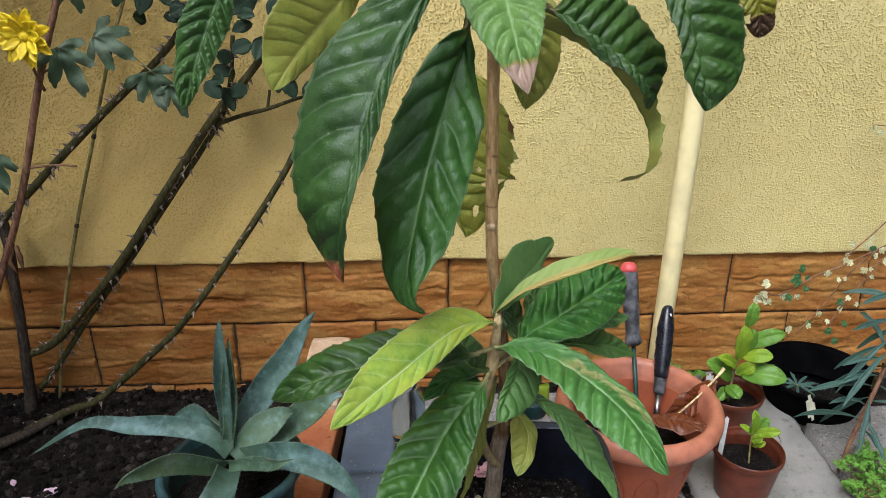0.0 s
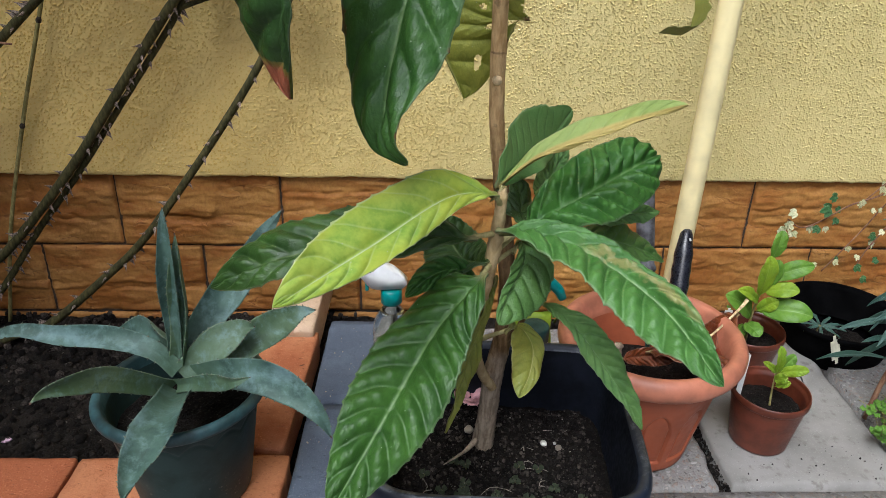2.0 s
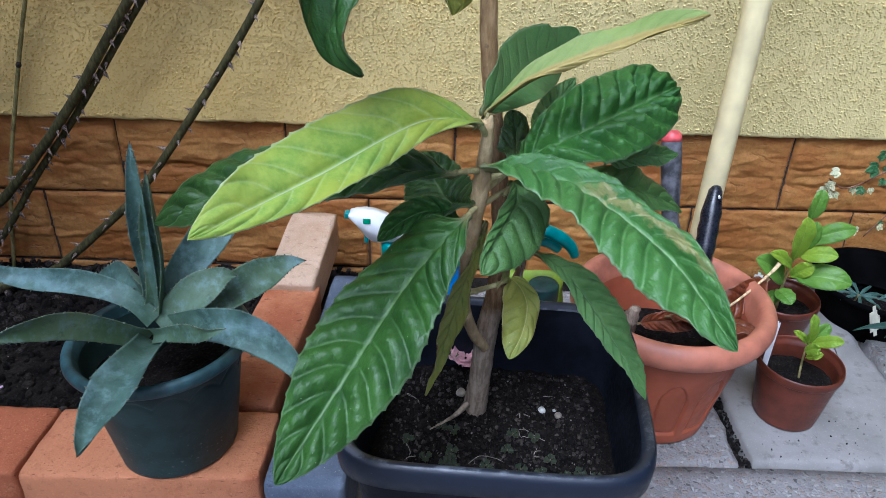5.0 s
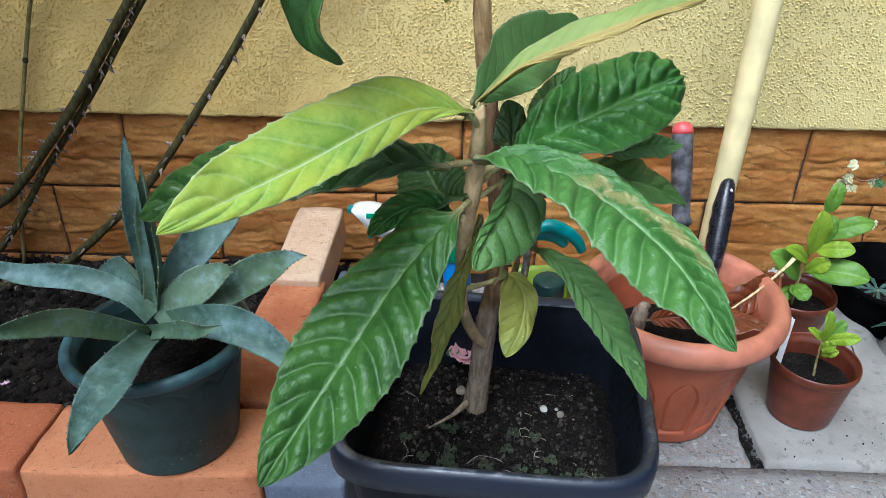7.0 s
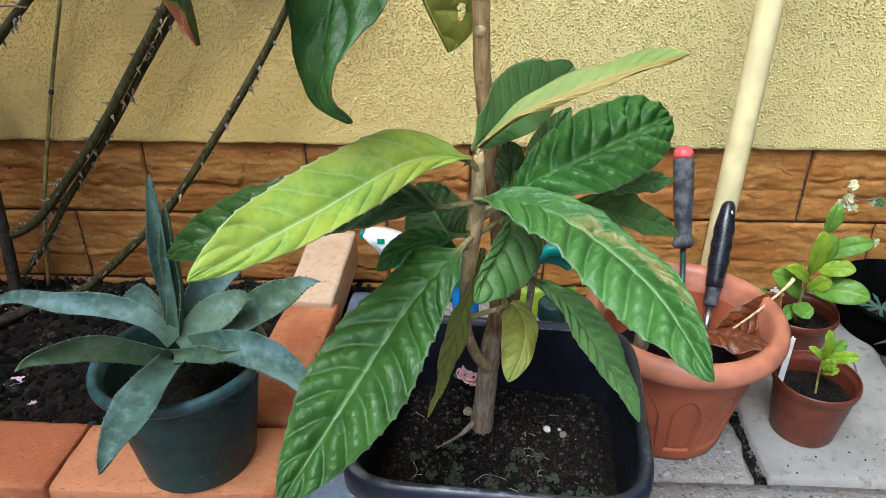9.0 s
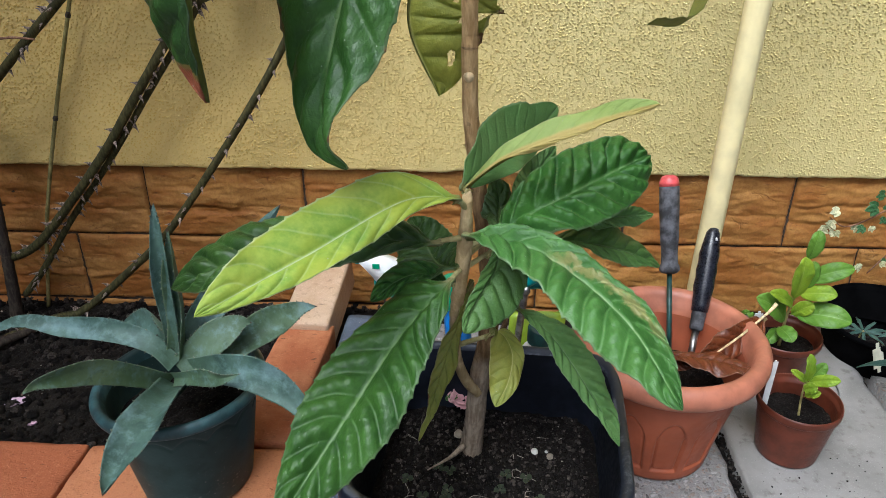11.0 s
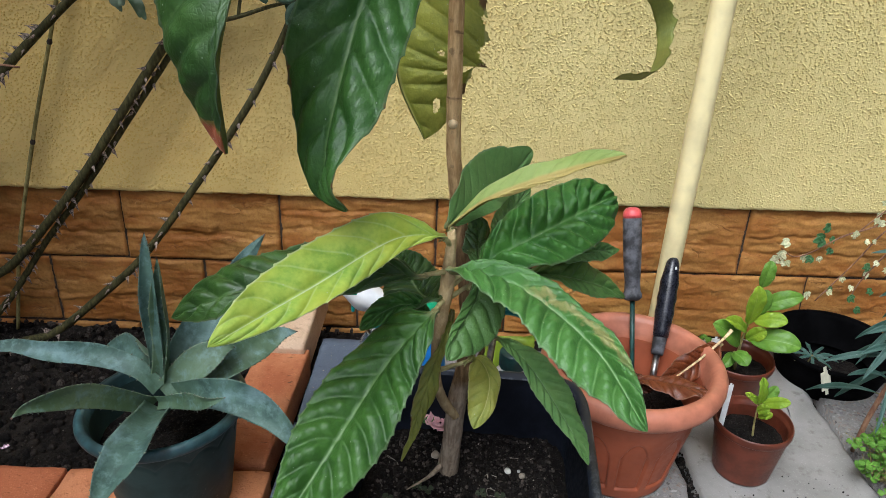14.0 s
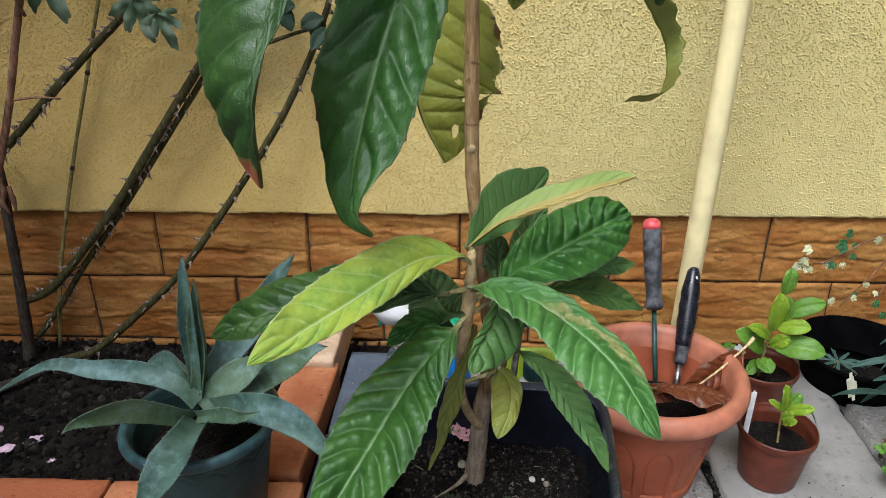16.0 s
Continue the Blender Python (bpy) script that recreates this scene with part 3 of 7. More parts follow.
def lathe(name, profile, at, mat, parent=None, label="", sides=64, warp=None):
    """Turns (radius, height) pairs round a vertical axis."""
    ang = np.linspace(0, 2 * np.pi, sides, endpoint=False)
    pr = np.asarray(profile, dtype=float)
    r = np.repeat(pr[:, :1], sides, 1)
    z = np.repeat(pr[:, 1:2], sides, 1)
    if warp is not None:
        r = r + warp(ang[None, :], pr[:, 1:2], pr[:, :1])
    pts = np.stack([at[0] + r * np.cos(ang), at[1] + r * np.sin(ang), at[2] + z], -1)
    return grid_mesh(name, pts, mat, parent, label, close_v=True)


def box(bm, x0, x1, y0, y1, z0, z1, bevel=0.004, seg=2, jitter=0.0, seed=0):
    rng = random.Random(seed)
    r = bmesh.ops.create_cube(bm, size=1.0)
    vs = r["verts"]
    for v in vs:
        v.co = Vector(((x0 + x1) / 2 + v.co.x * (x1 - x0), (y0 + y1) / 2 + v.co.y * (y1 - y0), (z0 + z1) / 2 + v.co.z * (z1 - z0)))
        v.co += Vector([rng.uniform(-jitter, jitter) for _ in range(3)])
    es = list({e for v in vs for e in v.link_edges})
    if bevel:
        bmesh.ops.bevel(bm, geom=es, offset=bevel, segments=seg, affect='EDGES', profile=0.6)
    return bm


def fbm(p, scale, octaves=4):
    return noise.fractal(Vector(p) * scale, 0.9, 2.1, octaves)


def rough_block(name, size, mat, parent, label="", rough=0.0012, edge=0.006, seed=0, cut=6):
    """A worn block with chipped, rounded edges, centred on its base."""
    bm = bmesh.new()
    box(bm, -size[0] / 2, size[0] / 2, -size[1] / 2, size[1] / 2, 0, size[2], 0)
    bmesh.ops.subdivide_edges(bm, edges=bm.edges[:], cuts=cut * 2, use_grid_fill=True)
    hx, hy, hz = size[0] / 2, size[1] / 2, size[2] / 2
    for v in bm.verts:
        q = Vector((v.co.x, v.co.y, v.co.z - hz))
        e = edge * (1 + 0.8 * noise.noise(v.co * 28 + Vector((seed * 7.1, 0, 0))))
        inner = Vector((max(-hx + e, min(hx - e, q.x)), max(-hy + e, min(hy - e, q.y)), max(-hz + e, min(hz - e, q.z))))
        d = q - inner
        if d.length > 1e-6:
            q = inner + d.normalized() * min(d.length, e)
        q += (q.normalized()) * rough * noise.noise(v.co * 55 + Vector((0, seed * 3.3, 0)))
        v.co = q + Vector((0, 0, hz))
    return part(name, bm, mat, parent, label)


def leaf(name, parent, base, mid, end, width, side, mat, label="", under=None, hint=(0, -0.6, 0.8), keel=0.12, cup=0.1, relief=0.0016, teeth=0.055, seed=0, peak=0.52, nl=190, nw=14, wave=0.003, holes=0.0, twist=0.0, blunt=0.85, veins=VEINS, skew=0.0):
    """A blade with midrib, quilted side veins, toothed edge and an underside, along a curve through base, mid and end."""
    s = np.linspace(0, 1, nl)
    veins *= 0.8
    if isinstance(mid, list):
        pos = spline([base, *mid, end], 4 * nl)
        run = np.concatenate([[0], np.cumsum(np.linalg.norm(np.diff(pos, axis=0), axis=1))])
        pos = np.stack([np.interp(s * run[-1], run, pos[:, k]) for k in range(3)], 1)
    else:
        p0, p1, p2 = (np.array(q, dtype=float) for q in (base, mid, end))
        c = 2 * p1 - 0.5 * (p0 + p2)
        pos = (1 - s)[:, None] ** 2 * p0 + (2 * s * (1 - s))[:, None] * c + (s ** 2)[:, None] * p2
    tan = np.gradient(pos, axis=0)
    tan /= np.linalg.norm(tan, axis=1)[:, None]
    sd = np.array(side, dtype=float)
    sv = sd[None] - (tan @ sd)[:, None] * tan
    sv /= np.linalg.norm(sv, axis=1)[:, None]
    nv = np.cross(tan, sv)
    if np.dot(nv[nl // 2], hint) < 0:
        nv = -nv
    if twist:
        a = np.radians(twist) * (s - 0.5)
        sv, nv = sv * np.cos(a)[:, None] + nv * np.sin(a)[:, None], nv * np.cos(a)[:, None] - sv * np.sin(a)[:, None]
    be = blunt
    al = be * peak / (1 - peak)
    prof = np.clip(s, 0, 1) ** al * np.clip(1 - s, 0, 1) ** be
    prof /= prof.max()
    stalk = 0.085
    prof = np.maximum(prof * np.clip((s - 0.03) / 0.08, 0, 1), stalk * np.clip((1 - s) * 9, 0, 1))
    nt = max(8, round(1.7 * veins))
    saw = (s * nt + 0.08 * np.sin(19 * s + seed)) % 1.0
    tooth = 1 + teeth * np.where(saw < 0.85, saw / 0.85, (1 - saw) / 0.15) ** 3.5 * np.clip((s - 0.2) * 6, 0, 1)
    half = width / 2 * prof
    if width > 0.03:
        half = np.maximum(half, 0.0024 * np.clip(1 - s * 9, 0, 1))
    rng = np.random.default_rng(seed + 11)
    k1, k2, k3 = rng.uniform(0, 6.28, 3)
    u = np.sign(np.linspace(-1, 1, 2 * nw + 1)) * np.abs(np.linspace(-1, 1, 2 * nw + 1)) ** 0.92
    U = u[None, :]
    AU = np.abs(U)
    w = half[:, None] * U * np.where(AU > 0.99, tooth[:, None], np.where(AU > 0.9, 1 + 0.15 * (tooth[:, None] - 1), 1.0)) * (1 + skew * np.sign(U))
    ph = s[:, None] * veins - AU * (0.95 + 0.45 * AU) + 0.10 * np.sin(7 * s[:, None] + k1 + 1.1 * np.sign(U)) + 0.06 * np.sin(17 * s[:, None] + k2) + 0.35 * (U > 0) + 0.05 * np.sin(5 * AU + 13 * s[:, None] + k3)
    quilt = (np.sin(np.pi * ph) ** 2 + 0.02) ** 0.38
    pucker = 0.15 * np.sin(24 * AU + 9 * ph + k2) * np.sin(31 * s[:, None] + 5 * U)
    h = 2.1 * relief * (quilt + pucker * quilt) * np.clip(AU * 3.5, 0, 1) * (1 - 0.65 * AU ** 3) * np.clip(prof[:, None] * 1.6, 0, 1)
    h = h + half[:, None] * (keel * AU - cup * AU ** 2)
    h = h + wave * AU ** 2 * (np.sin(11 * s[:, None] + k2 + 1.3 * np.sign(U)) + 0.6 * np.sin(23 * s[:, None] + k3)) * np.clip(prof[:, None] * 1.5, 0, 1)
    h = h - 0.0016 * np.exp(-(U / 0.06) ** 2)
    top = pos[:, None] + w[..., None] * sv[:, None] + h[..., None] * nv[:, None]
    thick = 0.0007 + 0.0022 * np.exp(-(U / 0.07) ** 2) * (1.1 - s[:, None]) + 0.0028 * np.clip(1 - s[:, None] * 12, 0, 1) * min(1, width / 0.04)
    low = top - thick[..., None] * nv[:, None]
    r, cc = top.shape[:2]
    idx = np.arange(r * cc).reshape(r, cc)
    quads = np.stack([idx[:-1, :-1], idx[:-1, 1:], idx[1:, 1:], idx[1:, :-1]], -1).reshape(-1, 4)
    if holes:
        keep = []
        for qd in quads:
            i, j = divmod(qd[0], cc)
            edge = abs(u[j])
            v = noise.noise(Vector((i / nl * 9 + seed, u[j] * 3.2, seed * 1.7)))
            keep.append(v < 0.62 - holes * edge ** 2 or (edge < 0.62 and holes < 0.4))
        quads = quads[np.array(keep)]
    edge1 = {}
    for qd in quads.tolist():
        for a, b in zip(qd, qd[1:] + qd[:1]):
            edge1[(a, b)] = edge1.get((a, b), 0) + 1
    n0 = r * cc
    rim = [[b, a, a + n0, b + n0] for (a, b) in edge1 if (b, a) not in edge1]
    flip = np.dot(np.cross(top[nl // 2, nw + 1] - top[nl // 2, nw], top[nl // 2 + 1, nw] - top[nl // 2, nw]), nv[nl // 2]) < 0
    upq = quads if not flip else quads[:, ::-1]
    upper = upq.tolist()
    lower = (upq[:, ::-1] + n0).tolist()
    if flip:
        rim = [f[::-1] for f in rim]
    me = bpy.data.meshes.new(name)
    me.from_pydata(np.concatenate([top.reshape(-1, 3), low.reshape(-1, 3)]).tolist(), [], upper + lower + rim)
    me.polygons.foreach_set("material_index", np.array([0] * len(upper) + [1] * len(lower) + [0] * len(rim), dtype=np.int32))
    uv = np.stack(np.broadcast_arrays(U * 0.5 + 0.5, s[:, None]), -1).reshape(-1, 2)
    uv = np.concatenate([uv, uv])
    lay = me.uv_layers.new(name="UVMap")
    loops = np.zeros(len(me.loops), dtype=np.int32)
    me.loops.foreach_get("vertex_index", loops)
    lay.data.foreach_set("uv", uv[loops].astype(np.float32).ravel())
    vein = np.stack(np.broadcast_arrays(ph, AU), -1).reshape(-1, 2)
    vein = np.concatenate([vein, vein])
    lay = me.uv_layers.new(name="Veins")
    lay.data.foreach_set("uv", vein[loops].astype(np.float32).ravel())
    me.update()
    return link_mesh(name, me, [mat, under or M_UNDER], parent, label)


def leaflet(name, parent, base, direction, length, width, mat, up=(0, -0.3, 1), droop=0.2, under=None, teeth=0.0, seed=0, peak=0.5, keel=0.15):
    """A small plain leaf from its base along a direction."""
    b, d, upv = Vector(base), Vector(direction).normalized(), Vector(up).normalized()
    sd = d.cross(upv)
    if sd.length < 1e-3:
        sd = Vector((1, 0, 0))
    down = Vector((0, 0, -1)) * droop * length
    return leaf(name, parent, b, b + d * length * 0.5 + down * 0.15, b + d * length + down, width, sd, mat, "", under or M_UNDER, tuple(upv), keel, 0.05, 0.0004, teeth, seed, peak, 22, 3, 0.0012)


# ---- setting ----
GROUND = -0.09
COURSE, TILE_W = 0.1765, 0.3645
PLINTH_TOP = 0.252


def plaster_grains(wall, xa, xb, za, zb, pitch, seed):
    """Small round grains of the sprayed coat, scattered thicker and thinner over the wall."""
    rng = np.random.default_rng(seed)
    nx, nz = int((xb - xa) / pitch), int((zb - za) / pitch)
    gx, gz = np.meshgrid(np.arange(nx), np.arange(nz), indexing="ij")
    cx = xa + pitch * (gx + 0.5 * (gz % 2) + rng.uniform(-0.55, 0.55, gx.shape)).ravel()
    cz = za + pitch * (gz + rng.uniform(-0.55, 0.55, gx.shape)).ravel()
    thick = 0.5 + 0.25 * (np.sin(61 * cx + 3 * np.sin(37 * cz)) + np.sin(71 * cz + 3 * np.sin(43 * cx)))
    keep = rng.random(len(cx)) < 0.62 + 0.5 * thick
    cx, cz = cx[keep], cz[keep]
    n = len(cx)
    r = rng.uniform(0.0015, 0.0026, n)
    tall = r * rng.uniform(1.3, 1.9, n)
    a = rng.uniform(0, 6.28, n)[:, None] + np.arange(5)[None] * 2 * np.pi / 5
    wide = r[:, None] * rng.uniform(0.85, 1.2, (n, 5))
    rings = [np.stack([cx[:, None] + k * wide * np.cos(a), np.broadcast_to((-0.0147 - up * tall)[:, None], a.shape), cz[:, None] + k * wide * np.sin(a)], -1) for k, up in ((1.0, 0.0), (0.78, 0.70))]
    top = np.stack([cx, -0.0147 - tall, cz], -1)[:, None]
    verts = np.concatenate(rings + [top], 1).reshape(-1, 3)
    first = 11 * np.arange(n)[:, None, None]
    quads = (np.array([(k, (k + 1) % 5, 5 + (k + 1) % 5, 5 + k) for k in range(5)])[None] + first).reshape(-1, 4)
    tris = (np.array([(5 + k, 5 + (k + 1) % 5, 10) for k in range(5)])[None] + first).reshape(-1, 3)
    me = bpy.data.meshes.new("plaster_grain")
    me.from_pydata(verts.tolist(), [], quads.tolist() + tris.tolist())
    me.update()
    tagged(link_mesh("plaster_grain", me, [M_PLASTER], wall), kind="stuff")


def plaster_wall():
    """The plastered wall: a slab with an uneven lower edge that stands proud of the stone plinth."""
    xa, xb, step = -1.16, 1.24, 0.004
    near_top = 1.02
    nx, nz = int((xb - xa) / step), int((near_top - PLINTH_TOP) / step)
    xs = xa + step * np.arange(nx)
    low = np.array([PLINTH_TOP + 0.004 * fbm((x, 0, 0), 9, 3) + 0.0016 * fbm((x, 3, 0), 60, 2) for x in xs])
    zs = low[:, None] + (near_top - low)[:, None] * (np.arange(nz) / (nz - 1))[None]
    swell = np.array([[0.0007 * fbm((x, 0, z), 30, 2) for z in np.linspace(PLINTH_TOP, near_top, nz)] for x in xs])
    face = np.stack([np.broadcast_to(xs[:, None], zs.shape), -0.0152 - swell, zs], -1)
    lip = face[:, :1].copy()
    lip[..., 1] = -0.010
    lip[..., 2] -= 0.003
    back = lip.copy()
    back[..., 1] = 0.10
    wall = grid_mesh("wall_plaster", np.concatenate([back, lip, face], 1), M_PLASTER)
    tagged(wall, "yellow roughcast plaster house wall above a stone plinth", "wall", kind="structure")
    plaster_grains(wall, xa + 0.005, xb - 0.005, PLINTH_TOP + 0.006, near_top, 0.0060, 5)
    for name, x0, x1, z0 in (("wall_plaster_west", -4.0, xa, PLINTH_TOP), ("wall_plaster_east", xb - step, 4.0, PLINTH_TOP), ("wall_plaster_upper", xa, xb - step, near_top)):
        bm = bmesh.new()
        box(bm, x0, x1, -0.0165, 0.10, z0, 3.4, 0)
        tagged(part(name, bm, M_PLASTER, smooth=False), "yellow roughcast plaster house wall", "wall", kind="structure")


def plinth():
    """Backing wall behind the stone tiles."""
    bm = bmesh.new()
    box(bm, -3.2, 3.4, 0.006, 0.10, -0.5, PLINTH_TOP + 0.02, 0)
    wall = part("wall_plinth", bm, M_JOINT, smooth=False)
    tagged(wall, "plinth of cast stone tiles below the plaster", "wall", kind="structure")
    k = 0
    for row, (z1, x0) in enumerate(((PLINTH_TOP + 0.006, -0.70), (PLINTH_TOP - COURSE, -0.525), (PLINTH_TOP - 2 * COURSE, -0.70))):
        for i in range(-5, 8):
            stone_tile(wall, x0 + i * TILE_W, z1, k, row)
            k += 1


def stone_tile(wall, x, top, seed, row):
    """One cast tile that imitates split ledges of stone."""
    g = 0.0021
    nx, nz = 90, 46
    h = COURSE - 2 * g + (0.006 if row == 0 else 0)
    xs, zs = np.linspace(0, TILE_W - 2 * g, nx), np.linspace(0, h, nz)
    rng = random.Random(seed)
    cuts = sorted(rng.uniform(0.15, 0.85) * h for _ in range(rng.choice((1, 2, 2))))
    splits = [rng.uniform(0.2, 0.8) * TILE_W for _ in range(4)]
    depth = [[rng.uniform(-0.003, 0.004) for _ in range(3)] for _ in range(5)]
    pts = np.zeros((nz + 2, nx + 2, 3))
    for a in range(nz + 2):
        for b in range(nx + 2):
            zz, xx = zs[min(max(a - 1, 0), nz - 1)], xs[min(max(b - 1, 0), nx - 1)]
            wob = 0.010 * fbm((xx + seed, zz, 0), 14, 3)
            lay = sum(1 for c in cuts if zz + wob > c)
            col = int(xx + 0.015 * fbm((xx, zz + seed, 2), 20, 2) > splits[lay])
            d = depth[lay][col]
            d += 0.0045 * fbm((xx * 0.6 + seed * 3.1, zz * 1.8, 1), 16, 4) + 0.0022 * fbm((xx * 0.7 + seed, zz * 2.2, 5), 55, 4)
            d = 0.6 * d + 0.4 * round(d / 0.0022) * 0.0022
            near = min((abs(zz + wob - c) for c in cuts), default=1)
            d -= 0.003 * math.exp(-(near / 0.003) ** 2)
            rim = min(zz, h - zz, xx, xs[-1] - xx)
            d -= 0.006 * max(0, 1 - rim / 0.007) ** 2
            y = -0.001 - d if 0 < a < nz + 1 and 0 < b < nx + 1 else 0.012
            pts[a, b] = (x + g + xx, max(min(y, 0.012), -0.0085), top - COURSE + g + zz if row else top - COURSE - 0.006 + g + zz)
    grid_mesh("stone_tile", pts, M_TILE, wall)


def soil_height(x, y):
    z = -0.112 + 0.045 * min(1, max(0, (-y - 0.02) / 0.58)) ** 1.2
    return z + 0.012 * fbm((x, y, 0), 7, 4) + 0.006 * fbm((x, y, 4), 32, 3)


def ground():
    bm = bmesh.new()
    bmesh.ops.create_grid(bm, x_segments=8, y_segments=8, size=30)
    for v in bm.verts:
        v.co.z = GROUND - 0.03
    tagged(part("ground", bm, M_SOIL, smooth=False), "dark earth under and around the paved strip", "ground", kind="structure")
    xs, ys = np.linspace(-2.6, -0.09, 170), np.linspace(-0.655, 0.02, 70)
    pts = [[(x, y, soil_height(x, y)) for y in ys] for x in xs]
    tagged(grid_mesh("soil_bed", pts, M_SOIL), "dark crumbly garden soil bed along the house wall", "soil", kind="structure")
    xs, ys = np.linspace(-0.14, 2.4, 90), np.linspace(-0.9, 0.02, 40)
    pts = [[(x, y, GROUND - 0.028 + 0.006 * fbm((x, y, 0), 20, 3)) for y in ys] for x in xs]
    tagged(grid_mesh("soil_strip", pts, M_SOIL), "dark soil in the gap between paving and wall", "soil", kind="structure")

    def paving(name, x0, x1, y0, y1, z, mat, label, seed, n=60):
        g = []
        for i in range(n + 1):
            row = []
            for j in range(n + 1):
                x, y = x0 + (x1 - x0) * i / n, y0 + (y1 - y0) * j / n
                edge = min(x - x0, x1 - x, y - y0, y1 - y)
                wobx = 0.007 * fbm((y, seed, 0), 22, 3) if i in (0, n) else 0
                woby = 0.004 * fbm((x, seed, 9), 22, 3) if j in (0, n) else 0
                row.append((x + wobx, y + woby, z + 0.0015 * fbm((x, y, seed), 9, 3) - (0.004 if edge < 0.004 else 0)))
            g.append(row)
        g = np.array(g)
        low = g.copy()
        skirt = np.concatenate([g[:, :1], g, g[:, -1:]], 1)
        skirt[:, 0, 2] -= 0.06
        skirt[:, -1, 2] -= 0.06
        a, b = skirt[:1].copy(), skirt[-1:].copy()
        a[..., 2] -= 0.06
        b[..., 2] -= 0.06
        tagged(grid_mesh(name, np.concatenate([a, skirt, b]), mat), label, "pavement", kind="structure")

    paving("pavement_front", -2.4, 2.6, -3.2, -0.612, GROUND, M_AGG, "grey exposed aggregate concrete path", 1, 90)
    paving("pavement_under_pots", -0.08, 0.520, -0.606, -0.10, GROUND, M_AGG, "weathered aggregate concrete slab under the pots", 2)
    paving("pavement_smooth_slab", 0.540, 0.868, -0.604, -0.03, GROUND + 0.004, M_SLAB, "pale smooth concrete slab with a broken edge", 3)
    paving("pavement_side", 0.890, 1.9, -0.606, -0.20, GROUND + 0.004, M_AGG, "coarse aggregate slab beside the smooth one", 4)


plaster_wall()
# unseen wall added on the right to block sky light there
bm = bmesh.new()
box(bm, 1.62, 1.80, -3.2, -0.02, -0.3, 2.8, 0)
tagged(part("wall_side", bm, M_SLAB, smooth=False), "plain grey wall, unseen, added to dim the right side", "wall", kind="structure")
plinth()
ground()
# unseen dark wall added so the left of the bed gets less sky
bm = bmesh.new()
box(bm, -1.72, -1.60, -3.4, 0.1, -0.3, 3.0, 0)
tagged(part("wall_return", bm, plain("dark_brown_screen", (0.10, 0.062, 0.035), 0.8, 0.2, 9, 0.3), smooth=False), "dark brown wall, unseen, added to dim the left side", "wall", kind="structure")

# its counterpart to the east, also unseen, added to darken that end
bm = bmesh.new()
box(bm, 1.62, 1.74, -3.4, 0.0, -0.3, 3.0, 0)
tagged(part("wall_return_east", bm, bpy.data.materials["dark_brown_screen"], smooth=False), "dark brown wall, unseen, added to dim the right side", "wall", kind="structure")

# ---- bricks and pavers ----
def edging_brick(at, size, mat, name, label, category, group, turn=0.0, tilt=0.0, seed=0):
    ob = rough_block(name, size, mat, None, seed=seed)
    ob.matrix_world = pose(*at, tilt, 0, turn)
    return tagged(ob, label, category, group)


for i in range(4):
    edging_brick((-0.36 - 0.3225 * i, -0.710, -0.030), (0.316, 0.128, 0.063), M_BRICK, "brick", "worn orange clay brick laid as bed edging", "brick", "edging bricks", 0.8 - 0.7 * i, 0, i + 1)
    edging_brick((-0.38 - 0.3225 * i, -0.710, -0.0935), (0.316, 0.128, 0.063), M_BRICK, "brick", "worn orange clay brick laid as bed edging", "brick", "edging bricks", 0.0, 0, i + 21)
edging_brick((-0.263, -0.472, -0.028), (0.102, 0.326, 0.066), M_BRICK, "brick", "worn red clay brick laid beside blue-grey pavers", "brick", "edging bricks", -1.0, 0, 9)
edging_brick((-0.262, -0.205, -0.012), (0.096, 0.23, 0.085), M_BRICK_PALE, "brick", "pale sandy brick tilted up against the wall", "brick", "edging bricks", -1.5, 9, 10)
for i, y in enumerate((-0.385, -0.650)):
    edging_brick((-0.140, y, -0.088), (0.108, 0.258, 0.118), M_PAVER, "paving_block", "dark blue-grey concrete paving block", "paving block", "blue-grey paving blocks", 0.5, 0, 14 + i)


# ---- pots ----
def potting_height(x, y):
    """Lumpy soil, heaped a little round the trunk."""
    return 0.204 + 0.006 * fbm((x, y, 1), 14, 4) + 0.004 * fbm((x, y, 3), 70, 3) + 0.010 * math.exp(-((x - 0.07) ** 2 + (y + 0.83) ** 2) / 0.003)


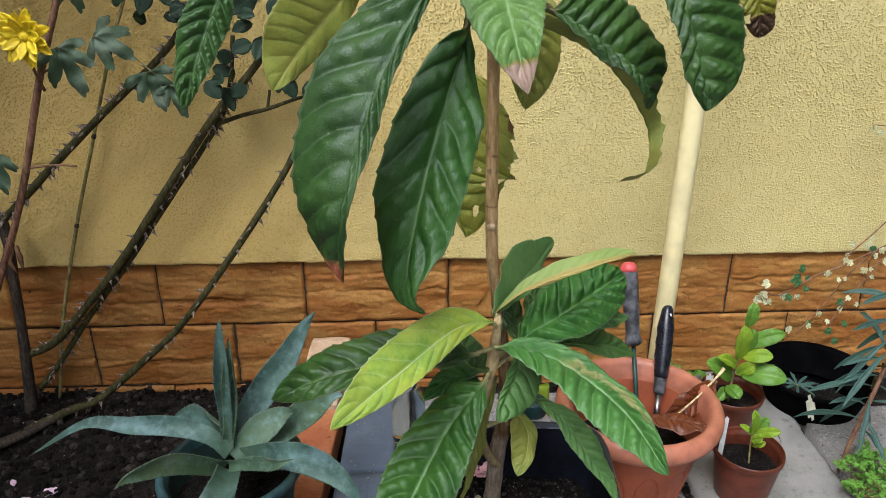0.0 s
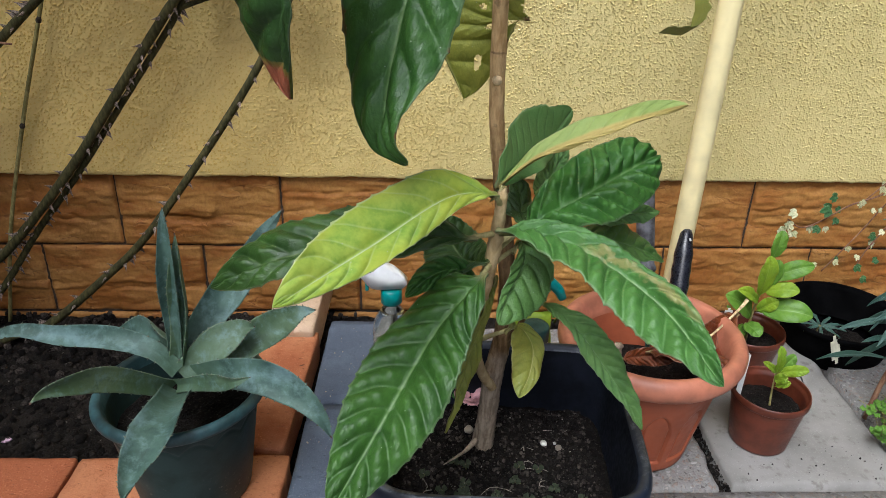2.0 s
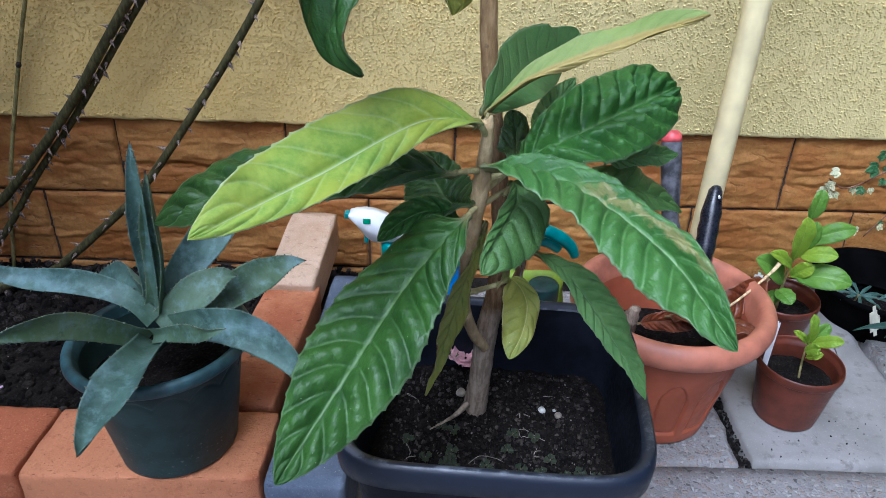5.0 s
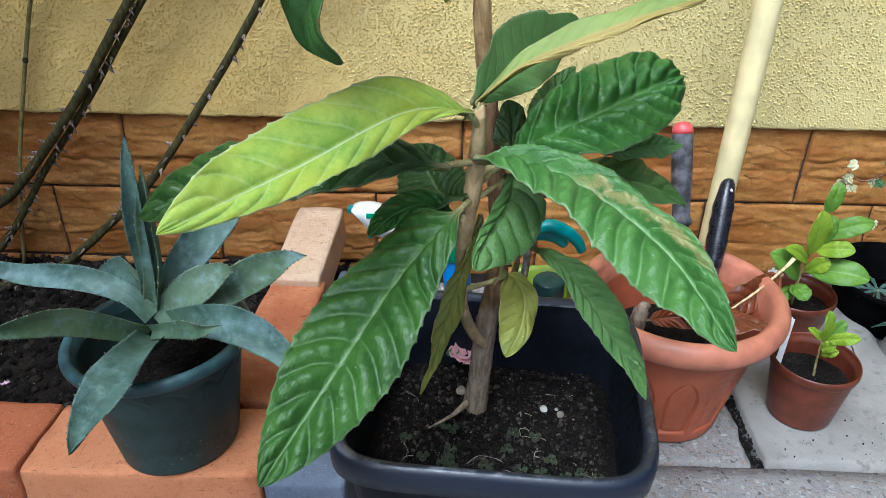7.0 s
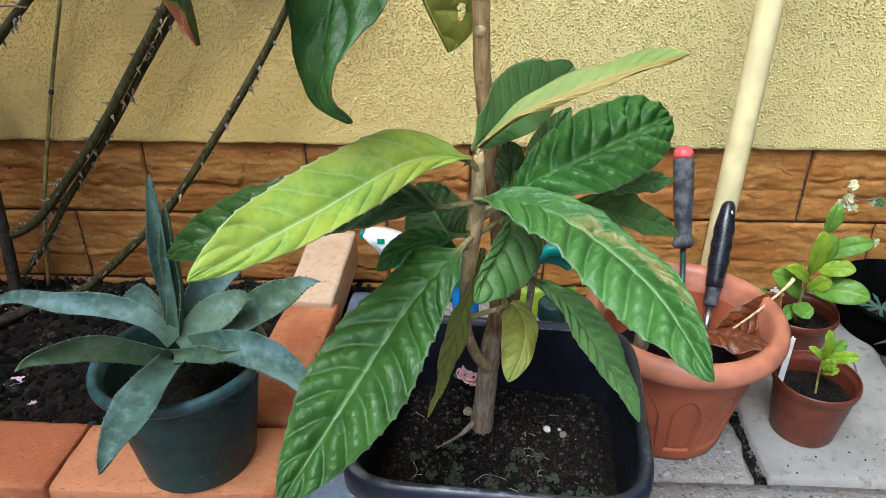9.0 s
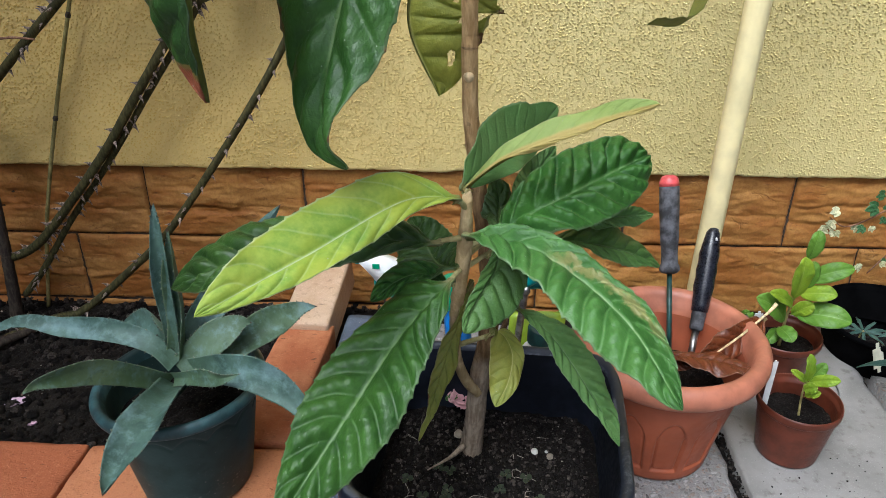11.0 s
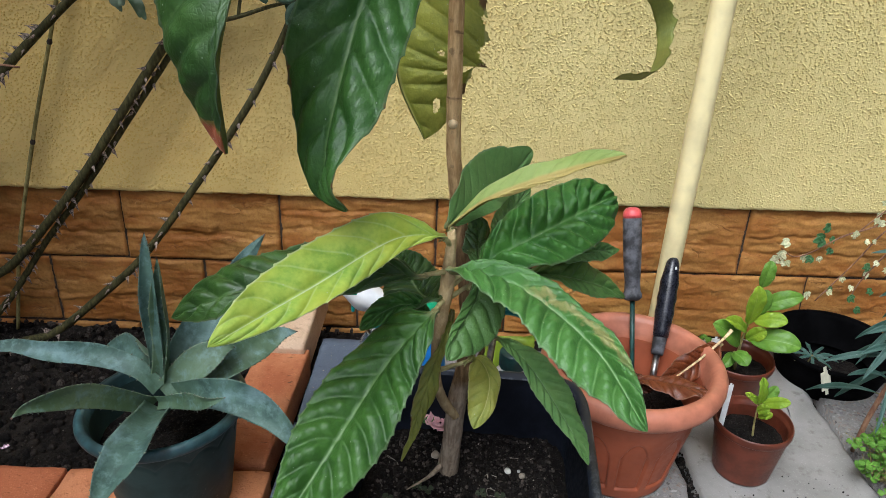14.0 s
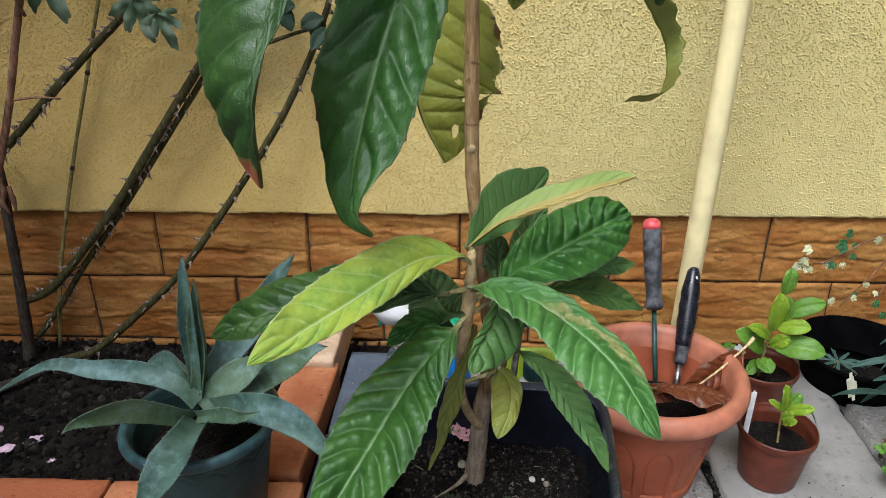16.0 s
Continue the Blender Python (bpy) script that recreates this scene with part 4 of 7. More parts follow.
def square_pot():
    cx, cy, yaw = 0.099, -0.860, -0.064
    pot = thing("square_planter", (cx, cy, GROUND), "black plastic square planter filled with potting soil", "plant pot")

    def ring(w, d, z, k=6.0, n=112):
        a = np.linspace(0, 2 * np.pi, n, endpoint=False)
        c, s = np.cos(a), np.sin(a)
        r = (np.abs(c) ** k + np.abs(s) ** k) ** (-1 / k)
        x, y = w / 2 * r * c, d / 2 * r * s
        return np.stack([cx + x * np.cos(yaw) - y * np.sin(yaw), cy + x * np.sin(yaw) + y * np.cos(yaw), np.full(n, z)], -1)

    W, D, top = 0.300, 0.277, 0.298
    body = [ring(W * f - o, D * f - o, z) for f, o, z in ((0.70, 0.02, GROUND + 0.002), (0.72, 0.0, GROUND + 0.006), (0.80, 0, 0.05), (0.885, 0, 0.252), (0.885, 0, 0.269))]
    inside = [ring(W * f, D * f, z) for f, z in ((0.905, 0.291), (0.87, 0.269), (0.83, 0.16), (0.80, 0.10))]
    part_ring = [ring(W * f + o, D * f + o, z) for f, o, z in ((0.885, 0, 0.265), (0.955, 0, 0.2655), (0.985, 0, 0.269), (0.99, 0, 0.281), (0.985, 0.002, 0.2915), (0.97, 0, 0.2975), (0.95, 0, top), (0.925, 0, 0.296), (0.905, 0, 0.291))]
    grid_mesh("body", np.array(body), M_BLACKPOT, pot, close_v=True, caps=False)
    grid_mesh("inner_wall", np.array(inside), M_BLACKPOT, pot, close_v=True)
    grid_mesh("rim", np.array(part_ring), M_RIM, pot, "rolled blue-black rim with scuffed edge", close_v=True)
    # soil
    n = 70
    g = []
    for i in range(n):
        row = []
        for j in range(n):
            u, v = 2 * i / (n - 1) - 1, 2 * j / (n - 1) - 1
            m = (abs(u) ** 6 + abs(v) ** 6) ** (1 / 6) or 1
            q = max(abs(u), abs(v)) / m if m else 1
            x, y = u * q * W * 0.425, v * q * D * 0.425
            px, py = cx + x * math.cos(yaw) - y * math.sin(yaw), cy + x * math.sin(yaw) + y * math.cos(yaw)
            row.append((px, py, potting_height(px, py)))
        g.append(row)
    ob = grid_mesh("potting_soil", g, M_POTSOIL)
    tagged(ob, "dark moist potting soil with bits of perlite and roots", "soil", kind="stuff")


def round_pot(name, at, rim, base, height, mat, label, lip=0.012, rimmat=None, soil=0.02, roll=0.004, ribs=None, rimlabel="", sides=64, wall=0.0025):
    pot = thing(name, at, label, "plant pot")
    rl = rim - roll
    neck = rim - roll * 2.2
    prof = [(base * 0.9, 0.001), (base, 0.004)] + [(base + (neck - base) * f, 0.004 + (height - lip - 0.004) * f) for f in np.linspace(0.03, 1, 64 if ribs else 26)]
    lathe("body", prof, at, mat, pot, "", sides * (6 if ribs else 1), ribs)
    a = np.linspace(-math.pi / 2, math.pi, 11)
    top = [(neck - 0.001, height - lip - 0.001)]
    top += [(rl - roll * 0.2 + roll * 1.2 * math.cos(t), height - (lip / 2) + (lip / 2) * math.sin(t)) for t in a]
    top += [(neck - wall, height - lip * 0.6), (neck - wall - 0.002, height - lip)]
    lathe("rim", top, at, rimmat or mat, pot, rimlabel, sides)
    lathe("inner_wall", [(neck - wall - 0.002, height - lip), (neck - wall - (neck - base) * 0.5, height * 0.5), (base * 0.95, height * 0.3)], at, mat, pot, "", sides)
    rs = neck - wall - 0.002 - (neck - base) * soil / height
    sp = [[(at[0] + rs * f * math.cos(t), at[1] + rs * f * math.sin(t), at[2] + height - lip - soil + 0.0045 * fbm((at[0] + rs * f * math.cos(t), at[1] + rs * f * math.sin(t), 0), 55, 3)) for t in np.linspace(0, 2 * math.pi, 40, endpoint=False)] for f in np.linspace(0.001, 1, 14)]
    tagged(grid_mesh("pot_soil", sp, M_POTSOIL, close_v=True), "dark soil inside a plant pot", "soil", kind="stuff")
    return pot


def flutes(ang, z, r):
    """Sunken rounded panels round a moulded pot."""
    k = (ang * 11 / (2 * np.pi) + 0.3) % 1.0
    away = np.maximum((np.abs(k - 0.5) - 0.34) * 0.075, np.maximum(0.030 - z, z - 0.146 + 0.30 * (k - 0.5) ** 2))
    inside = 1 / (1 + np.exp(away * 900))
    return -0.0030 * inside - 0.0045 * np.exp(-(away / 0.0022) ** 2)


def scallops(ang, z, r):
    k = (ang * 14 / (2 * np.pi)) % 1.0
    line = np.exp(-((z - 0.135 - 0.014 * np.abs(np.sin(np.pi * k))) / 0.0025) ** 2)
    return -0.0016 * line


square_pot()
round_pot("terracotta_pot", (0.398, -0.474, GROUND), 0.163, 0.096, 0.242, M_TERRA, "large terracotta-coloured fluted plastic pot holding tools", 0.042, M_TERRARIM, 0.068, 0.013, flutes, "thick rounded sun-faded rim", 80, 0.006)
round_pot("agave_pot", (-0.325, -0.704, 0.0335), 0.113, 0.076, 0.183, M_GREENPOT, "dark green plastic pot standing on bricks", 0.018, M_GREENRIM, 0.040, 0.006, scallops, "lighter teal rolled rim")
round_pot("nursery_pot", (0.634, -0.486, GROUND + 0.0045), 0.0700, 0.052, 0.117, M_BROWNPOT, "small brown plastic nursery pot with a seedling", 0.016, None, 0.022, 0.0018)
round_pot("nursery_pot", (0.690, -0.262, GROUND + 0.0045), 0.0725, 0.052, 0.102, M_BROWNPOT, "brown plastic nursery pot with a leafy young plant", 0.016, None, 0.016, 0.0018)
round_pot("black_tub", (0.945, -0.165, GROUND - 0.015), 0.138, 0.105, 0.105, M_DARKPOT, "wide low black plastic tub by the wall", 0.012, None, 0.085, 0.003)


# ---- loquat ----
loquat = thing("loquat_tree", (0.0479, -0.8217, 0.1823), "young loquat tree with large serrated leaves in a planter", "tree")
tube("trunk", [(0.0461, -0.8147, 0.1525), (0.0481, -0.8177, 0.1825), (0.0509, -0.8230, 0.2243), (0.0548, -0.8292, 0.2942), (0.0627, -0.8321, 0.3542), (0.0617, -0.8353, 0.4242), (0.0475, -0.8427, 0.5340), (0.0385, -0.8462, 0.6140), (0.0355, -0.8522, 0.7740), (0.0333, -0.8629, 0.9238), (0.0312, -0.8711, 1.1237)],
     [0.0165, 0.0138, 0.0117, 0.0113, 0.0104, 0.0092, 0.0076, 0.0073, 0.0070, 0.0065, 0.0055], M_BARK, loquat, "woody trunk, grey at the foot and tan above, with leaf scars", 150, 18, 0.03, 3)
SHOOT = [(0.0535, -0.8369, 0.2820), (0.0400, -0.8499, 0.3086), (0.0292, -0.8612, 0.3483), (0.0282, -0.8770, 0.4029), (0.0316, -0.8945, 0.4475), (0.0360, -0.9122, 0.4970), (0.0379, -0.9301, 0.5545)]
tube("branch", SHOOT,
     [0.0055, 0.0058, 0.0056, 0.0060, 0.0068, 0.0072, 0.0042], M_SHOOT, loquat, "tan side shoot carrying the lower leaves", 70, 12, 0.05, 4)
tube("stub", [(0.0645, -0.8368, 0.3440), (0.0771, -0.8509, 0.3737), (0.0809, -0.8568, 0.4035)], [0.004, 0.0032, 0.002], M_BARK, loquat, "", 12, 8, 0.05, 6)
tube("bud", [(0.0379, -0.9290, 0.5495), (0.0389, -0.9296, 0.5545), (0.0399, -0.9302, 0.5585)], [0.004, 0.003, 0.001], M_SHOOT, loquat, "", 8, 8)
tube("pruning_scar", [(0.0372, -0.8470, 0.6368), (0.0368, -0.8556, 0.6355)], [0.0058, 0.0042], M_CUT, loquat, "pale pruned stub", 6, 14)
for i, (a, b) in enumerate((((0.0397, -0.8283, 0.1982), (-0.0016, -0.8644, 0.1921)),)):
    tube("root", [a, tuple(0.6 * p + 0.4 * q - (0.004 if k == 2 else 0) for k, (p, q) in enumerate(zip(a, b))), b], [0.0042, 0.0021, 0.0006], M_BARK, loquat, "", 16, 8, 0.05, i)

# lower whorl
def whorl_leaf(base, mid, end, *rest, **more):
    """A leaf of the side shoot, its blade running down to the short downy stalk that carries it."""
    way = spline(SHOOT, 80)
    gap = np.linalg.norm(way - np.array(base), axis=1)
    b = np.array(base)
    a = way[max(0, int(gap.argmin()) - 3)]
    if 0.004 < gap.min() < 0.05:
        near = b + 0.35 * (a - b)
        long = np.linalg.norm(np.array(end) - b)
        more["peak"] = (more.get("peak", 0.52) * long + np.linalg.norm(near - b)) / (long + np.linalg.norm(near - b))
        tube("leaf_stalk", [a, 0.5 * (a + near), near, near + 0.4 * (near - a)], [0.0032, 0.0026, 0.0022, 0.0008], M_PETIOLE, loquat, "", 12, 10, 0.04)
        leaf("leaf", loquat, tuple(near), [base, *mid], end, *rest, **more)
    else:
        leaf("leaf", loquat, base, mid, end, *rest, **more)


whorl_leaf((0.0285, -0.9458, 0.5589), [(-0.0116, -0.9749, 0.5667), (-0.0727, -1.0352, 0.5495)], (-0.1300, -1.1060, 0.5398), 0.0488, (0.49, -0.54, -0.68), LEAF["bright"], "glossy yellow-green young leaf", skew=-0.28, keel=0.22, relief=0.0010, veins=12, seed=1, blunt=0.8, peak=0.51)
whorl_leaf((0.0074, -0.9413, 0.5160), [(-0.0572, -0.9419, 0.5170), (-0.1451, -0.9657, 0.5089)], (-0.2158, -0.9548, 0.4735), 0.0675, (0.27, -0.88, -0.40), LEAF["dark"], "dark green quilted leaf", skew=-0.16, seed=2, relief=0.0034, veins=13, blunt=0.8, peak=0.50)
whorl_leaf((0.0205, -0.9414, 0.4757), [(-0.0197, -0.9616, 0.4333), (-0.0640, -1.0218, 0.3832)], (-0.1073, -1.0801, 0.3331), 0.0850, (0.80, -0.56, -0.21), LEAF["big"], "large deep green hanging leaf", skew=0.03, seed=3, relief=0.0034, keel=0.18, veins=14, blunt=0.8, peak=0.43, twist=-55.19)
whorl_leaf((0.0209, -0.905, 0.4578), [(-0.0025, -0.915, 0.4725), (-0.0249, -0.925, 0.4687)], (-0.0465, -0.935, 0.4536), 0.024, (0.20, -0.45, -0.87), LEAF["mid"], "small dark leaf", skew=-0.10, seed=4, veins=9, relief=0.0022, blunt=0.7)
whorl_leaf((0.0279, -0.9147, 0.4799), [(0.0100, -0.8841, 0.4688), (-0.0041, -0.8592, 0.4795)], (-0.0184, -0.8395, 0.4951), 0.060, (0.89, 0.17, 0.41), LEAF["dark"], "dark leaf behind the shoot", skew=-0.08, seed=5, blunt=0.7)
whorl_leaf((0.0367, -0.9218, 0.5617), [(0.0692, -0.8689, 0.5670), (0.1013, -0.8153, 0.5725)], (0.1243, -0.7901, 0.5945), 0.0572, (0.61, 0.44, -0.66), LEAF["pale"], "pale downy upright leaf", skew=-0.42, seed=6, teeth=0.02, relief=0.0002, blunt=0.6, peak=0.54)
whorl_leaf((0.0367, -0.9267, 0.5616), [(0.0704, -0.9246, 0.5868), (0.1276, -0.9283, 0.6116)], (0.1801, -0.9481, 0.6377), 0.0208, (0.25, -0.74, -0.63), LEAF["under"], "young leaf showing its downy tan underside", skew=-0.69, under=M_UNDER_TAN, seed=7, keel=0.12, blunt=0.7, relief=0.0004, teeth=0.02, peak=0.61)
whorl_leaf((0.0701, -0.9012, 0.5122), [(0.1200, -0.8836, 0.5344), (0.1782, -0.8386, 0.5475)], (0.2120, -0.8113, 0.5540), 0.0758, (-0.27, -0.80, -0.54), LEAF["mid"], "round green leaf with deep ribs", skew=-0.00, seed=8, relief=0.0060, teeth=0.015, blunt=0.5, peak=0.52, veins=11)
whorl_leaf((0.0918, -0.8887, 0.4910), [(0.1437, -0.8572, 0.4813), (0.2067, -0.8132, 0.4491)], (0.2477, -0.7905, 0.4217), 0.0391, (-0.38, -0.90, -0.21), LEAF["soft"], "mid-green pointed leaf", skew=-0.15, seed=9, veins=13, peak=0.64)
whorl_leaf((0.0394, -0.9298, 0.5192), [(0.0984, -0.9586, 0.5176), (0.1571, -1.0188, 0.4935)], (0.1859, -1.0887, 0.4647), 0.0601, (-0.26, 0.90, 0.35), LEAF["scar"], "green leaf with a dry scar along its midrib", skew=-0.37, seed=10, relief=0.0036, keel=0.3, veins=14, blunt=0.7, peak=0.47, twist=76.16)
whorl_leaf((0.0656, -0.8863, 0.4864), [(0.0647, -0.9124, 0.4777), (0.0437, -0.9467, 0.4539)], (0.0374, -0.9626, 0.4407), 0.0432, (0.86, 0.50, -0.02), LEAF["soft"], "short pale green leaf", skew=0.54, seed=11, blunt=0.7, veins=9, peak=0.49)
whorl_leaf((0.0842, -0.8915, 0.4286), [(0.1206, -0.9188, 0.4098), (0.1587, -0.9492, 0.3634)], (0.1798, -0.9747, 0.3318), 0.0321, (-0.90, -0.41, -0.16), LEAF["pale"], "narrow drooping green leaf", skew=-0.14, seed=12, keel=0.35, veins=15, relief=0.0026, peak=0.50, twist=-0.81)
whorl_leaf((0.0745, -0.8629, 0.3793), [(0.0860, -0.8852, 0.3687), (0.0823, -0.9026, 0.3466)], (0.0698, -0.9182, 0.3273), 0.0349, (0.99, 0.12, -0.01), LEAF["olive"], "small olive ageing leaf", relief=0.0006, teeth=0.015, skew=-0.36, seed=13, blunt=0.7, veins=9, peak=0.44)
whorl_leaf((0.0432, -0.8782, 0.4429), [(0.0192, -0.9011, 0.3672), (0.0075, -0.9202, 0.3316)], (-0.0050, -0.9342, 0.2952), 0.024, (0.64, 0.48, -0.61), LEAF["olive"], "narrow yellowing leaf", skew=0.00, seed=14)
whorl_leaf((0.0658, -0.8902, 0.5046), [(0.0679, -0.8601, 0.5085), (0.0686, -0.8402, 0.5181)], (0.0640, -0.8306, 0.5344), 0.034, (0.91, 0.30, -0.27), LEAF["dark"], "", skew=-0.02, seed=15, veins=9, blunt=0.6)
whorl_leaf((0.1516, -0.8393, 0.4901), [(0.1804, -0.8191, 0.4897), (0.2067, -0.8090, 0.4890)], (0.2301, -0.7989, 0.4863), 0.025, (-0.04, -0.82, -0.57), LEAF["pale"], "", skew=0.04, seed=16)
whorl_leaf((0.0805, -0.8707, 0.5252), [(0.0960, -0.8303, 0.5254), (0.1121, -0.8005, 0.5383)], (0.1268, -0.7807, 0.5519), 0.031, (0.92, 0.34, -0.20), LEAF["pale"], "", skew=0.05, seed=17)
# upper leaves
leaf("leaf", loquat, (0.0030, -0.9792, 0.9638), [(-0.0744, -1.0446, 0.8387), (-0.1079, -1.0895, 0.7399)], (-0.1163, -1.0716, 0.6649), 0.0731, (0.94, -0.31, 0.10), LEAF["upper"], "long hanging green leaf with a red-brown tip", skew=-0.62, seed=18, relief=0.0030, keel=0.25, veins=15, peak=0.62, blunt=0.75, twist=61.41)
leaf("leaf", loquat, (0.0064, -0.9159, 0.8777), [(-0.0429, -0.9865, 0.7298), (-0.0622, -1.0138, 0.6360)], (-0.0459, -1.0176, 0.6061), 0.0840, (0.99, 0.07, 0.11), LEAF["broad"], "broad hanging green leaf with wavy browned edge", skew=-0.04, seed=19, relief=0.0034, veins=10, peak=0.51, blunt=0.55, wave=0.006, twist=124)
leaf("leaf", loquat, (0.0056, -0.7900, 0.8242), [(-0.0046, -0.8080, 0.7545), (-0.0191, -0.8180, 0.6792)], (0.0088, -0.8220, 0.6109), 0.0856, (0.95, -0.13, -0.29), LEAF["holed"], "insect-eaten olive leaf with brown ragged edges", skew=1.01, seed=20, nw=36, holes=0.55, relief=0.0016, blunt=0.65, peak=0.58)
leaf("leaf", loquat, (0.0342, -0.8739, 0.9567), [(0.0338, -0.9420, 0.8982), (0.0404, -0.9853, 0.8540)], (0.0495, -1.0014, 0.8128), 0.0915, (0.99, -0.01, 0.12), LEAF["pink"], "green leaf with a scorched pink-brown tip", skew=-0.07, seed=21, relief=0.0026, peak=0.27)
leaf("leaf", loquat, (0.0649, -0.8000, 0.9213), [(0.0784, -0.8150, 0.8745), (0.0823, -0.8200, 0.8204)], (0.0768, -0.8200, 0.7659), 0.0614, (1.00, 0.00, 0.03), LEAF["olive"], "olive leaf with a brown tip", skew=0.05, seed=22)
leaf("leaf", loquat, (0.0806, -0.9034, 0.8814), [(0.1317, -0.8915, 0.8516), (0.1812, -0.8771, 0.8162)], (0.2085, -0.8605, 0.7736), 0.0832, (-0.58, -0.69, -0.43), LEAF["dark"], "dark arching leaf", skew=-0.40, seed=23, relief=0.004, keel=0.3, blunt=0.6, peak=0.51)
leaf("leaf", loquat, (0.1914, -0.8851, 0.9702), [(0.2008, -0.9224, 0.9052), (0.2202, -0.9380, 0.8459)], (0.2371, -0.9443, 0.7853), 0.0861, (0.94, 0.33, 0.03), LEAF["dark"], "dark glossy ribbed leaf", skew=0.42, seed=24, relief=0.004, blunt=0.6, peak=0.54, keel=0.2)
leaf("leaf", loquat, (0.3115, -0.8027, 0.9366), [(0.3227, -0.8218, 0.9020), (0.3347, -0.8207, 0.8660)], (0.3387, -0.8200, 0.8440), 0.041, (1.00, 0.00, 0.00), LEAF["yellow"], "yellow leaf with a dark brown tip", skew=0.03, seed=25, holes=0.25, blunt=0.5)
leaf("leaf", loquat, (-0.1938, -0.9741, 0.9306), [(-0.2079, -1.0034, 0.8997), (-0.2256, -1.0222, 0.8561)], (-0.2403, -1.0409, 0.8085), 0.037, (1.00, 0.00, -0.03), LEAF["green"], "fresh green leaf", skew=-0.13, seed=26, relief=0.003, blunt=0.8)
leaf("leaf", loquat, (-0.0925, -0.8830, 0.9222), [(-0.1307, -0.8615, 0.8788), (-0.1730, -0.8399, 0.8344)], (-0.2060, -0.8386, 0.7934), 0.068, (0.87, 0.00, -0.50), LEAF["olive"], "olive leaf seen from below", skew=-0.43, seed=27, blunt=0.7, relief=0.0005, teeth=0.03)
for a, b in (((0.0322, -0.8660, 0.9938), (0.1691, -0.8695, 0.9737)), ((0.0322, -0.8667, 1.0138), (-0.1740, -0.9547, 0.9562)), ((0.0322, -0.8664, 1.0038), (-0.0861, -0.8740, 0.9585)), ((0.0322, -0.8670, 1.0238), (0.2711, -0.8140, 0.9753))):
    tube("twig", [a, ((a[0] + b[0]) / 2, (a[1] + b[1]) / 2, (a[2] + b[2]) / 2 + 0.02), b], [0.006, 0.004, 0.003], M_SHOOT, loquat, "", 14, 8)
# torn ribbon of a leaf, its blade eaten to one side of the midrib
crv = spline([(0.0543, -0.8613, 0.8738), (0.1000, -0.8406, 0.8574), (0.1575, -0.7995, 0.8316), (0.2129, -0.7577, 0.7857), (0.2624, -0.7152, 0.7179), (0.2467, -0.7593, 0.6736), (0.1969, -0.8098, 0.6761)], 70)
wd = np.interp(np.linspace(0, 1, 70), [0, 0.3, 0.6, 0.85, 1], [0.008, 0.027, 0.023, 0.017, 0.011]) * (1 + 0.14 * np.sin(np.arange(70) * 1.9) + 0.1 * np.sin(np.arange(70) * 0.83))
g = np.stack([crv + wd[:, None] * k * np.array([0.75, -0.25, 0.6]) + np.array([0, 0, 0.0]) for k in np.linspace(-0.2, 0.8, 7)], 1)
back = g + np.array([0, 0.0009, -0.0004])
grid_mesh("leaf", np.concatenate([g, back[:, ::-1]], 1), LEAF["olive"], loquat, "torn curled strip of a half-eaten leaf", close_v=True, uvs=np.stack(np.meshgrid(np.linspace(0.55, 0.95, 14), np.linspace(0, 0.9, 70)), -1))


# ---- agave ----
agave = thing("agave_plant", (-0.3478, -0.7042, 0.1677), "blue-green agave with toothed fleshy leaves in a pot", "plant")


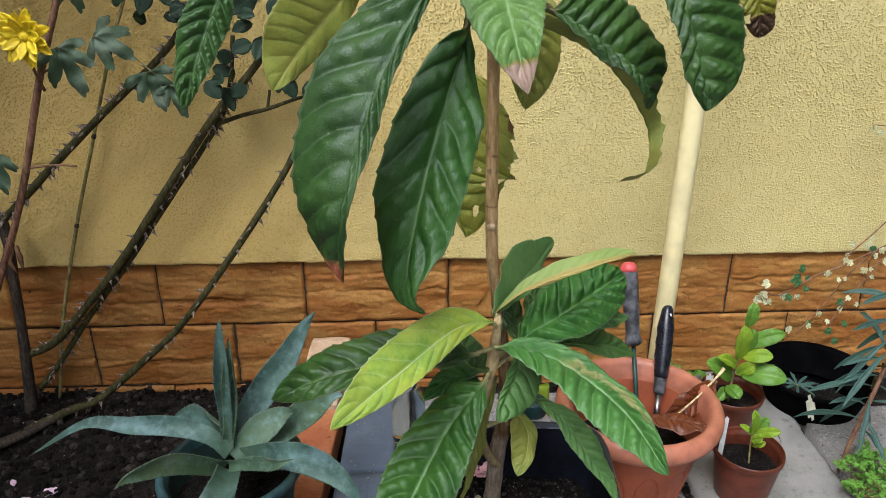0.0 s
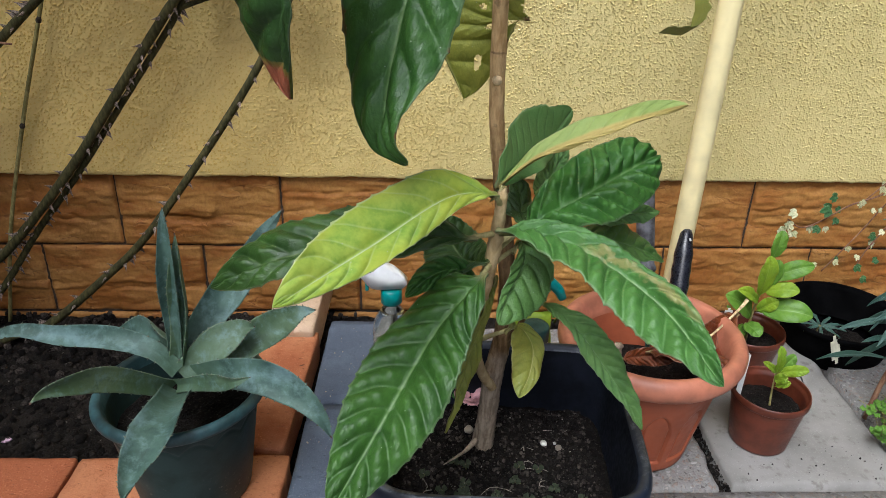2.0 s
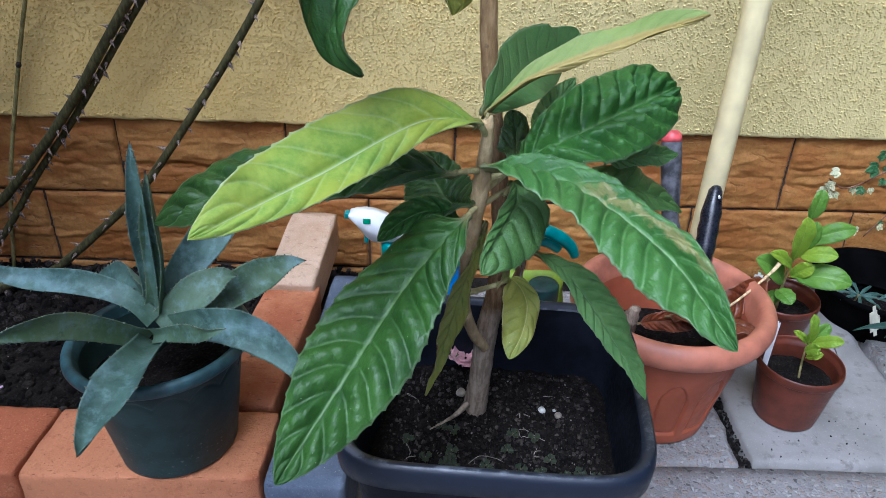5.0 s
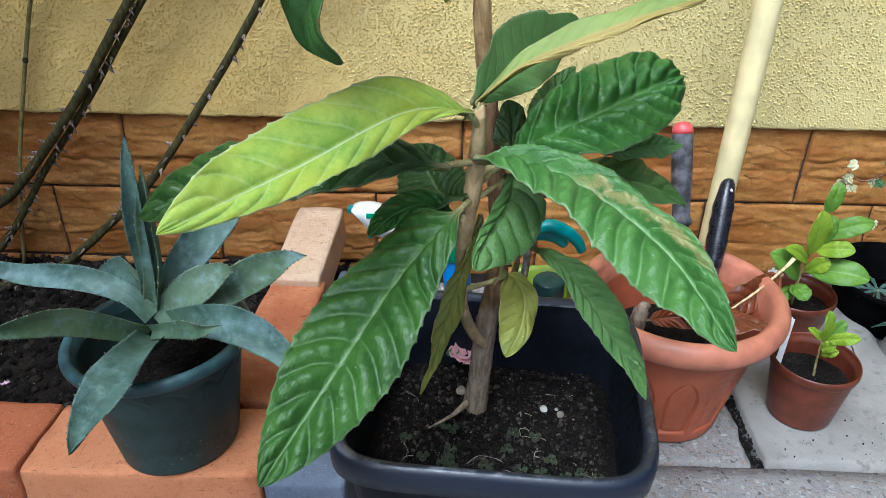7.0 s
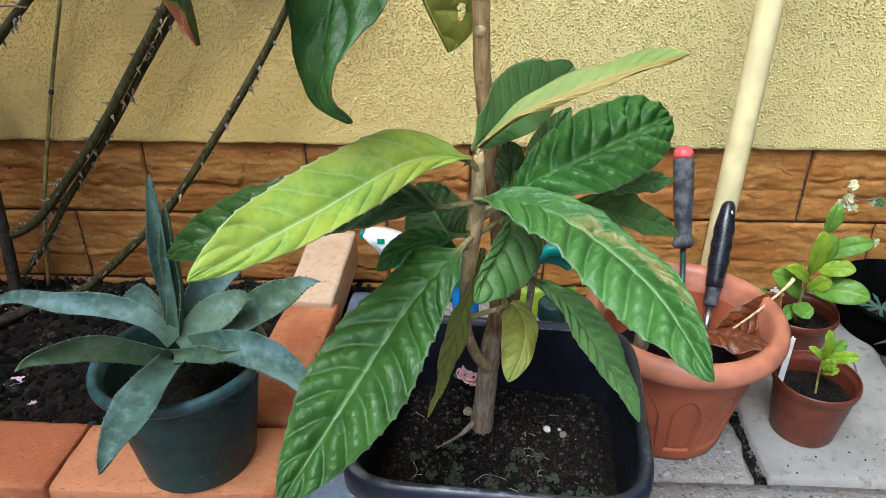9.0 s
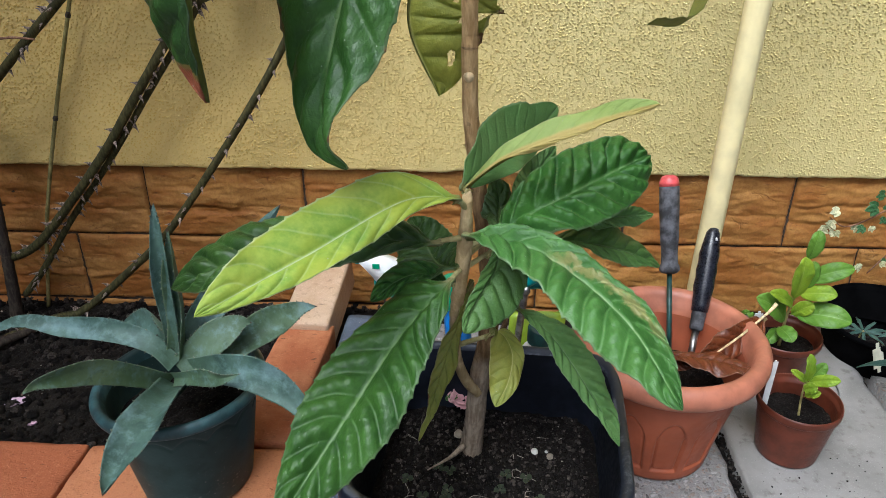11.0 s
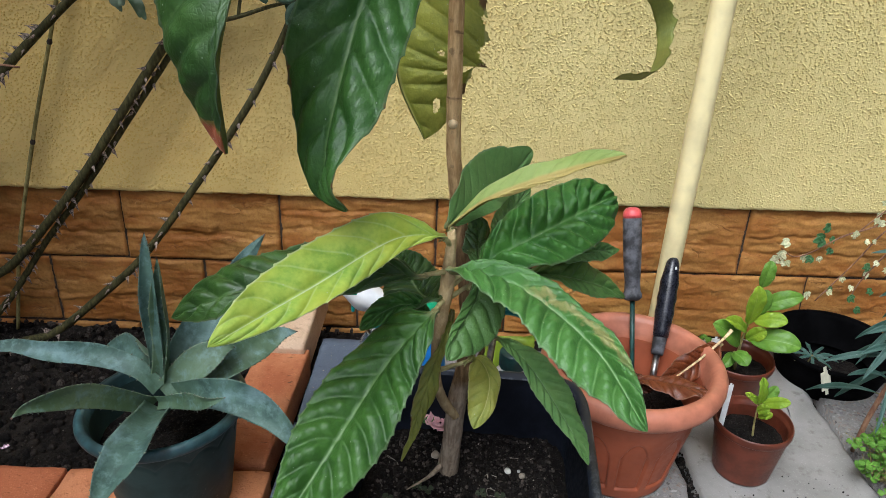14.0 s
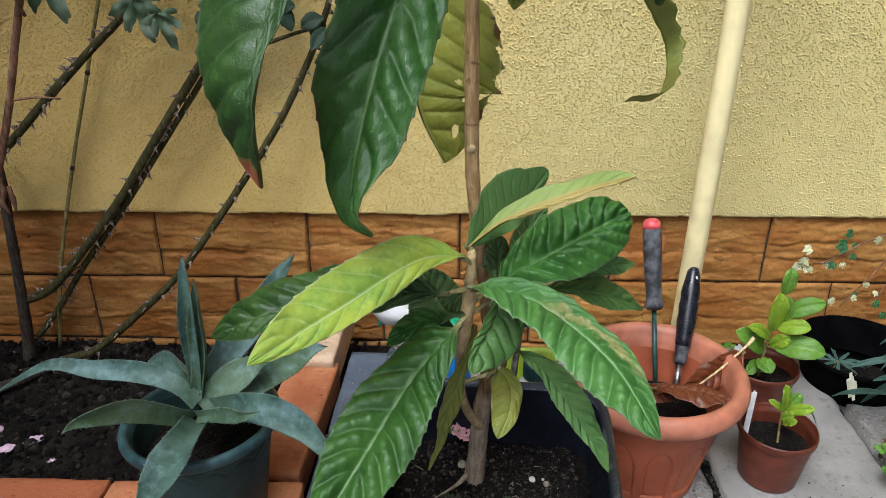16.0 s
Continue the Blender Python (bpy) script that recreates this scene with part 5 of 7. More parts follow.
def agave_leaf(points, width, side, mat=None, hint=(0, -0.4, 0.9), gutter=0.35, seed=0, label="", tipk=1.0):
    """A fleshy gutter-shaped blade with spiny edge and end thorn."""
    n, m = 56, 9
    pos = spline(points, n)
    s = np.linspace(0, 1, n)
    tan = np.gradient(pos, axis=0)
    tan /= np.linalg.norm(tan, axis=1)[:, None]
    sd = np.array(side, dtype=float)
    sv = sd[None] - (tan @ sd)[:, None] * tan
    sv /= np.linalg.norm(sv, axis=1)[:, None]
    nv = np.cross(tan, sv)
    nv *= np.where((nv @ np.array(hint)) < 0, -1, 1)[n // 2]
    half = width / 2 * np.interp(s, [0, 0.4, 0.75, 1], [1, 1, tipk, tipk]) * np.interp(s, [0, 0.12, 0.4, 0.55, 0.75, 0.9, 0.97, 1], [0.82, 0.76, 1.0, 0.94, 0.58, 0.25, 0.08, 0.010])
    u = np.linspace(-1, 1, 2 * m + 1)
    rng = np.random.default_rng(seed)
    wv = 0.003 * np.sin(s * 9 + rng.uniform(0, 6))[:, None] * np.abs(u)[None]
    lift = half[:, None] * gutter * (u[None] ** 2) + wv
    th = np.interp(s, [0, 0.4, 0.9, 1], [0.012, 0.007, 0.003, 0.001])[:, None] * (1 - np.abs(u[None]) ** 2.5) + 0.0006
    top = pos[:, None] + (half[:, None] * u[None])[..., None] * sv[:, None] + lift[..., None] * nv[:, None]
    low = top - th[..., None] * nv[:, None]
    both = np.concatenate([top, low[:, ::-1]], 1)
    uu = np.concatenate([u, u[::-1]]) * 0.5 + 0.5
    uvs = np.stack(np.broadcast_arrays(uu[None], s[:, None]), -1)
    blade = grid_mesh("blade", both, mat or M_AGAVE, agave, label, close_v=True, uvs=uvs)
    teeth = []
    for sgn in (0, -1):
        for k in range(5, n - 4, 3):
            if rng.random() < 0.15:
                continue
            c = top[k, sgn]
            out = (top[k, sgn] - top[k, m]) / (np.linalg.norm(top[k, sgn] - top[k, m]) + 1e-9)
            q = 0.0021 * rng.uniform(0.5, 1.4)
            d = out * q - tan[k] * q * 0.35
            teeth.append(np.stack([np.stack([c - out * 0.001 + r * (tan[k] * ca + nv[k] * sa) for ca, sa in ((1, 0), (0, 1), (-1, 0), (0, -1))]) for r in (0.0018,)] + [np.stack([c + d] * 4)]))
    tagged(joined("teeth", teeth, M_AGTOOTH, blade), kind="stuff")
    return blade


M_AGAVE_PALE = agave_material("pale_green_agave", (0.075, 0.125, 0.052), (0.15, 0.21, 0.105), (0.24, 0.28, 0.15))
M_AGTOOTH = plain("agave_tooth", (0.12, 0.145, 0.10), 0.6, 0.3, 200)
agave_leaf([(-0.3482, -0.7150, 0.2205), (-0.3770, -0.7108, 0.2506), (-0.4288, -0.7063, 0.2658), (-0.4956, -0.7012, 0.2659), (-0.5656, -0.7014, 0.2719), (-0.6504, -0.7203, 0.2293)], 0.031, (0.14, -0.68, -0.72), M_AGAVE, seed=1, gutter=0.3)
agave_leaf([(-0.3602, -0.7141, 0.1915), (-0.3803, -0.7453, 0.2226), (-0.4057, -0.7868, 0.2594), (-0.4268, -0.8176, 0.2775), (-0.4447, -0.8430, 0.2838), (-0.4573, -0.8579, 0.2754)], 0.034, (-0.16, -0.16, -0.97), M_AGAVE_PALE, seed=2, gutter=0.3)
agave_leaf([(-0.3474, -0.7191, 0.1923), (-0.3363, -0.8007, 0.2210), (-0.3361, -0.8514, 0.2275), (-0.3426, -0.8914, 0.2173), (-0.3427, -0.9214, 0.2095), (-0.3393, -0.9387, 0.2140)], 0.050, (0.97, 0.19, -0.13), M_AGAVE, seed=3, gutter=0.5, tipk=0.62)
agave_leaf([(-0.3420, -0.7094, 0.2036), (-0.2839, -0.7355, 0.2309), (-0.2278, -0.7611, 0.2442), (-0.1845, -0.7810, 0.2346), (-0.1541, -0.7954, 0.2121), (-0.1393, -0.7994, 0.1780)], 0.044, (-0.34, -0.36, -0.87), M_AGAVE, seed=4, gutter=0.3)
agave_leaf([(-0.3106, -0.6995, 0.2109), (-0.2777, -0.6748, 0.2267), (-0.2468, -0.6500, 0.2394), (-0.2231, -0.6300, 0.2460), (-0.2023, -0.6099, 0.2486), (-0.1790, -0.5997, 0.2469)], 0.047, (0.54, -0.45, -0.72), M_AGAVE_GREEN, seed=5, gutter=0.3)
agave_leaf([(-0.3424, -0.6949, 0.2251), (-0.3225, -0.6709, 0.2628), (-0.2936, -0.6468, 0.3005), (-0.2679, -0.6276, 0.3331), (-0.2403, -0.6139, 0.3766), (-0.2150, -0.6048, 0.4089)], 0.049, (0.96, 0.21, -0.19), M_AGAVE, seed=6, gutter=0.2)
agave_leaf([(-0.3536, -0.7001, 0.2279), (-0.3486, -0.7016, 0.2789), (-0.3456, -0.7034, 0.3359), (-0.3427, -0.7069, 0.3829), (-0.3398, -0.7113, 0.4268), (-0.3368, -0.7131, 0.4527)], 0.024, (1.00, 0.00, 0.00), M_AGAVE, seed=7, gutter=0.8)
agave_leaf([(-0.3476, -0.7001, 0.2279), (-0.3405, -0.6996, 0.2780), (-0.3345, -0.7001, 0.3270), (-0.3315, -0.7026, 0.3740), (-0.3306, -0.7058, 0.4149)], 0.026, (0.95, -0.28, 0.17), M_AGAVE_GREEN, seed=8, gutter=0.9)
agave_leaf([(-0.3643, -0.6903, 0.2392), (-0.3902, -0.6601, 0.2421), (-0.4154, -0.6400, 0.2437), (-0.4399, -0.6246, 0.2341), (-0.4625, -0.6141, 0.2204)], 0.033, (0.50, -0.63, -0.60), M_AGAVE, seed=9, gutter=0.25)
agave_leaf([(-0.3422, -0.7147, 0.2115), (-0.3176, -0.7002, 0.2329), (-0.2923, -0.6907, 0.2532), (-0.2679, -0.6810, 0.2645), (-0.2507, -0.6760, 0.2647)], 0.047, (0.69, -0.44, -0.58), M_AGAVE_GREEN, seed=10, gutter=0.3)
agave_leaf([(-0.3475, -0.7246, 0.2052), (-0.3054, -0.7505, 0.2274), (-0.2654, -0.7763, 0.2457), (-0.2355, -0.7817, 0.2576)], 0.023, (-0.05, -0.23, -0.97), M_AGAVE_GREEN, seed=11, gutter=0.3)


# ---- rose bush and other plants along the wall ----
rose = thing("rose_bush", (-0.95, -0.1, -0.10), "thorny climbing rose with bare green-brown lower canes", "bush")


def thorn_mesh():
    """A hooked thorn, base at the origin, growing along z."""
    a = np.linspace(0, 2 * np.pi, 6, endpoint=False)
    rings = [np.stack([0.0040 * r * np.cos(a) + x, 0.0020 * r * np.sin(a), np.full(6, z)], 1) for r, x, z in ((1.0, 0, -0.001), (0.55, -0.0008, 0.003), (0.22, -0.0022, 0.0062), (0.03, -0.0042, 0.0092))]
    ob = grid_mesh("thorn", np.array(rings), M_THORN, close_v=True)
    me = ob.data
    bpy.data.objects.remove(ob)
    return me


THORN = thorn_mesh()


def cane(points, radii, mat, seed, thorns=True, n=60, name="cane", label=""):
    ob = tube(name, points, radii, mat, rose, label, n, 10, 0.03, seed)
    if not thorns:
        return ob
    rng = np.random.default_rng(seed)
    c = spline(points, 240)
    rr = np.interp(np.linspace(0, 1, 240), np.linspace(0, 1, len(radii)), radii)
    t = np.gradient(c, axis=0)
    t /= np.linalg.norm(t, axis=1)[:, None]
    for k in range(5, 236, 3):
        if rng.random() < 0.3:
            continue
        d = np.cross(t[k], rng.standard_normal(3)) * (1, 0.35, 1)
        d /= np.linalg.norm(d)
        if d[1] > 0.5:
            d = -d
        th = new("thorn", THORN)
        th.parent = ob
        e = np.cross(d, t[k])
        th.matrix_basis = Matrix.Translation(c[k] + d * rr[k] * 0.85) @ Matrix((t[k], e, d)).transposed().to_4x4() @ Matrix.Scale(rng.uniform(1.3, 2.0), 4)
    return ob


cane([(-0.985, -0.20, -0.095), (-0.905, -0.15, -0.075), (-0.848, -0.11, -0.070), (-0.72, -0.10, 0.035), (-0.601, -0.10, 0.151), (-0.407, -0.10, 0.405), (-0.302, -0.10, 0.569), (-0.225, -0.10, 0.735), (-0.17, -0.10, 0.95)], [0.011, 0.010, 0.0095, 0.009, 0.0085, 0.008, 0.0072, 0.006, 0.005], M_CANE, 1)
cane([(-1.02, -0.09, 0.045), (-0.928, -0.10, 0.090), (-0.82, -0.10, 0.20), (-0.714, -0.10, 0.322), (-0.58, -0.10, 0.50), (-0.465, -0.10, 0.646), (-0.367, -0.10, 0.752), (-0.28, -0.10, 0.90)], [0.010, 0.010, 0.0098, 0.0095, 0.009, 0.009, 0.008, 0.007], M_CANE, 2)
cane([(-1.00, -0.085, -0.05), (-0.93, -0.085, 0.03), (-0.84, -0.085, 0.15), (-0.735, -0.085, 0.275), (-0.60, -0.085, 0.45), (-0.475, -0.085, 0.615), (-0.44, -0.085, 0.69), (-0.42, -0.085, 0.80)], [0.0078, 0.0075, 0.007, 0.0068, 0.0066, 0.006, 0.0055, 0.0045], M_CANE, 3)
cane([(-0.475, -0.085, 0.615), (-0.42, -0.092, 0.634), (-0.36, -0.10, 0.650), (-0.30, -0.10, 0.67), (-0.25, -0.10, 0.683)], [0.005, 0.0045, 0.0042, 0.0038, 0.003], M_CANE, 4, False)
cane([(-0.36, -0.10, 0.650), (-0.352, -0.10, 0.69)], [0.0035, 0.003], M_CANE, 5, False, 8)
cane([(-0.985, -0.10, 0.40), (-0.943, -0.10, 0.432), (-0.82, -0.10, 0.545), (-0.70, -0.10, 0.65), (-0.552, -0.10, 0.777), (-0.46, -0.10, 0.90)], [0.0095, 0.009, 0.0088, 0.0082, 0.0072, 0.006], M_CANE, 6)
cane([(-1.03, -0.10, -0.12), (-1.019, -0.10, -0.053), (-1.00, -0.10, 0.10), (-0.985, -0.10, 0.249), (-0.975, -0.10, 0.36), (-0.985, -0.10, 0.42), (-1.05, -0.10, 0.47)], [0.016, 0.014, 0.0115, 0.0105, 0.012, 0.012, 0.008], M_CANE_OLD, 7, False, 60, "cane", "old dark stem of the rose")
cane([(-1.20, -0.42, -0.085), (-1.08, -0.33, -0.075), (-0.985, -0.25, -0.078), (-0.93, -0.17, -0.085)], [0.013, 0.014, 0.012, 0.008], M_CANE_OLD, 8, False, 30, "root", "half-buried root")
for i, (x, z) in enumerate(((-0.965, 0.37), (-0.95, 0.35), (-0.975, 0.345))):
    tube("dry_bud", [(x, -0.115, z), (x + 0.004, -0.118, z - 0.03), (x + 0.01 * i - 0.006, -0.118, z - 0.062)], [0.004, 0.006, 0.001], M_STALK, rose, "", 8, 6, 0.2, i)
rr = random.Random(8)
for cx, cy, cz, k, spread in ((-0.424, -0.12, 0.725, 7, 0.045), (-0.375, -0.12, 0.83, 9, 0.06), (-0.30, -0.12, 0.715, 5, 0.04), (-0.25, -0.11, 0.69, 3, 0.03), (-0.53, -0.13, 0.85, 6, 0.05), (-0.30, -0.13, 0.86, 6, 0.06), (-0.45, -0.13, 0.92, 10, 0.10), (-0.65, -0.14, 0.98, 12, 0.14), (-0.9, -0.15, 1.02, 16, 0.18), (-1.15, -0.18, 0.95, 18, 0.2)):
    for q in range(k):
        b = (cx + rr.uniform(-spread, spread), cy + rr.uniform(-0.05, 0.02), cz + rr.uniform(-spread, spread) * 0.8)
        d = (rr.uniform(-1, 1), rr.uniform(-0.5, 0.1), rr.uniform(-0.9, 0.5))
        leaflet("leaflet", rose, b, d, rr.uniform(0.036, 0.054), rr.uniform(0.026, 0.036), LEAF["rose"], up=(0.2, -0.8, 0.5), seed=q, peak=0.5)



def foliage(name, count, where, size, mat, parent, seed):
    """Many small folded leaves in one mesh."""
    rng = np.random.default_rng(seed)
    vs, fs = [], []
    for k in range(count):
        c = np.array(where(rng))
        d = rng.standard_normal(3) * (1, 0.6, 0.6)
        d /= np.linalg.norm(d)
        e = np.cross(d, rng.standard_normal(3) * 0.5 + (0, -0.3, 1))
        e /= np.linalg.norm(e)
        up = np.cross(e, d)
        ln = rng.uniform(*size)
        w = ln * rng.uniform(0.3, 0.36)
        q = [c, c + d * ln * 0.35 + e * w, c + d * ln * 0.75 + e * w * 0.75, c + d * ln, c + d * ln * 0.75 - e * w * 0.75, c + d * ln * 0.35 - e * w, c + d * ln * 0.4 - up * ln * 0.06]
        b = len(vs)
        vs += q
        fs += [[b, b + 1, b + 6], [b + 1, b + 2, b + 6], [b + 2, b + 3, b + 6], [b + 3, b + 4, b + 6], [b + 4, b + 5, b + 6], [b + 5, b, b + 6]]
    me = bpy.data.meshes.new(name)
    me.from_pydata(np.array(vs).tolist(), [], fs)
    me.uv_layers.new(name="UVMap"), me.uv_layers.new(name="Veins")
    me.update()
    return tagged(link_mesh(name, me, mat, parent), kind="stuff")


def shading_crown_spot(rng):
    x = rng.uniform(-1.7, -0.5)
    return (x, rng.uniform(-0.4, -0.03), 1.08 + 0.5 * rng.random() - 0.12 * (x + 0.28))


# unseen crown carrying the canes on upward, added to shade the wall's left
foliage("crown_foliage", 260, shading_crown_spot, (0.055, 0.08), LEAF["rose"], rose, 9)
for k in range(7):
    x = -0.3 - 0.22 * k
    tube("cane", [(x * 0.7 - 0.15, -0.1, 0.98), (x - 0.05, -0.16, 1.2), (x - 0.2, -0.25, 1.45), (x - 0.4, -0.34, 1.55)], [0.006, 0.005, 0.004, 0.003], M_CANE, rose, "", 20, 8, 0.03, k)

stem = thing("dry_stem", (-0.98, -0.045, -0.1), "thin yellow-green stem standing against the wall", "stem")
tube("stem", [(-0.985, -0.045, -0.11), (-0.93, -0.042, 0.12), (-0.847, -0.040, 0.367), (-0.77, -0.040, 0.57), (-0.698, -0.040, 0.759), (-0.646, -0.040, 0.874), (-0.60, -0.04, 1.0)], [0.0042, 0.0042, 0.004, 0.0038, 0.0038, 0.0035, 0.003], M_STAKE, stem, "", 60, 8)
for x, z in ((-0.847, 0.367), (-0.766, 0.58), (-0.698, 0.759)):
    tube("node", [(x - 0.001, -0.040, z - 0.005), (x, -0.040, z), (x + 0.004, -0.043, z + 0.006)], [0.0045, 0.0056, 0.0035], M_CANE_OLD, stem, "", 6, 8)


def lobed_leaf(parent, base, direction, length, mat, up=(0, -0.9, 0.3), lobes=5, seed=0):
    """One cut leaf: toothed pointed lobes joined round the stalk."""
    rng = np.random.default_rng(seed)
    d = np.array(Vector(direction).normalized())
    upv = np.array(Vector(up).normalized())
    sd = np.cross(d, upv)
    sd /= np.linalg.norm(sd)
    upv = np.cross(sd, d)
    na, nr = 121, 12
    a = np.linspace(-1.75, 1.75, na)
    spread = 0.72
    k = a / spread
    lobe = np.abs(np.cos(np.pi * (k - np.round(k)))) ** 1.1
    size = (1 - 0.17 * np.abs(np.round(k))) * (1 + 0.08 * rng.standard_normal(7)[(np.round(k) + 3).astype(int)])
    tooth = 1 + 0.09 * np.abs(np.sin(a * 15 + seed))
    rad = length * size * (0.50 + 0.50 * lobe) * tooth
    r = np.linspace(0, 1, nr)
    R = r[:, None] * rad[None]
    pts = np.array(base)[None, None] + (R * np.cos(a))[..., None] * d + (R * np.sin(a))[..., None] * sd
    lift = R * (0.05 * np.cos(2 * np.pi * k)[None] - 0.03) - 0.14 * R ** 2 / length + 0.003 * np.sin(R * 160 + 3 * a[None] + seed)
    pts = pts + lift[..., None] * upv - (0.15 * R ** 2 / length)[..., None] * np.array([0, 0, 1.0])
    back = pts[:, ::-1] - 0.0007 * upv
    uvs = np.stack(np.broadcast_arrays(np.full((nr, 1), 0.72), (0.8 * r)[:, None] + 0 * a[None]), -1)
    grid_mesh("leaf", np.concatenate([pts, back], 1), mat, parent, close_v=True, uvs=np.concatenate([uvs, uvs[:, ::-1]], 1))


cone = thing("coneflower_plant", (-0.95, -0.25, -0.08), "tall plant with a yellow flower and cut leaves", "flower")
tube("stalk", [(-1.06, -0.25, -0.09), (-1.00, -0.25, 0.12), (-0.93, -0.25, 0.294), (-0.829, -0.25, 0.505), (-0.742, -0.25, 0.735), (-0.676, -0.25, 0.887), (-0.64, -0.25, 1.0)], [0.008, 0.0075, 0.007, 0.0068, 0.0065, 0.006, 0.005], M_STALK, cone, "reddish brown dry stalk", 60, 10, 0.04, 2)
tube("side_stalk", [(-0.735, -0.25, 0.75), (-0.70, -0.25, 0.768), (-0.67, -0.25, 0.775)], [0.0025, 0.0022, 0.0018], M_STALK, cone, "", 10, 6)
tube("side_stalk", [(-0.80, -0.25, 0.57), (-0.74, -0.26, 0.578), (-0.70, -0.26, 0.575)], [0.0025, 0.0022, 0.0018], M_STALK, cone, "", 10, 6)
head = (-0.72, -0.30, 0.823)
tube("flower_stalk", [(-0.735, -0.25, 0.72), (-0.73, -0.28, 0.77), (-0.72, -0.295, 0.82)], [0.003, 0.0025, 0.002], M_STALK, cone, "", 12, 6)
part("flower_centre", (lambda bm: (bmesh.ops.create_icosphere(bm, subdivisions=2, radius=0.011, matrix=Matrix.Translation(head)), bm)[1])(bmesh.new()), M_YELLOW, cone)
for k in range(24):
    a, ring = k * 2.399, 0.35 + 0.65 * (k % 3) / 2
    d = Vector((math.cos(a), -0.9 + 0.75 * ring, math.sin(a)))
    leaflet("petal", cone, Vector(head) + d * 0.006, d, 0.047 * (0.62 + 0.38 * ring), 0.019, M_YELLOW, up=(0, -1, 0.1), droop=0.05, under=M_YELLOW, seed=k, peak=0.55)
for b, d, ln, sd_ in (((-0.690, -0.26, 0.800), (0.35, -0.1, -0.75), 0.085, 1), ((-0.640, -0.22, 0.815), (0.8, 0, -0.35), 0.075, 2), ((-0.56, -0.20, 0.745), (0.3, 0, -1), 0.075, 3), ((-0.52, -0.20, 0.72), (0.35, 0, -1), 0.06, 4), ((-0.85, -0.27, 0.61), (-0.35, -0.1, -0.6), 0.09, 5), ((-0.90, -0.27, 0.66), (-0.4, -0.1, -0.3), 0.07, 6), ((-0.66, -0.24, 0.93), (0.2, 0, -1), 0.07, 7), ((-0.78, -0.25, 0.96), (-0.3, 0, -0.9), 0.08, 8)):
    lobed_leaf(cone, b, d, ln * 0.9, LEAF["lobed"], seed=sd_ * 10)
tube("leaf_stalk", [(-0.646, -0.2, 0.82), (-0.60, -0.2, 0.79), (-0.545, -0.2, 0.74)], [0.002, 0.0018, 0.0015], M_STAKE, cone, "", 12, 6)


# ---- pole and tools ----
pole = thing("wooden_pole", (0.512, -0.262, GROUND), "cream painted wooden pole leaning upright by the wall", "pole")
tube("pole_shaft", [(0.4862, -0.3022, -0.0881), (0.4921, -0.2926, 0.2101), (0.4980, -0.2830, 0.5098), (0.5079, -0.2669, 1.0093), (0.5256, -0.2381, 1.9085)], [0.0205, 0.0206, 0.0206, 0.0204, 0.020], M_POLE, pole, "", 50, 28)


def rod(profile, a, b, name, mat, parent, label="", sides=20):
    """Turns a profile (share of the way, radius) round the line from a to b."""
    pr = np.array(profile)
    a, b = np.array(a, dtype=float), np.array(b, dtype=float)
    c = a[None] + (b - a)[None] * pr[:, :1]
    t = (b - a) / np.linalg.norm(b - a)
    e = np.cross(t, (0.3, 0.9, 0.1))
    e /= np.linalg.norm(e)
    f = np.cross(t, e)
    ang = np.linspace(0, 2 * np.pi, sides, endpoint=False)
    pts = c[:, None] + pr[:, 1:2, None] * (np.cos(ang)[None, :, None] * e + np.sin(ang)[None, :, None] * f)
    return grid_mesh(name, pts, mat, parent, label, close_v=True, caps=True)


top, low_ = Vector((0.409, -0.268, 0.347)), Vector((0.421, -0.33, 0.184))
weeder = thing("hand_weeder", (0.422, -0.40, 0.07), "garden hand tool with worn grey grip and red cap", "hand tool")
rod([(0.09, 0.0169), (0.10, 0.0178), (0.3, 0.0180), (0.6, 0.0169), (0.8, 0.0148), (0.90, 0.0154), (0.93, 0.0177), (0.97, 0.0188), (1.0, 0.0137)], top, low_, "grip", M_GRIP, weeder, "worn grey rubber grip")
rod([(-0.02, 0.0046), (-0.01, 0.0114), (0.02, 0.0160), (0.06, 0.0177), (0.098, 0.0178)], top, low_, "cap", M_REDCAP, weeder, "faded red end cap")
rod([(0.0, 0.0048), (1.0, 0.0045)], low_, (0.424, -0.41, 0.045), "shaft", M_SHAFT, weeder, "dark green steel shaft")

ta, tb = Vector((0.4935, -0.305, 0.266)), Vector((0.470, -0.383, 0.136))
trowel = thing("hand_trowel", (0.455, -0.43, 0.07), "garden trowel with black moulded handle stuck in the pot", "hand tool")
rod([(0.0, 0.0036), (0.02, 0.0084), (0.07, 0.0118), (0.20, 0.0146), (0.33, 0.0178), (0.43, 0.0166), (0.52, 0.0182), (0.61, 0.0166), (0.70, 0.0180), (0.80, 0.0163), (0.92, 0.0150), (1.0, 0.0144)], ta, tb, "handle", M_TROWEL, trowel, "", 24)
rod([(0, 0.0021), (1, 0.0021)], Vector((0.494, -0.330, 0.252)), Vector((0.4935, -0.3175, 0.257)), "hang_hole", M_WHITE, trowel, "hole through the handle end", 12)
rod([(0.0, 0.0122), (0.12, 0.0126), (0.9, 0.0118), (1.0, 0.010)], tb, (0.4635, -0.402, 0.108), "ferrule", M_GRIP, trowel, "soiled grey ferrule")
rod([(0.0, 0.0062), (1.0, 0.006)], (0.4635, -0.402, 0.108), (0.452, -0.436, 0.060), "neck", M_STEEL, trowel, "bare steel neck")

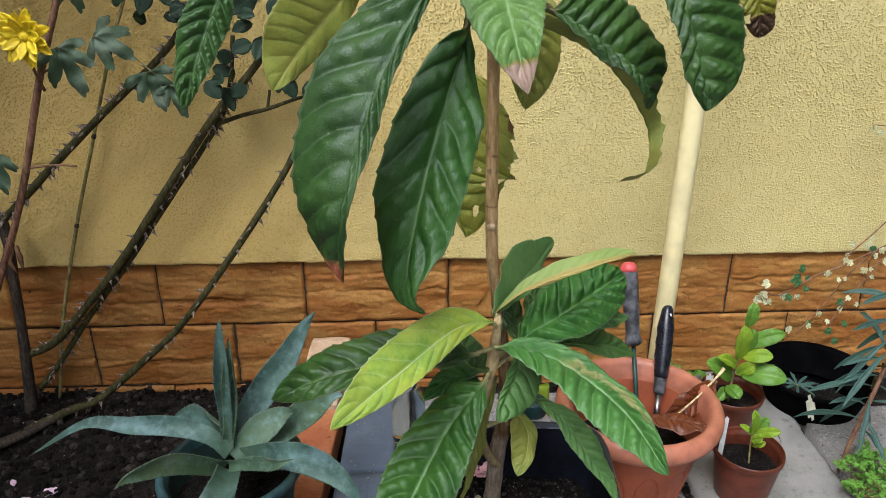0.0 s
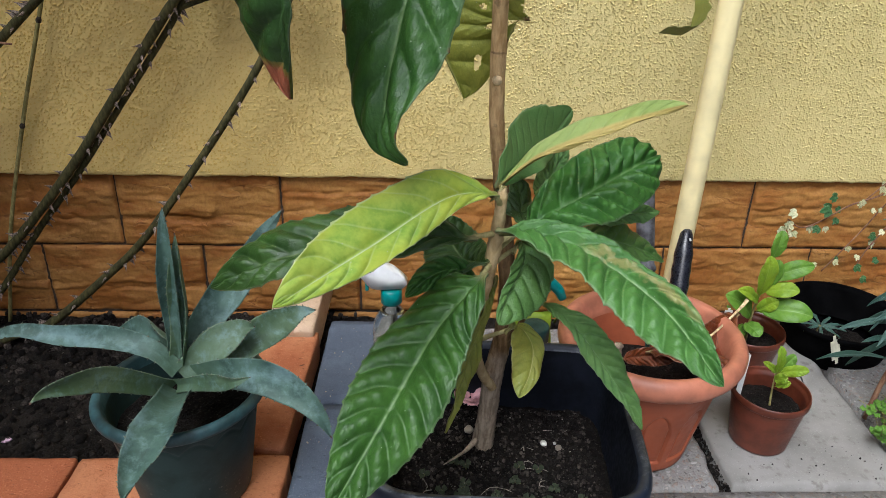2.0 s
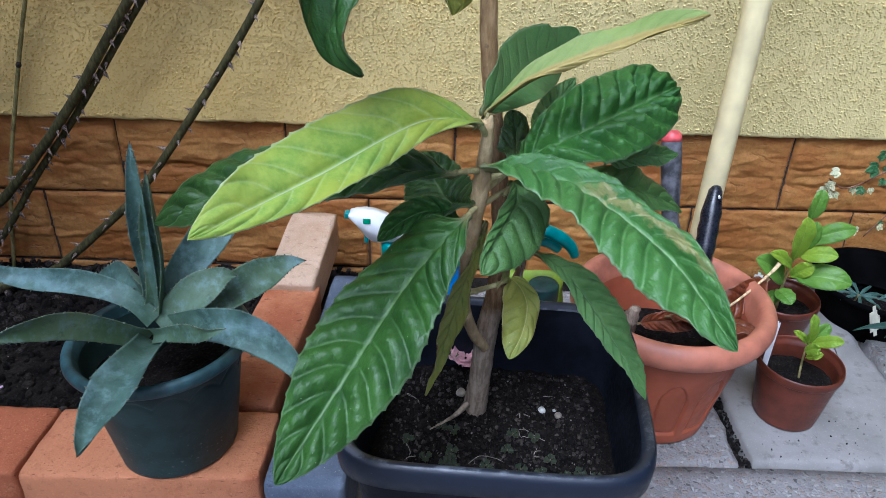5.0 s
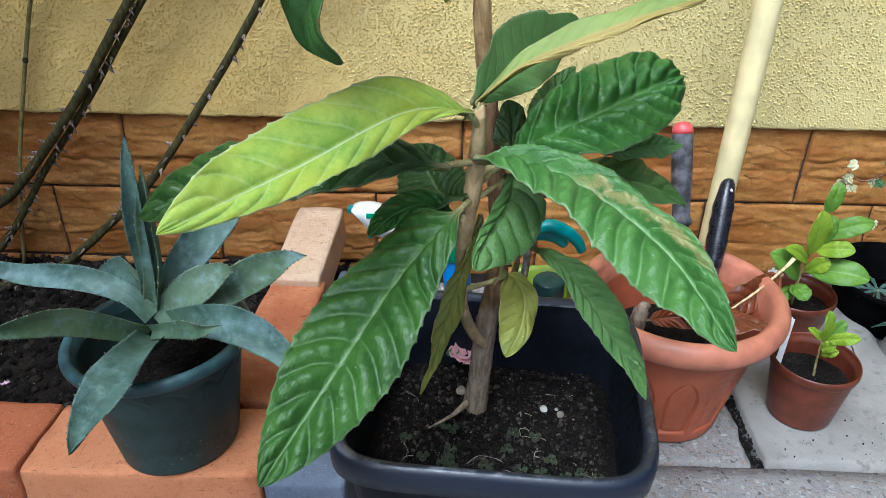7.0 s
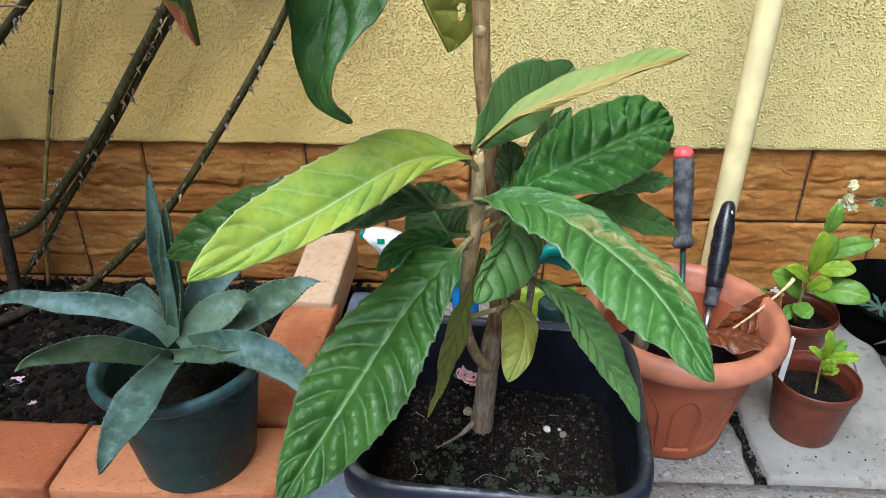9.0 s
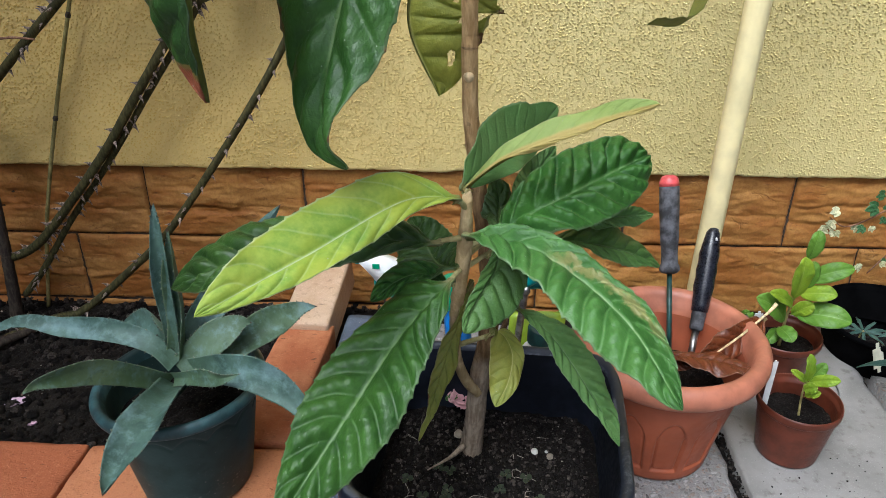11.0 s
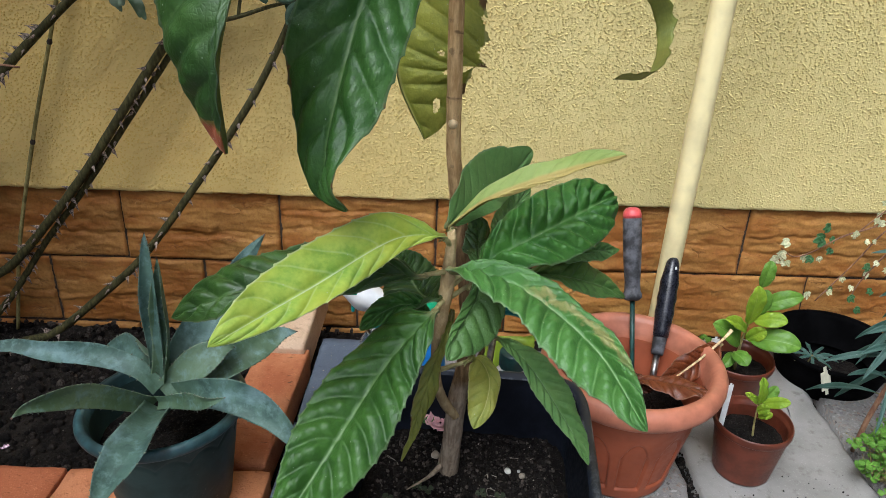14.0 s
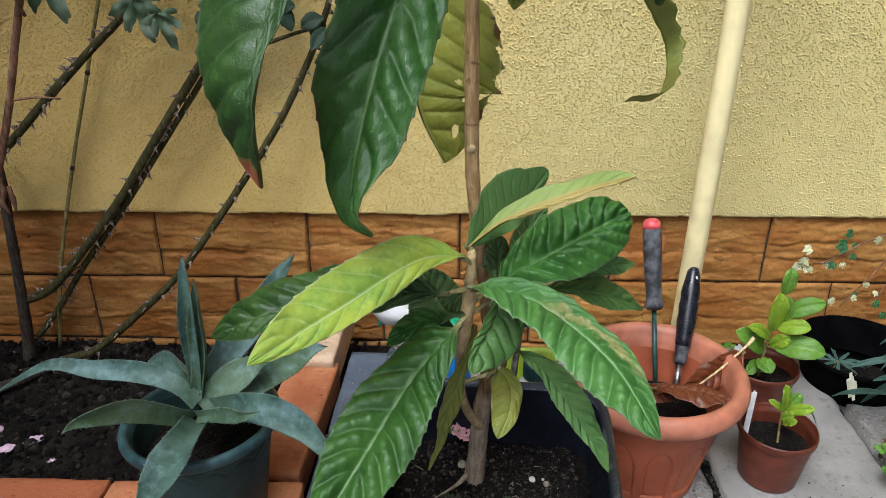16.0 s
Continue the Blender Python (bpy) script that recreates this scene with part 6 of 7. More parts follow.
debris = [((0.352, -0.470, 0.084), (0.40, -0.48, 0.098), (0.450, -0.49, 0.100), 0.034, (0.05, 0.45, 0.9), "curled brown dead leaf lying in the pot"),
          ((0.392, -0.478, 0.108), (0.462, -0.520, 0.130), (0.527, -0.552, 0.128), 0.060, (-0.40, -0.80, 0.1), "glossy brown dead leaf resting over the rim of the pot"),
          ((0.577, -0.415, 0.145), (0.515, -0.455, 0.128), (0.440, -0.500, 0.112), 0.050, (0.35, -0.45, -0.8), "folded brown dead leaf with a pale stalk")]
for k, (b, m, e, w_, sd_, lab) in enumerate(debris):
    ob = leaf("dead_leaf", None, b, m, e, w_, sd_, M_DEAD, "", M_DEAD, seed=40 + k, keel=0.3, cup=0.5 if k == 1 else 0.1, wave=0.005, relief=0.0016, veins=11, blunt=0.6)
    tagged(ob, lab, "leaf", "dead leaves")
ob = tube("twig", [(0.592, -0.404, 0.168), (0.575, -0.415, 0.155), (0.52, -0.462, 0.141), (0.455, -0.512, 0.128)], [0.0040, 0.0024, 0.0020, 0.0014], M_CUT, None, "", 24, 8, 0.05)
tagged(ob, "pale dry leaf stalk across the pot rim", "twig")
ob = tube("root_stub", [(0.345, -0.44, 0.04), (0.345, -0.45, 0.08), (0.350, -0.455, 0.105)], [0.014, 0.013, 0.008], M_BARK, None, "", 14, 10, 0.12)
tagged(ob, "short brown woody stump in the pot", "stump")


# ---- seedlings, tags ----
def seedling(name, at, stems, leaves, label):
    pl = thing(name, at, label, "plant")
    for pts, r in stems:
        tube("stem", pts, [r, r * 0.85, r * 0.6], M_STAKE, pl, "", 18, 8)
    for k, (b, e, wd, mt) in enumerate(leaves):
        d = Vector(e) - Vector(b)
        m = (Vector(b) + Vector(e)) / 2 + Vector((0, -0.1, 0.12)) * d.length
        leaf("leaf", pl, b, m, e, wd, d.cross(Vector((0.05, -0.75, 0.65))), LEAF[mt], "", None, (0.05, -0.75, 0.65), 0.18, 0.1, 0.0007, 0.02, k + 60, 0.5, 40, 5, 0.0015, blunt=0.7, veins=9)
    return pl


seedling("citrus_seedling", (0.639, -0.486, 0.007), [([(0.640, -0.486, -0.008), (0.636, -0.486, 0.028), (0.634, -0.486, 0.070)], 0.0022)],
         [((0.636, -0.486, 0.061), (0.626, -0.491, 0.127), 0.019, "seedling"), ((0.637, -0.486, 0.064), (0.676, -0.514, 0.090), 0.021, "seedling"), ((0.637, -0.486, 0.066), (0.658, -0.489, 0.107), 0.024, "seedling_dark"),
          ((0.634, -0.486, 0.064), (0.602, -0.491, 0.093), 0.013, "seedling"), ((0.638, -0.488, 0.036), (0.656, -0.504, 0.057), 0.014, "seedling"), ((0.634, -0.486, 0.048), (0.648, -0.504, 0.068), 0.020, "seedling")],
         "small citrus seedling with lime-green leaves")
seedling("young_plant", (0.688, -0.27, 0.0), [([(0.682, -0.27, -0.012), (0.680, -0.273, 0.055), (0.686, -0.275, 0.135)], 0.0034), ([(0.686, -0.275, 0.13), (0.691, -0.276, 0.165), (0.690, -0.278, 0.192)], 0.002), ([(0.681, -0.272, 0.03), (0.672, -0.278, 0.036), (0.664, -0.284, 0.041)], 0.0017)],
         [((0.690, -0.278, 0.186), (0.698, -0.274, 0.249), 0.030, "seedling_dark"), ((0.683, -0.277, 0.098), (0.677, -0.290, 0.201), 0.040, "seedling"), ((0.688, -0.275, 0.110), (0.700, -0.285, 0.190), 0.036, "seedling_dark"),
          ((0.692, -0.272, 0.138), (0.772, -0.292, 0.180), 0.036, "seedling_dark"), ((0.688, -0.277, 0.112), (0.744, -0.312, 0.133), 0.034, "seedling"), ((0.687, -0.278, 0.070), (0.774, -0.332, 0.086), 0.050, "seedling_dark"),
          ((0.681, -0.273, 0.048), (0.600, -0.302, 0.119), 0.044, "seedling_dark"), ((0.685, -0.278, 0.084), (0.618, -0.312, 0.137), 0.026, "seedling"), ((0.664, -0.284, 0.042), (0.680, -0.325, 0.034), 0.036, "seedling_dark"), ((0.668, -0.280, 0.034), (0.640, -0.302, 0.014), 0.026, "seedling_dark"), ((0.684, -0.278, 0.066), (0.712, -0.302, 0.106), 0.030, "seedling")],
         "leafy young plant with bright green oval leaves")
# steel-coloured arc stands in for the rim of a clear plastic pot
hoop = tube("wire_hoop", [(0.688, -0.372, -0.083), (0.690, -0.385, -0.02), (0.700, -0.396, 0.022), (0.726, -0.398, 0.008), (0.747, -0.402, -0.020), (0.748, -0.415, -0.045), (0.736, -0.425, -0.0838)], [0.0014, 0.0014, 0.0014, 0.0014, 0.0014], M_STEEL, None, "", 40, 8)
tagged(hoop, "thin bent arc for the rim of a clear plastic pot", "wire")


def plant_tag(at, tall, wide, mat, lean, label, turn=0.0):
    bm = bmesh.new()
    box(bm, -wide / 2, wide / 2, -0.0006, 0.0006, 0, tall, 0)
    ends = [e for e in bm.edges if abs(e.verts[0].co.x - e.verts[1].co.x) < 1e-6 and abs(e.verts[0].co.z - e.verts[1].co.z) < 1e-6]
    bmesh.ops.bevel(bm, geom=ends, offset=wide * 0.35, segments=4, affect='EDGES')
    ob = part("plant_label", bm, mat, None, smooth=False)
    ob.matrix_world = pose(*at, lean, -2, turn)
    tagged(ob, label, "plant label", "plant labels")


plant_tag((0.588, -0.462, -0.02), 0.116, 0.011, M_TAG, 3, "blank translucent white plastic plant label", 6)
plant_tag((0.606, -0.318, 0.0), 0.105, 0.015, M_TAG, 6, "blank translucent white plastic plant label", -8)
plant_tag((0.878, -0.30, -0.05), 0.062, 0.030, M_PAPER, -20, "cream card plant label leaning in the tub", 30)


# ---- right side plants ----
spurge = thing("spurge_plant", (0.873, -0.42, GROUND), "spurge with blue-green strap leaves and red stem", "plant")
tube("stem", [(0.890, -0.415, GROUND - 0.01), (0.896, -0.415, -0.02), (0.908, -0.415, 0.05), (0.925, -0.41, 0.13), (0.945, -0.40, 0.22), (0.96, -0.39, 0.33)], [0.0055, 0.005, 0.0048, 0.0045, 0.004, 0.003], M_STALK, spurge, "reddish stem", 30, 10)
rs = random.Random(4)
for k in range(40):
    f = 0.12 + 0.88 * (k / 39) ** 0.8
    b = Vector((0.896 + 0.064 * f, -0.415 + 0.025 * f, -0.02 + 0.345 * f))
    a = k * 2.4 + rs.uniform(-0.3, 0.3)
    d = Vector((0.75 * math.cos(a), 0.6 * math.sin(a), rs.uniform(-0.75, 0.75)))
    leaflet("leaf", spurge, b, d, rs.uniform(0.085, 0.14), rs.uniform(0.010, 0.014), LEAF["spurge"], up=(0, -0.7, 0.7), droop=0.3, seed=k, peak=0.6, keel=0.35)
star = thing("spurge_seedling", (0.877, -0.21, -0.04), "small spurge seedling with narrow grey-green leaves", "plant")
tube("stem", [(0.877, -0.20, -0.06), (0.876, -0.205, -0.03), (0.877, -0.21, -0.012)], [0.002, 0.002, 0.0015], M_STAKE, star, "", 8, 6)
for k in range(9):
    a = k * 0.72
    leaflet("leaf", star, (0.877, -0.21, -0.014), (math.cos(a), math.sin(a) * 0.9, 0.18), 0.055, 0.0075, LEAF["spurge"], droop=0.15, seed=k)

ivy = thing("ivy_plant", (1.05, -0.10, 0.1), "trailing ivy with cream variegated leaves", "plant")
vines = [[(1.30, -0.10, 0.40), (1.12, -0.11, 0.335), (1.015, -0.12, 0.262), (0.96, -0.12, 0.17), (0.90, -0.12, 0.075)], [(1.30, -0.11, 0.36), (1.10, -0.12, 0.30), (1.03, -0.13, 0.22), (0.985, -0.13, 0.14), (0.97, -0.13, 0.09)],
         [(1.08, -0.11, 0.31), (0.98, -0.12, 0.262), (0.92, -0.12, 0.238), (0.87, -0.11, 0.195), (0.83, -0.11, 0.18), (0.79, -0.12, 0.205)], [(1.25, -0.1, 0.45), (1.1, -0.11, 0.40), (1.02, -0.12, 0.33), (0.95, -0.12, 0.25)]]
for v in vines:
    tube("vine", v, [0.0022, 0.002, 0.0018, 0.0015], M_STALK, ivy, "thin reddish vine", 30, 6)


def ivy_leaf(b, size, mat, seed):
    rng = random.Random(seed)
    face = Vector((rng.uniform(-0.4, 0.4), -0.9, rng.uniform(0.0, 0.6)))
    d = Vector((rng.uniform(-0.8, 0.8), -0.1, rng.uniform(-1.0, 0.2)))
    for k in (-1, 0, 1):
        sd = d.normalized().cross(face.normalized())
        q = d.normalized() + sd * 0.75 * k
        leaflet("leaf", ivy, b, q, size * (1 if k == 0 else 0.78), size * 0.55, mat, up=tuple(face), droop=0.1, seed=seed + k + 1, peak=0.42)


ri = random.Random(12)
for v in vines:
    pts = spline(v, 40)
    for k in range(3, 40, 3):
        if pts[k][0] > 1.12:
            continue
        o = Vector(pts[k]) + Vector((ri.uniform(-0.025, 0.025), ri.uniform(-0.03, 0.01), ri.uniform(-0.025, 0.025)))
        ivy_leaf(o, ri.uniform(0.011, 0.019), LEAF["ivy"] if ri.random() < 0.75 else LEAF["ivy_green"], k * 7 + int(pts[k][0] * 100))
ivy_leaf(Vector((0.878, -0.125, 0.232)), 0.03, LEAF["ivy_green"], 501)
ivy_leaf(Vector((0.882, -0.125, 0.262)), 0.022, LEAF["ivy_green"], 502)
for k, (x, z) in enumerate(((0.785, 0.20), (0.80, 0.225), (0.77, 0.185))):
    ivy_leaf(Vector((x, -0.13, z)), 0.022, LEAF["ivy"], 520 + k)

tube("vine", [(1.30, -0.07, 0.62), (1.18, -0.06, 0.60), (1.08, -0.06, 0.585), (1.01, -0.06, 0.59)], [0.002, 0.0018, 0.0012], M_STALK, ivy, "", 24, 6)
for k in range(12):
    ivy_leaf(Vector((1.01 + 0.016 * k, -0.065, 0.588 + ri.uniform(-0.018, 0.018))), ri.uniform(0.014, 0.024), LEAF["ivy"], 600 + 5 * k)

clover = thing("wood_sorrel", (0.88, -0.50, GROUND), "lime-green wood sorrel growing in the paving joint", "weed")
rc = random.Random(31)
for k in range(70):
    x, y = 0.885 + rc.gauss(0.03, 0.035), -0.50 + rc.gauss(0, 0.05)
    z = GROUND + rc.uniform(0.015, 0.075)
    for q in range(3):
        a = q * 2.09 + k
        leaflet("leaflet", clover, (x, y, z), (math.cos(a), math.sin(a), 0.15), 0.014, 0.013, LEAF["clover"], droop=0.15, seed=k + q, peak=0.62)
joined("stems", [tube_points([(0.885, -0.50, GROUND), (0.89 + rc.gauss(0.02, 0.02), -0.50 + rc.gauss(0, 0.03), GROUND + 0.03), (0.885 + rc.gauss(0.03, 0.035), -0.5 + rc.gauss(0, 0.05), GROUND + rc.uniform(0.03, 0.07))], [0.0008, 0.0007, 0.0006], 8, 4) for _ in range(40)], M_STAKE, clover)

weed = thing("low_weed", (0.60, -0.06, GROUND), "low dark green weed at the foot of the wall", "weed")
for k in range(60):
    x, y = rc.choice((0.42, 0.60, 0.66, 0.74)) + rc.gauss(0, 0.05), -0.10 + rc.gauss(0, 0.035)
    leaflet("leaf", weed, (x, y, GROUND - 0.015 + rc.uniform(0.0, 0.05)), (rc.uniform(-1, 1), rc.uniform(-1, 0.3), rc.uniform(0.1, 0.8)), rc.uniform(0.025, 0.045), rc.uniform(0.014, 0.024), LEAF["seedling_dark"], seed=k)


# ---- bottles and packets behind the planter ----
spray = thing("spray_bottle", (-0.075, -0.43, 0.031), "clear spray bottle with white trigger head and teal collar", "spray bottle")
sp = (-0.058, -0.43)
lathe("bottle", [(0.001, 0.032), (0.031, 0.033), (0.034, 0.040), (0.034, 0.125), (0.030, 0.145), (0.018, 0.165), (0.0135, 0.175), (0.0135, 0.186)], (*sp, 0), M_CLEAR, spray, "clear ribbed plastic bottle", 40)
lathe("collar", [(0.0165, 0.178), (0.0185, 0.180), (0.0185, 0.203), (0.015, 0.206), (0.001, 0.2065)], (*sp, 0), M_TEAL, spray, "teal screw collar", 32)
bm = bmesh.new()
outline = [(-0.069, 0.245), (-0.068, 0.249), (-0.058, 0.2515), (-0.044, 0.2535), (-0.030, 0.252), (-0.012, 0.246), (0.003, 0.237), (0.019, 0.224), (0.028, 0.212), (0.020, 0.203), (-0.022, 0.2005), (-0.033, 0.203), (-0.042, 0.211), (-0.051, 0.227)]
front = [bm.verts.new((x, -0.0125, z)) for x, z in outline]
rear = [bm.verts.new((x, 0.0125, z)) for x, z in outline]
bm.faces.new(front), bm.faces.new(rear[::-1])
for k in range(len(outline)):
    q = (k + 1) % len(outline)
    bm.faces.new((front[q], front[k], rear[k], rear[q]))
bmesh.ops.bevel(bm, geom=bm.edges[:], offset=0.0012, segments=2, affect='EDGES')
bmesh.ops.transform(bm, matrix=Matrix.Translation((*sp, 0.008)), verts=bm.verts)
part("trigger_head", bm, M_WHITE, spray, "white trigger head")
bm = bmesh.new()
box(bm, sp[0] - 0.0755, sp[0] - 0.0675, sp[1] - 0.007, sp[1] + 0.007, 0.247, 0.2575, 0.002)
part("nozzle", bm, M_TEAL, spray, "teal nozzle")
bm = bmesh.new()
box(bm, sp[0] - 0.045, sp[0] - 0.039, sp[1] - 0.006, sp[1] + 0.006, 0.203, 0.236, 0.002)
part("trigger", bm, M_TEAL, spray, "teal trigger lever")
bm = bmesh.new()
box(bm, sp[0] - 0.045, sp[0] - 0.033, sp[1] - 0.0142, sp[1] - 0.0124, 0.243, 0.252, 0.0005)
part("sticker", bm, M_GREENCAP, spray, "small green mark")

tubeb = thing("blue_bottle", (0.047, -0.50, GROUND), "blue bottle with green and white cap behind the planter", "bottle")
rod([(0, 0.001), (0.01, 0.021), (0.78, 0.021), (0.85, 0.017), (0.90, 0.016)], (0.070, -0.50, GROUND + 0.001), (0.034, -0.50, 0.262), "bottle", M_BLUE, tubeb, "blue plastic bottle", 28)
rod([(0.86, 0.021), (0.87, 0.0225), (0.98, 0.021), (1.0, 0.016)], (0.070, -0.50, GROUND), (0.034, -0.50, 0.262), "cap", M_GREENCAP, tubeb, "green plastic cap", 28)
rod([(0.0, 0.009), (0.2, 0.011), (0.8, 0.011), (1, 0.008)], (0.022, -0.515, 0.125), (0.060, -0.515, 0.145), "tip", M_WHITE, tubeb, "white plastic tip", 20)
tubec = thing("white_tube", (0.03, -0.55, GROUND), "white plastic tube behind the planter", "bottle")
rod([(0, 0.002), (0.02, 0.016), (0.97, 0.015), (1.0, 0.011)], (0.045, -0.55, GROUND + 0.001), (0.016, -0.55, 0.135), "tube", M_WHITE, tubec, "", 24)
jar = thing("white_bottle", (0.176, -0.55, GROUND), "white plastic bottle with dark green ribbed lid", "bottle")
lathe("bottle", [(0.001, GROUND + 0.001), (0.035, GROUND + 0.002), (0.037, GROUND + 0.01), (0.037, 0.145), (0.030, 0.165), (0.019, 0.176), (0.019, 0.182)], (0.178, -0.55, 0), M_WHITE, jar, "", 40)
lathe("lid", [(0.0215, 0.180), (0.0225, 0.182), (0.0225, 0.206), (0.020, 0.209), (0.001, 0.2095)], (0.178, -0.55, 0), plain("dark_green_lid", (0.012, 0.05, 0.045), 0.4, 0.2, 60), jar, "dark green ribbed screw lid", 60, lambda a, z, r: 0.0006 * np.sign(np.sin(a * 30)) * (r > 0.02))
pr = thing("garden_shears", (0.19, -0.49, 0.20), "garden shears with teal curved handle", "shears")
tube("handle", [(0.150, -0.49, 0.248), (0.175, -0.49, 0.264), (0.200, -0.49, 0.256), (0.220, -0.49, 0.240), (0.230, -0.49, 0.222)], [0.008, 0.010, 0.010, 0.009, 0.007], M_TEAL, pr, "teal plastic grip", 26, 12)
tube("handle", [(0.150, -0.475, 0.235), (0.170, -0.475, 0.240), (0.19, -0.475, 0.236), (0.206, -0.475, 0.224)], [0.007, 0.009, 0.009, 0.007], M_TEAL, pr, "teal plastic grip", 26, 12)
rod([(0, 0.006), (1, 0.006)], (0.152, -0.502, 0.240), (0.152, -0.465, 0.240), "pivot", M_STEEL, pr, "steel pivot")
tube("blade", [(0.152, -0.482, 0.240), (0.142, -0.485, 0.10), (0.14, -0.487, GROUND + 0.002)], [0.006, 0.006, 0.002], M_STEEL, pr, "", 12, 6)
bag = thing("fertiliser_bag", (0.178, -0.43, GROUND), "lime-green plastic fertiliser bag", "bag")
n = 26
g = []
for i in range(n):
    f = i / (n - 1)
    row = []
    for j in range(36):
        a = 2 * math.pi * j / 36
        w_ = 0.056 * (1 - 0.12 * f)
        d_ = 0.032 * (1 - f) ** 0.6 + 0.004
        wr = 0.004 * fbm((math.cos(a) * 2, f * 3, math.sin(a)), 2.2, 4)
        row.append((0.178 + (w_ + wr) * math.copysign(abs(math.cos(a)) ** 0.6, math.cos(a)), -0.43 + (d_ + wr) * math.sin(a), GROUND + 0.001 + 0.245 * f + 0.004 * math.sin(3 * a) * f))
    g.append(row)
grid_mesh("bag_body", g, M_LIME, bag, "", close_v=True, caps=True)


# ---- small things on the soil ----
sprout = thing("clover_sprouts", (0.05, -0.90, 0.21), "tiny dark clover seedlings in the potting soil", "weed")
rp = random.Random(5)
for k in range(46):
    x, y = rp.gauss(0.08, 0.06), rp.gauss(-0.920, 0.026)
    if not (-0.01 < x < 0.21 and -0.965 < y < -0.80):
        continue
    for q in range(3):
        a = q * 2.09 + k
        leaflet("leaflet", sprout, (x, y, potting_height(x, y) + 0.007), (math.cos(a), math.sin(a), 0.1), 0.0074, 0.0074, LEAF["sprout"], seed=k + q, peak=0.62, droop=0.0)


def petal(at, size, mat, turn, label):
    ob = leaf("petal", None, (-size / 2, 0, 0.003), (0, 0, 0.001), (size / 2, 0, 0.006), size * 0.6, (0, 1, 0), mat, "", mat, (0, 0, 1), 0.1, -0.4, 0.0, 0.0, 5, 0.55, 20, 4, 0.002)
    ob.matrix_world = pose(*at, 0, 0, turn)
    tagged(ob, label, "petal", "fallen petals")


for k, (x, y, sz, tn) in enumerate(((-0.809, -0.434, 0.042, 20), (-0.851, -0.473, 0.055, 60), (-0.742, -0.49, 0.016, 10), (-0.90, -0.40, 0.02, 130))):
    petal((x, y, soil_height(x, y) + 0.003), sz, M_PETAL_PALE, tn, "fallen pale lilac petal on the soil")
bloom = thing("fallen_rose", (0.066, -0.744, 0.218), "small pink rose bloom lying on the potting soil", "flower")
for k in range(12):
    a = k * 2.4
    r = 0.003 + 0.0006 * k
    leaflet("petal", bloom, (0.066 + r * math.cos(a) * 0.4, -0.744 + r * math.sin(a) * 0.4, 0.221), (math.cos(a), math.sin(a) - 0.3, 0.9 - 0.06 * k), 0.020, 0.021, M_PETAL, up=(-math.cos(a), -math.sin(a), 0.4), droop=0.0, under=M_PETAL, seed=k, peak=0.6)
for k in range(3):
    leaflet("leaf", bloom, (0.052, -0.742, 0.220), (-0.8 + 0.5 * k, -0.2, 0.5), 0.013, 0.010, LEAF["mid"], seed=k)


def blob(name, at, r, mat, seed, squash=0.7):
    bm = bmesh.new()
    bmesh.ops.create_icosphere(bm, subdivisions=2, radius=r)
    for v in bm.verts:
        v.co *= 1 + 0.25 * noise.noise(v.co / r * 1.3 + Vector((seed, 0, 0)))
        v.co.z *= squash
    ob = part(name, bm, mat, None)
    ob.location = at
    return ob


for k, (x, y, r, mt) in enumerate(((0.154, -0.823, 0.0045, M_PEBBLE), (0.172, -0.826, 0.0042, M_ROOT), (0.062, -0.800, 0.006, M_ROOT), (0.168, -0.820, 0.002, M_PEBBLE))):
    tagged(blob("pebble", (x, y, potting_height(x, y) + 0.003), r, mt, k), "pale pebble lying on the potting soil", "pebble", "pebbles")
rb = random.Random(77)


def crumbs(name, n, area, zf, sizes, mat, label):
    """Loose clods joined in one mesh."""
    vs, fs = [], []
    base = bmesh.new()
    bmesh.ops.create_icosphere(base, subdivisions=1, radius=1)
    bv = np.array([v.co[:] for v in base.verts])
    bf = [[v.index for v in f.verts] for f in base.faces]
    base.free()
    rng = np.random.default_rng(n)
    for k in range(n):
        x, y = rb.uniform(area[0], area[1]), rb.uniform(area[2], area[3])
        r = sizes[0] + (sizes[1] - sizes[0]) * rb.random() ** 3
        sc = rng.uniform(0.6, 1.2, 3) * r
        p = bv * (1 + 0.3 * rng.standard_normal((len(bv), 1)) * 0.6) * sc
        a = rb.uniform(0, 6.28)
        p = np.stack([p[:, 0] * math.cos(a) - p[:, 1] * math.sin(a), p[:, 0] * math.sin(a) + p[:, 1] * math.cos(a), p[:, 2]], 1) + (x, y, zf(x, y) + r * 0.25)
        fs += [[i + len(vs) * len(bv) for i in f] for f in bf]
        vs.append(p)
    me = bpy.data.meshes.new(name)
    me.from_pydata(np.concatenate(vs).tolist(), [], fs)
    me.update()
    tagged(link_mesh(name, me, mat), label, "soil crumbs", kind="stuff")


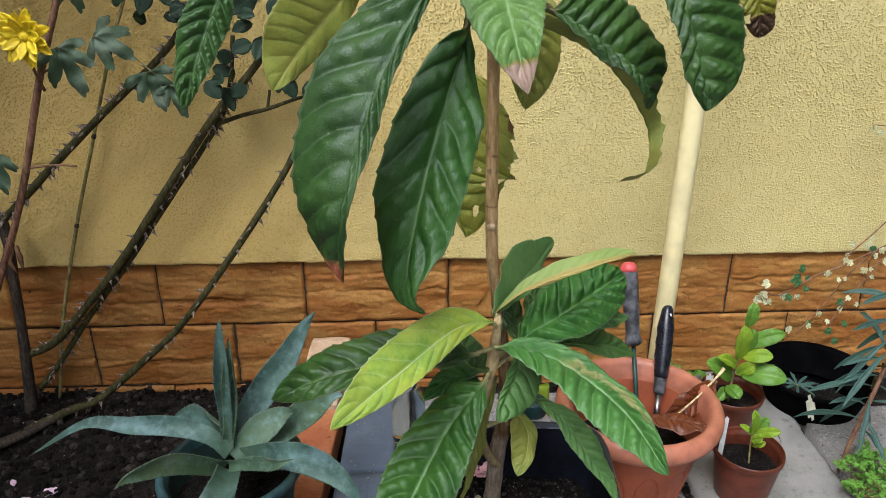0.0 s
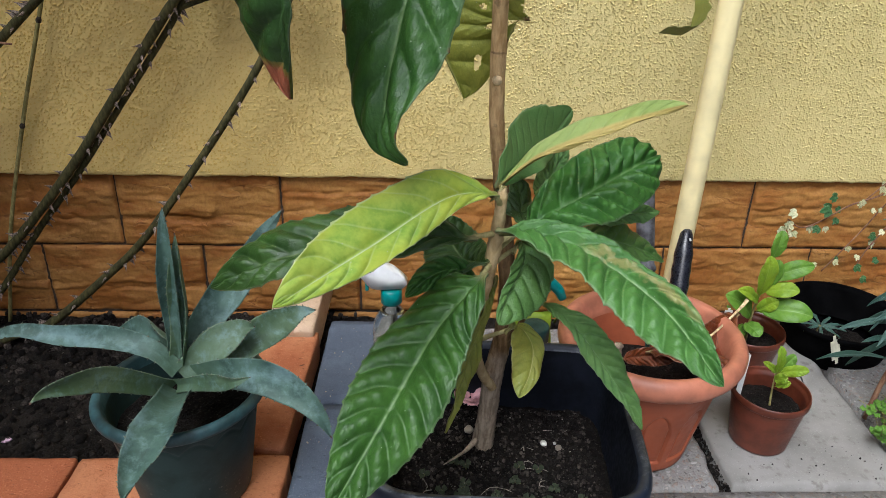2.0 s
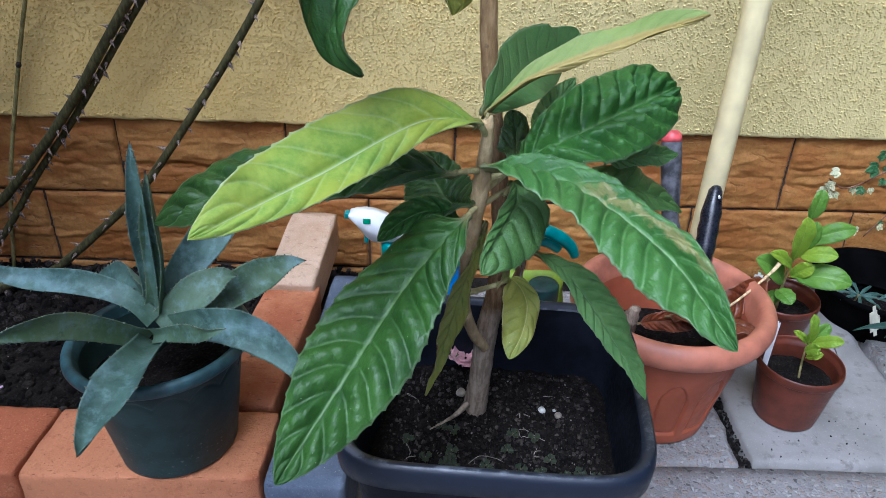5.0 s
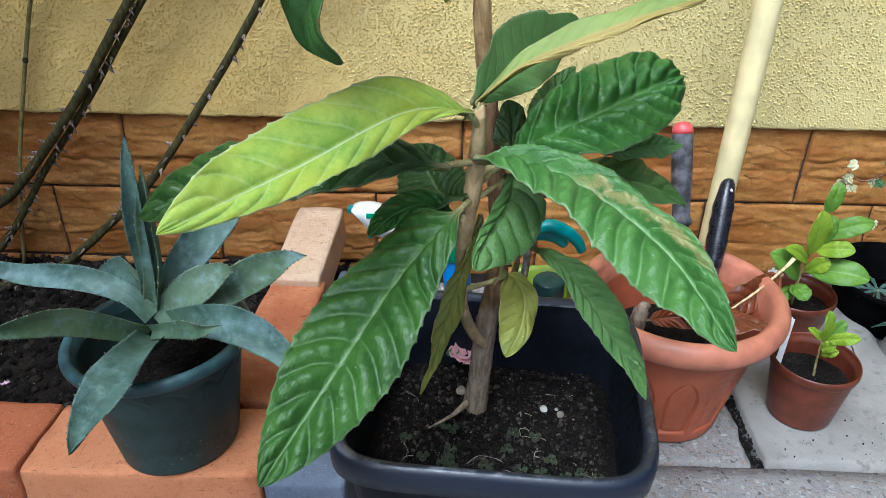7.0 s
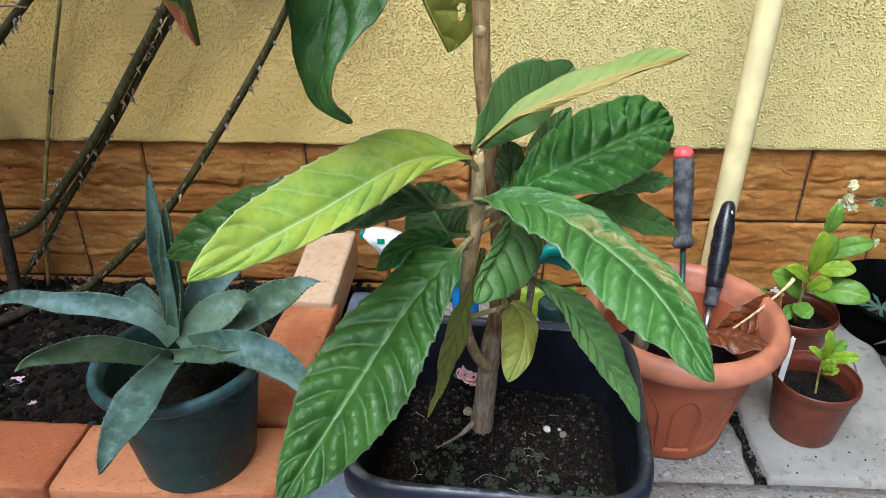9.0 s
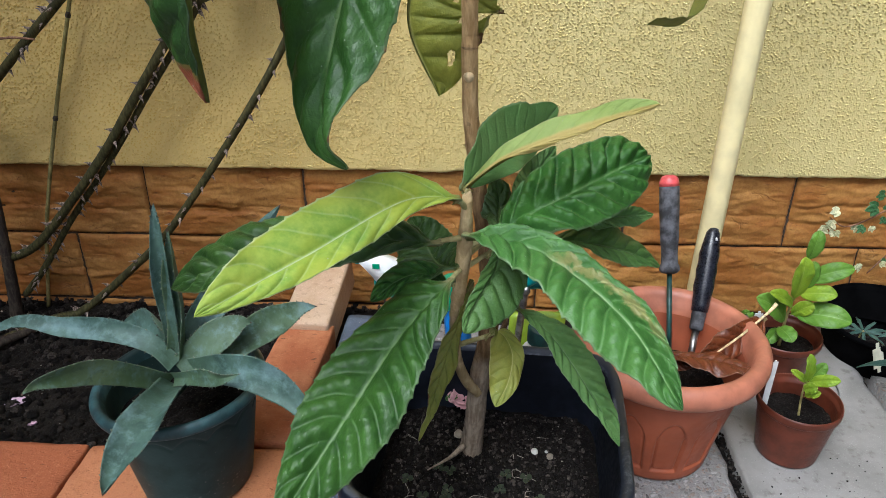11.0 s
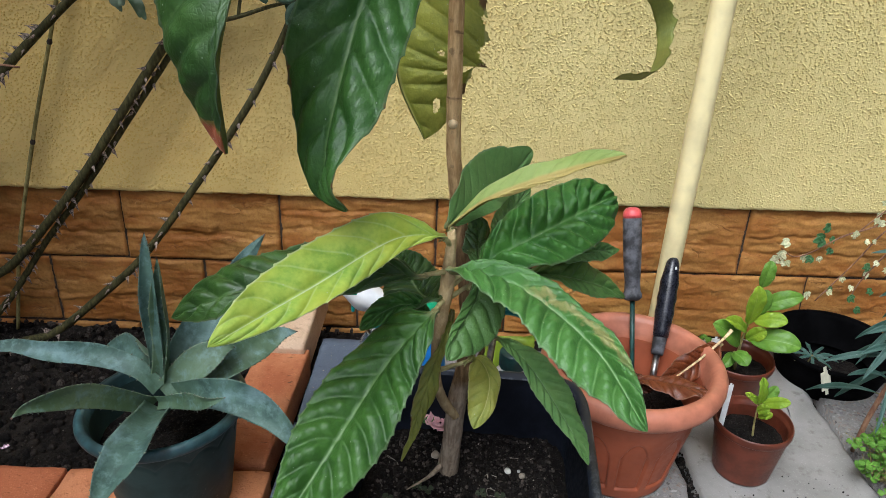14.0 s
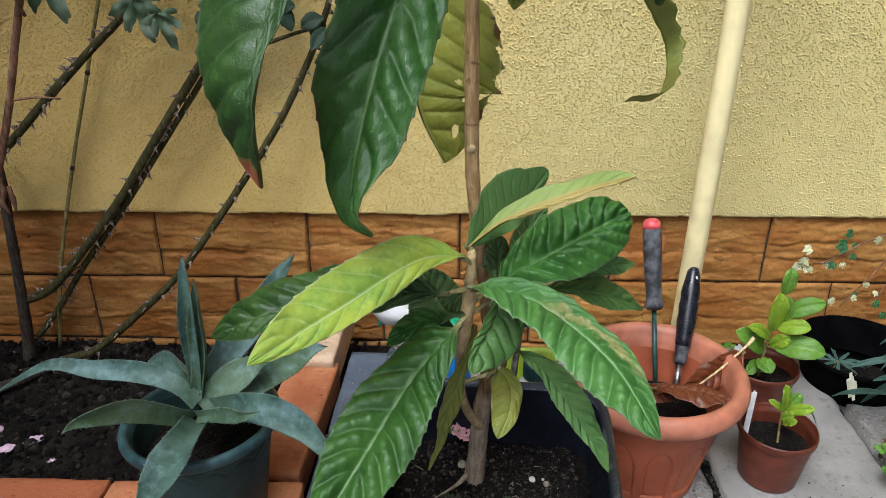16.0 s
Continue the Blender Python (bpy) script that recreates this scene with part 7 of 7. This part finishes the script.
crumbs("soil_crumbs", 6500, (-1.5, -0.1, -0.64, -0.01), soil_height, (0.0014, 0.012), M_CLOD, "loose crumbs and clods of garden soil")
crumbs("potting_crumbs", 7000, (-0.018, 0.214, -0.968, -0.750), potting_height, (0.0006, 0.0034), M_POTCLOD, "crumbly bits of potting soil")
crumbs("soil_flecks", 150, (-1.4, -0.2, -0.62, -0.05), soil_height, (0.001, 0.0035), M_ROOT, "pale chips scattered on the soil")
crumbs("potting_flecks", 130, (0.0, 0.2, -0.95, -0.76), potting_height, (0.0004, 0.0014), M_ROOT, "pale perlite chips in the potting soil")
crumbs("slab_grit", 70, (0.57, 0.84, -0.60, -0.49), lambda x, y: GROUND + 0.0045, (0.0005, 0.0020), M_CLOD, "dark soil grit spilt on the smooth slab")
crumbs("joint_soil", 420, (0.519, 0.545, -0.604, -0.36), lambda x, y: GROUND - 0.012, (0.0015, 0.006), M_CLOD, "soil crumbs filling the joint between the slabs")
crumbs("paver_grit", 90, (-0.19, -0.09, -0.76, -0.27), lambda x, y: 0.0305, (0.0005, 0.0018), M_ROOT, "pale dust and grit on the pavers")
roots = []
for k in range(13):
    x, y = rb.uniform(0.0, 0.2), rb.uniform(-0.95, -0.765)
    pts = [(x, y, potting_height(x, y) + 0.002)]
    for _ in range(4):
        pts.append((pts[-1][0] + rb.gauss(0, 0.008), pts[-1][1] + rb.gauss(0, 0.006), potting_height(x, y) + 0.001 + abs(rb.gauss(0, 0.003))))
    roots.append(tube_points(pts, [0.0004, 0.0003], 18, 4))
tagged(joined("root_fibres", roots, M_ROOT), "thin pale root fibres on the potting soil", "roots", kind="stuff")


# ---- garden skewed to the camera ----
# skew fitted to the camera: strip falls from the house, askew to its wall
CAMERA_SKEW = Matrix(((1, 0.0366, 0, 0), (0, 1.008, -0.031, 0.0133), (0, 0.0294, 1, -0.0015), (0, 0, 0, 1)))
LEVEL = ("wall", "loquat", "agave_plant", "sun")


def skew_garden():
    """Skews everything outside the house wall to line up with the camera."""
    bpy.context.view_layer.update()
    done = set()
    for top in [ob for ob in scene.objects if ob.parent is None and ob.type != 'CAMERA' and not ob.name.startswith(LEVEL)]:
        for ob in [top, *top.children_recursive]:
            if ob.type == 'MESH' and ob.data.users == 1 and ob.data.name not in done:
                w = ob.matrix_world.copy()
                ob.data.transform(w.inverted() @ CAMERA_SKEW @ w)
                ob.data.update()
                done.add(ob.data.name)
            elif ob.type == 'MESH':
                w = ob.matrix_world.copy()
                w.translation = CAMERA_SKEW @ w.translation
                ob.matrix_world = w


skew_garden()
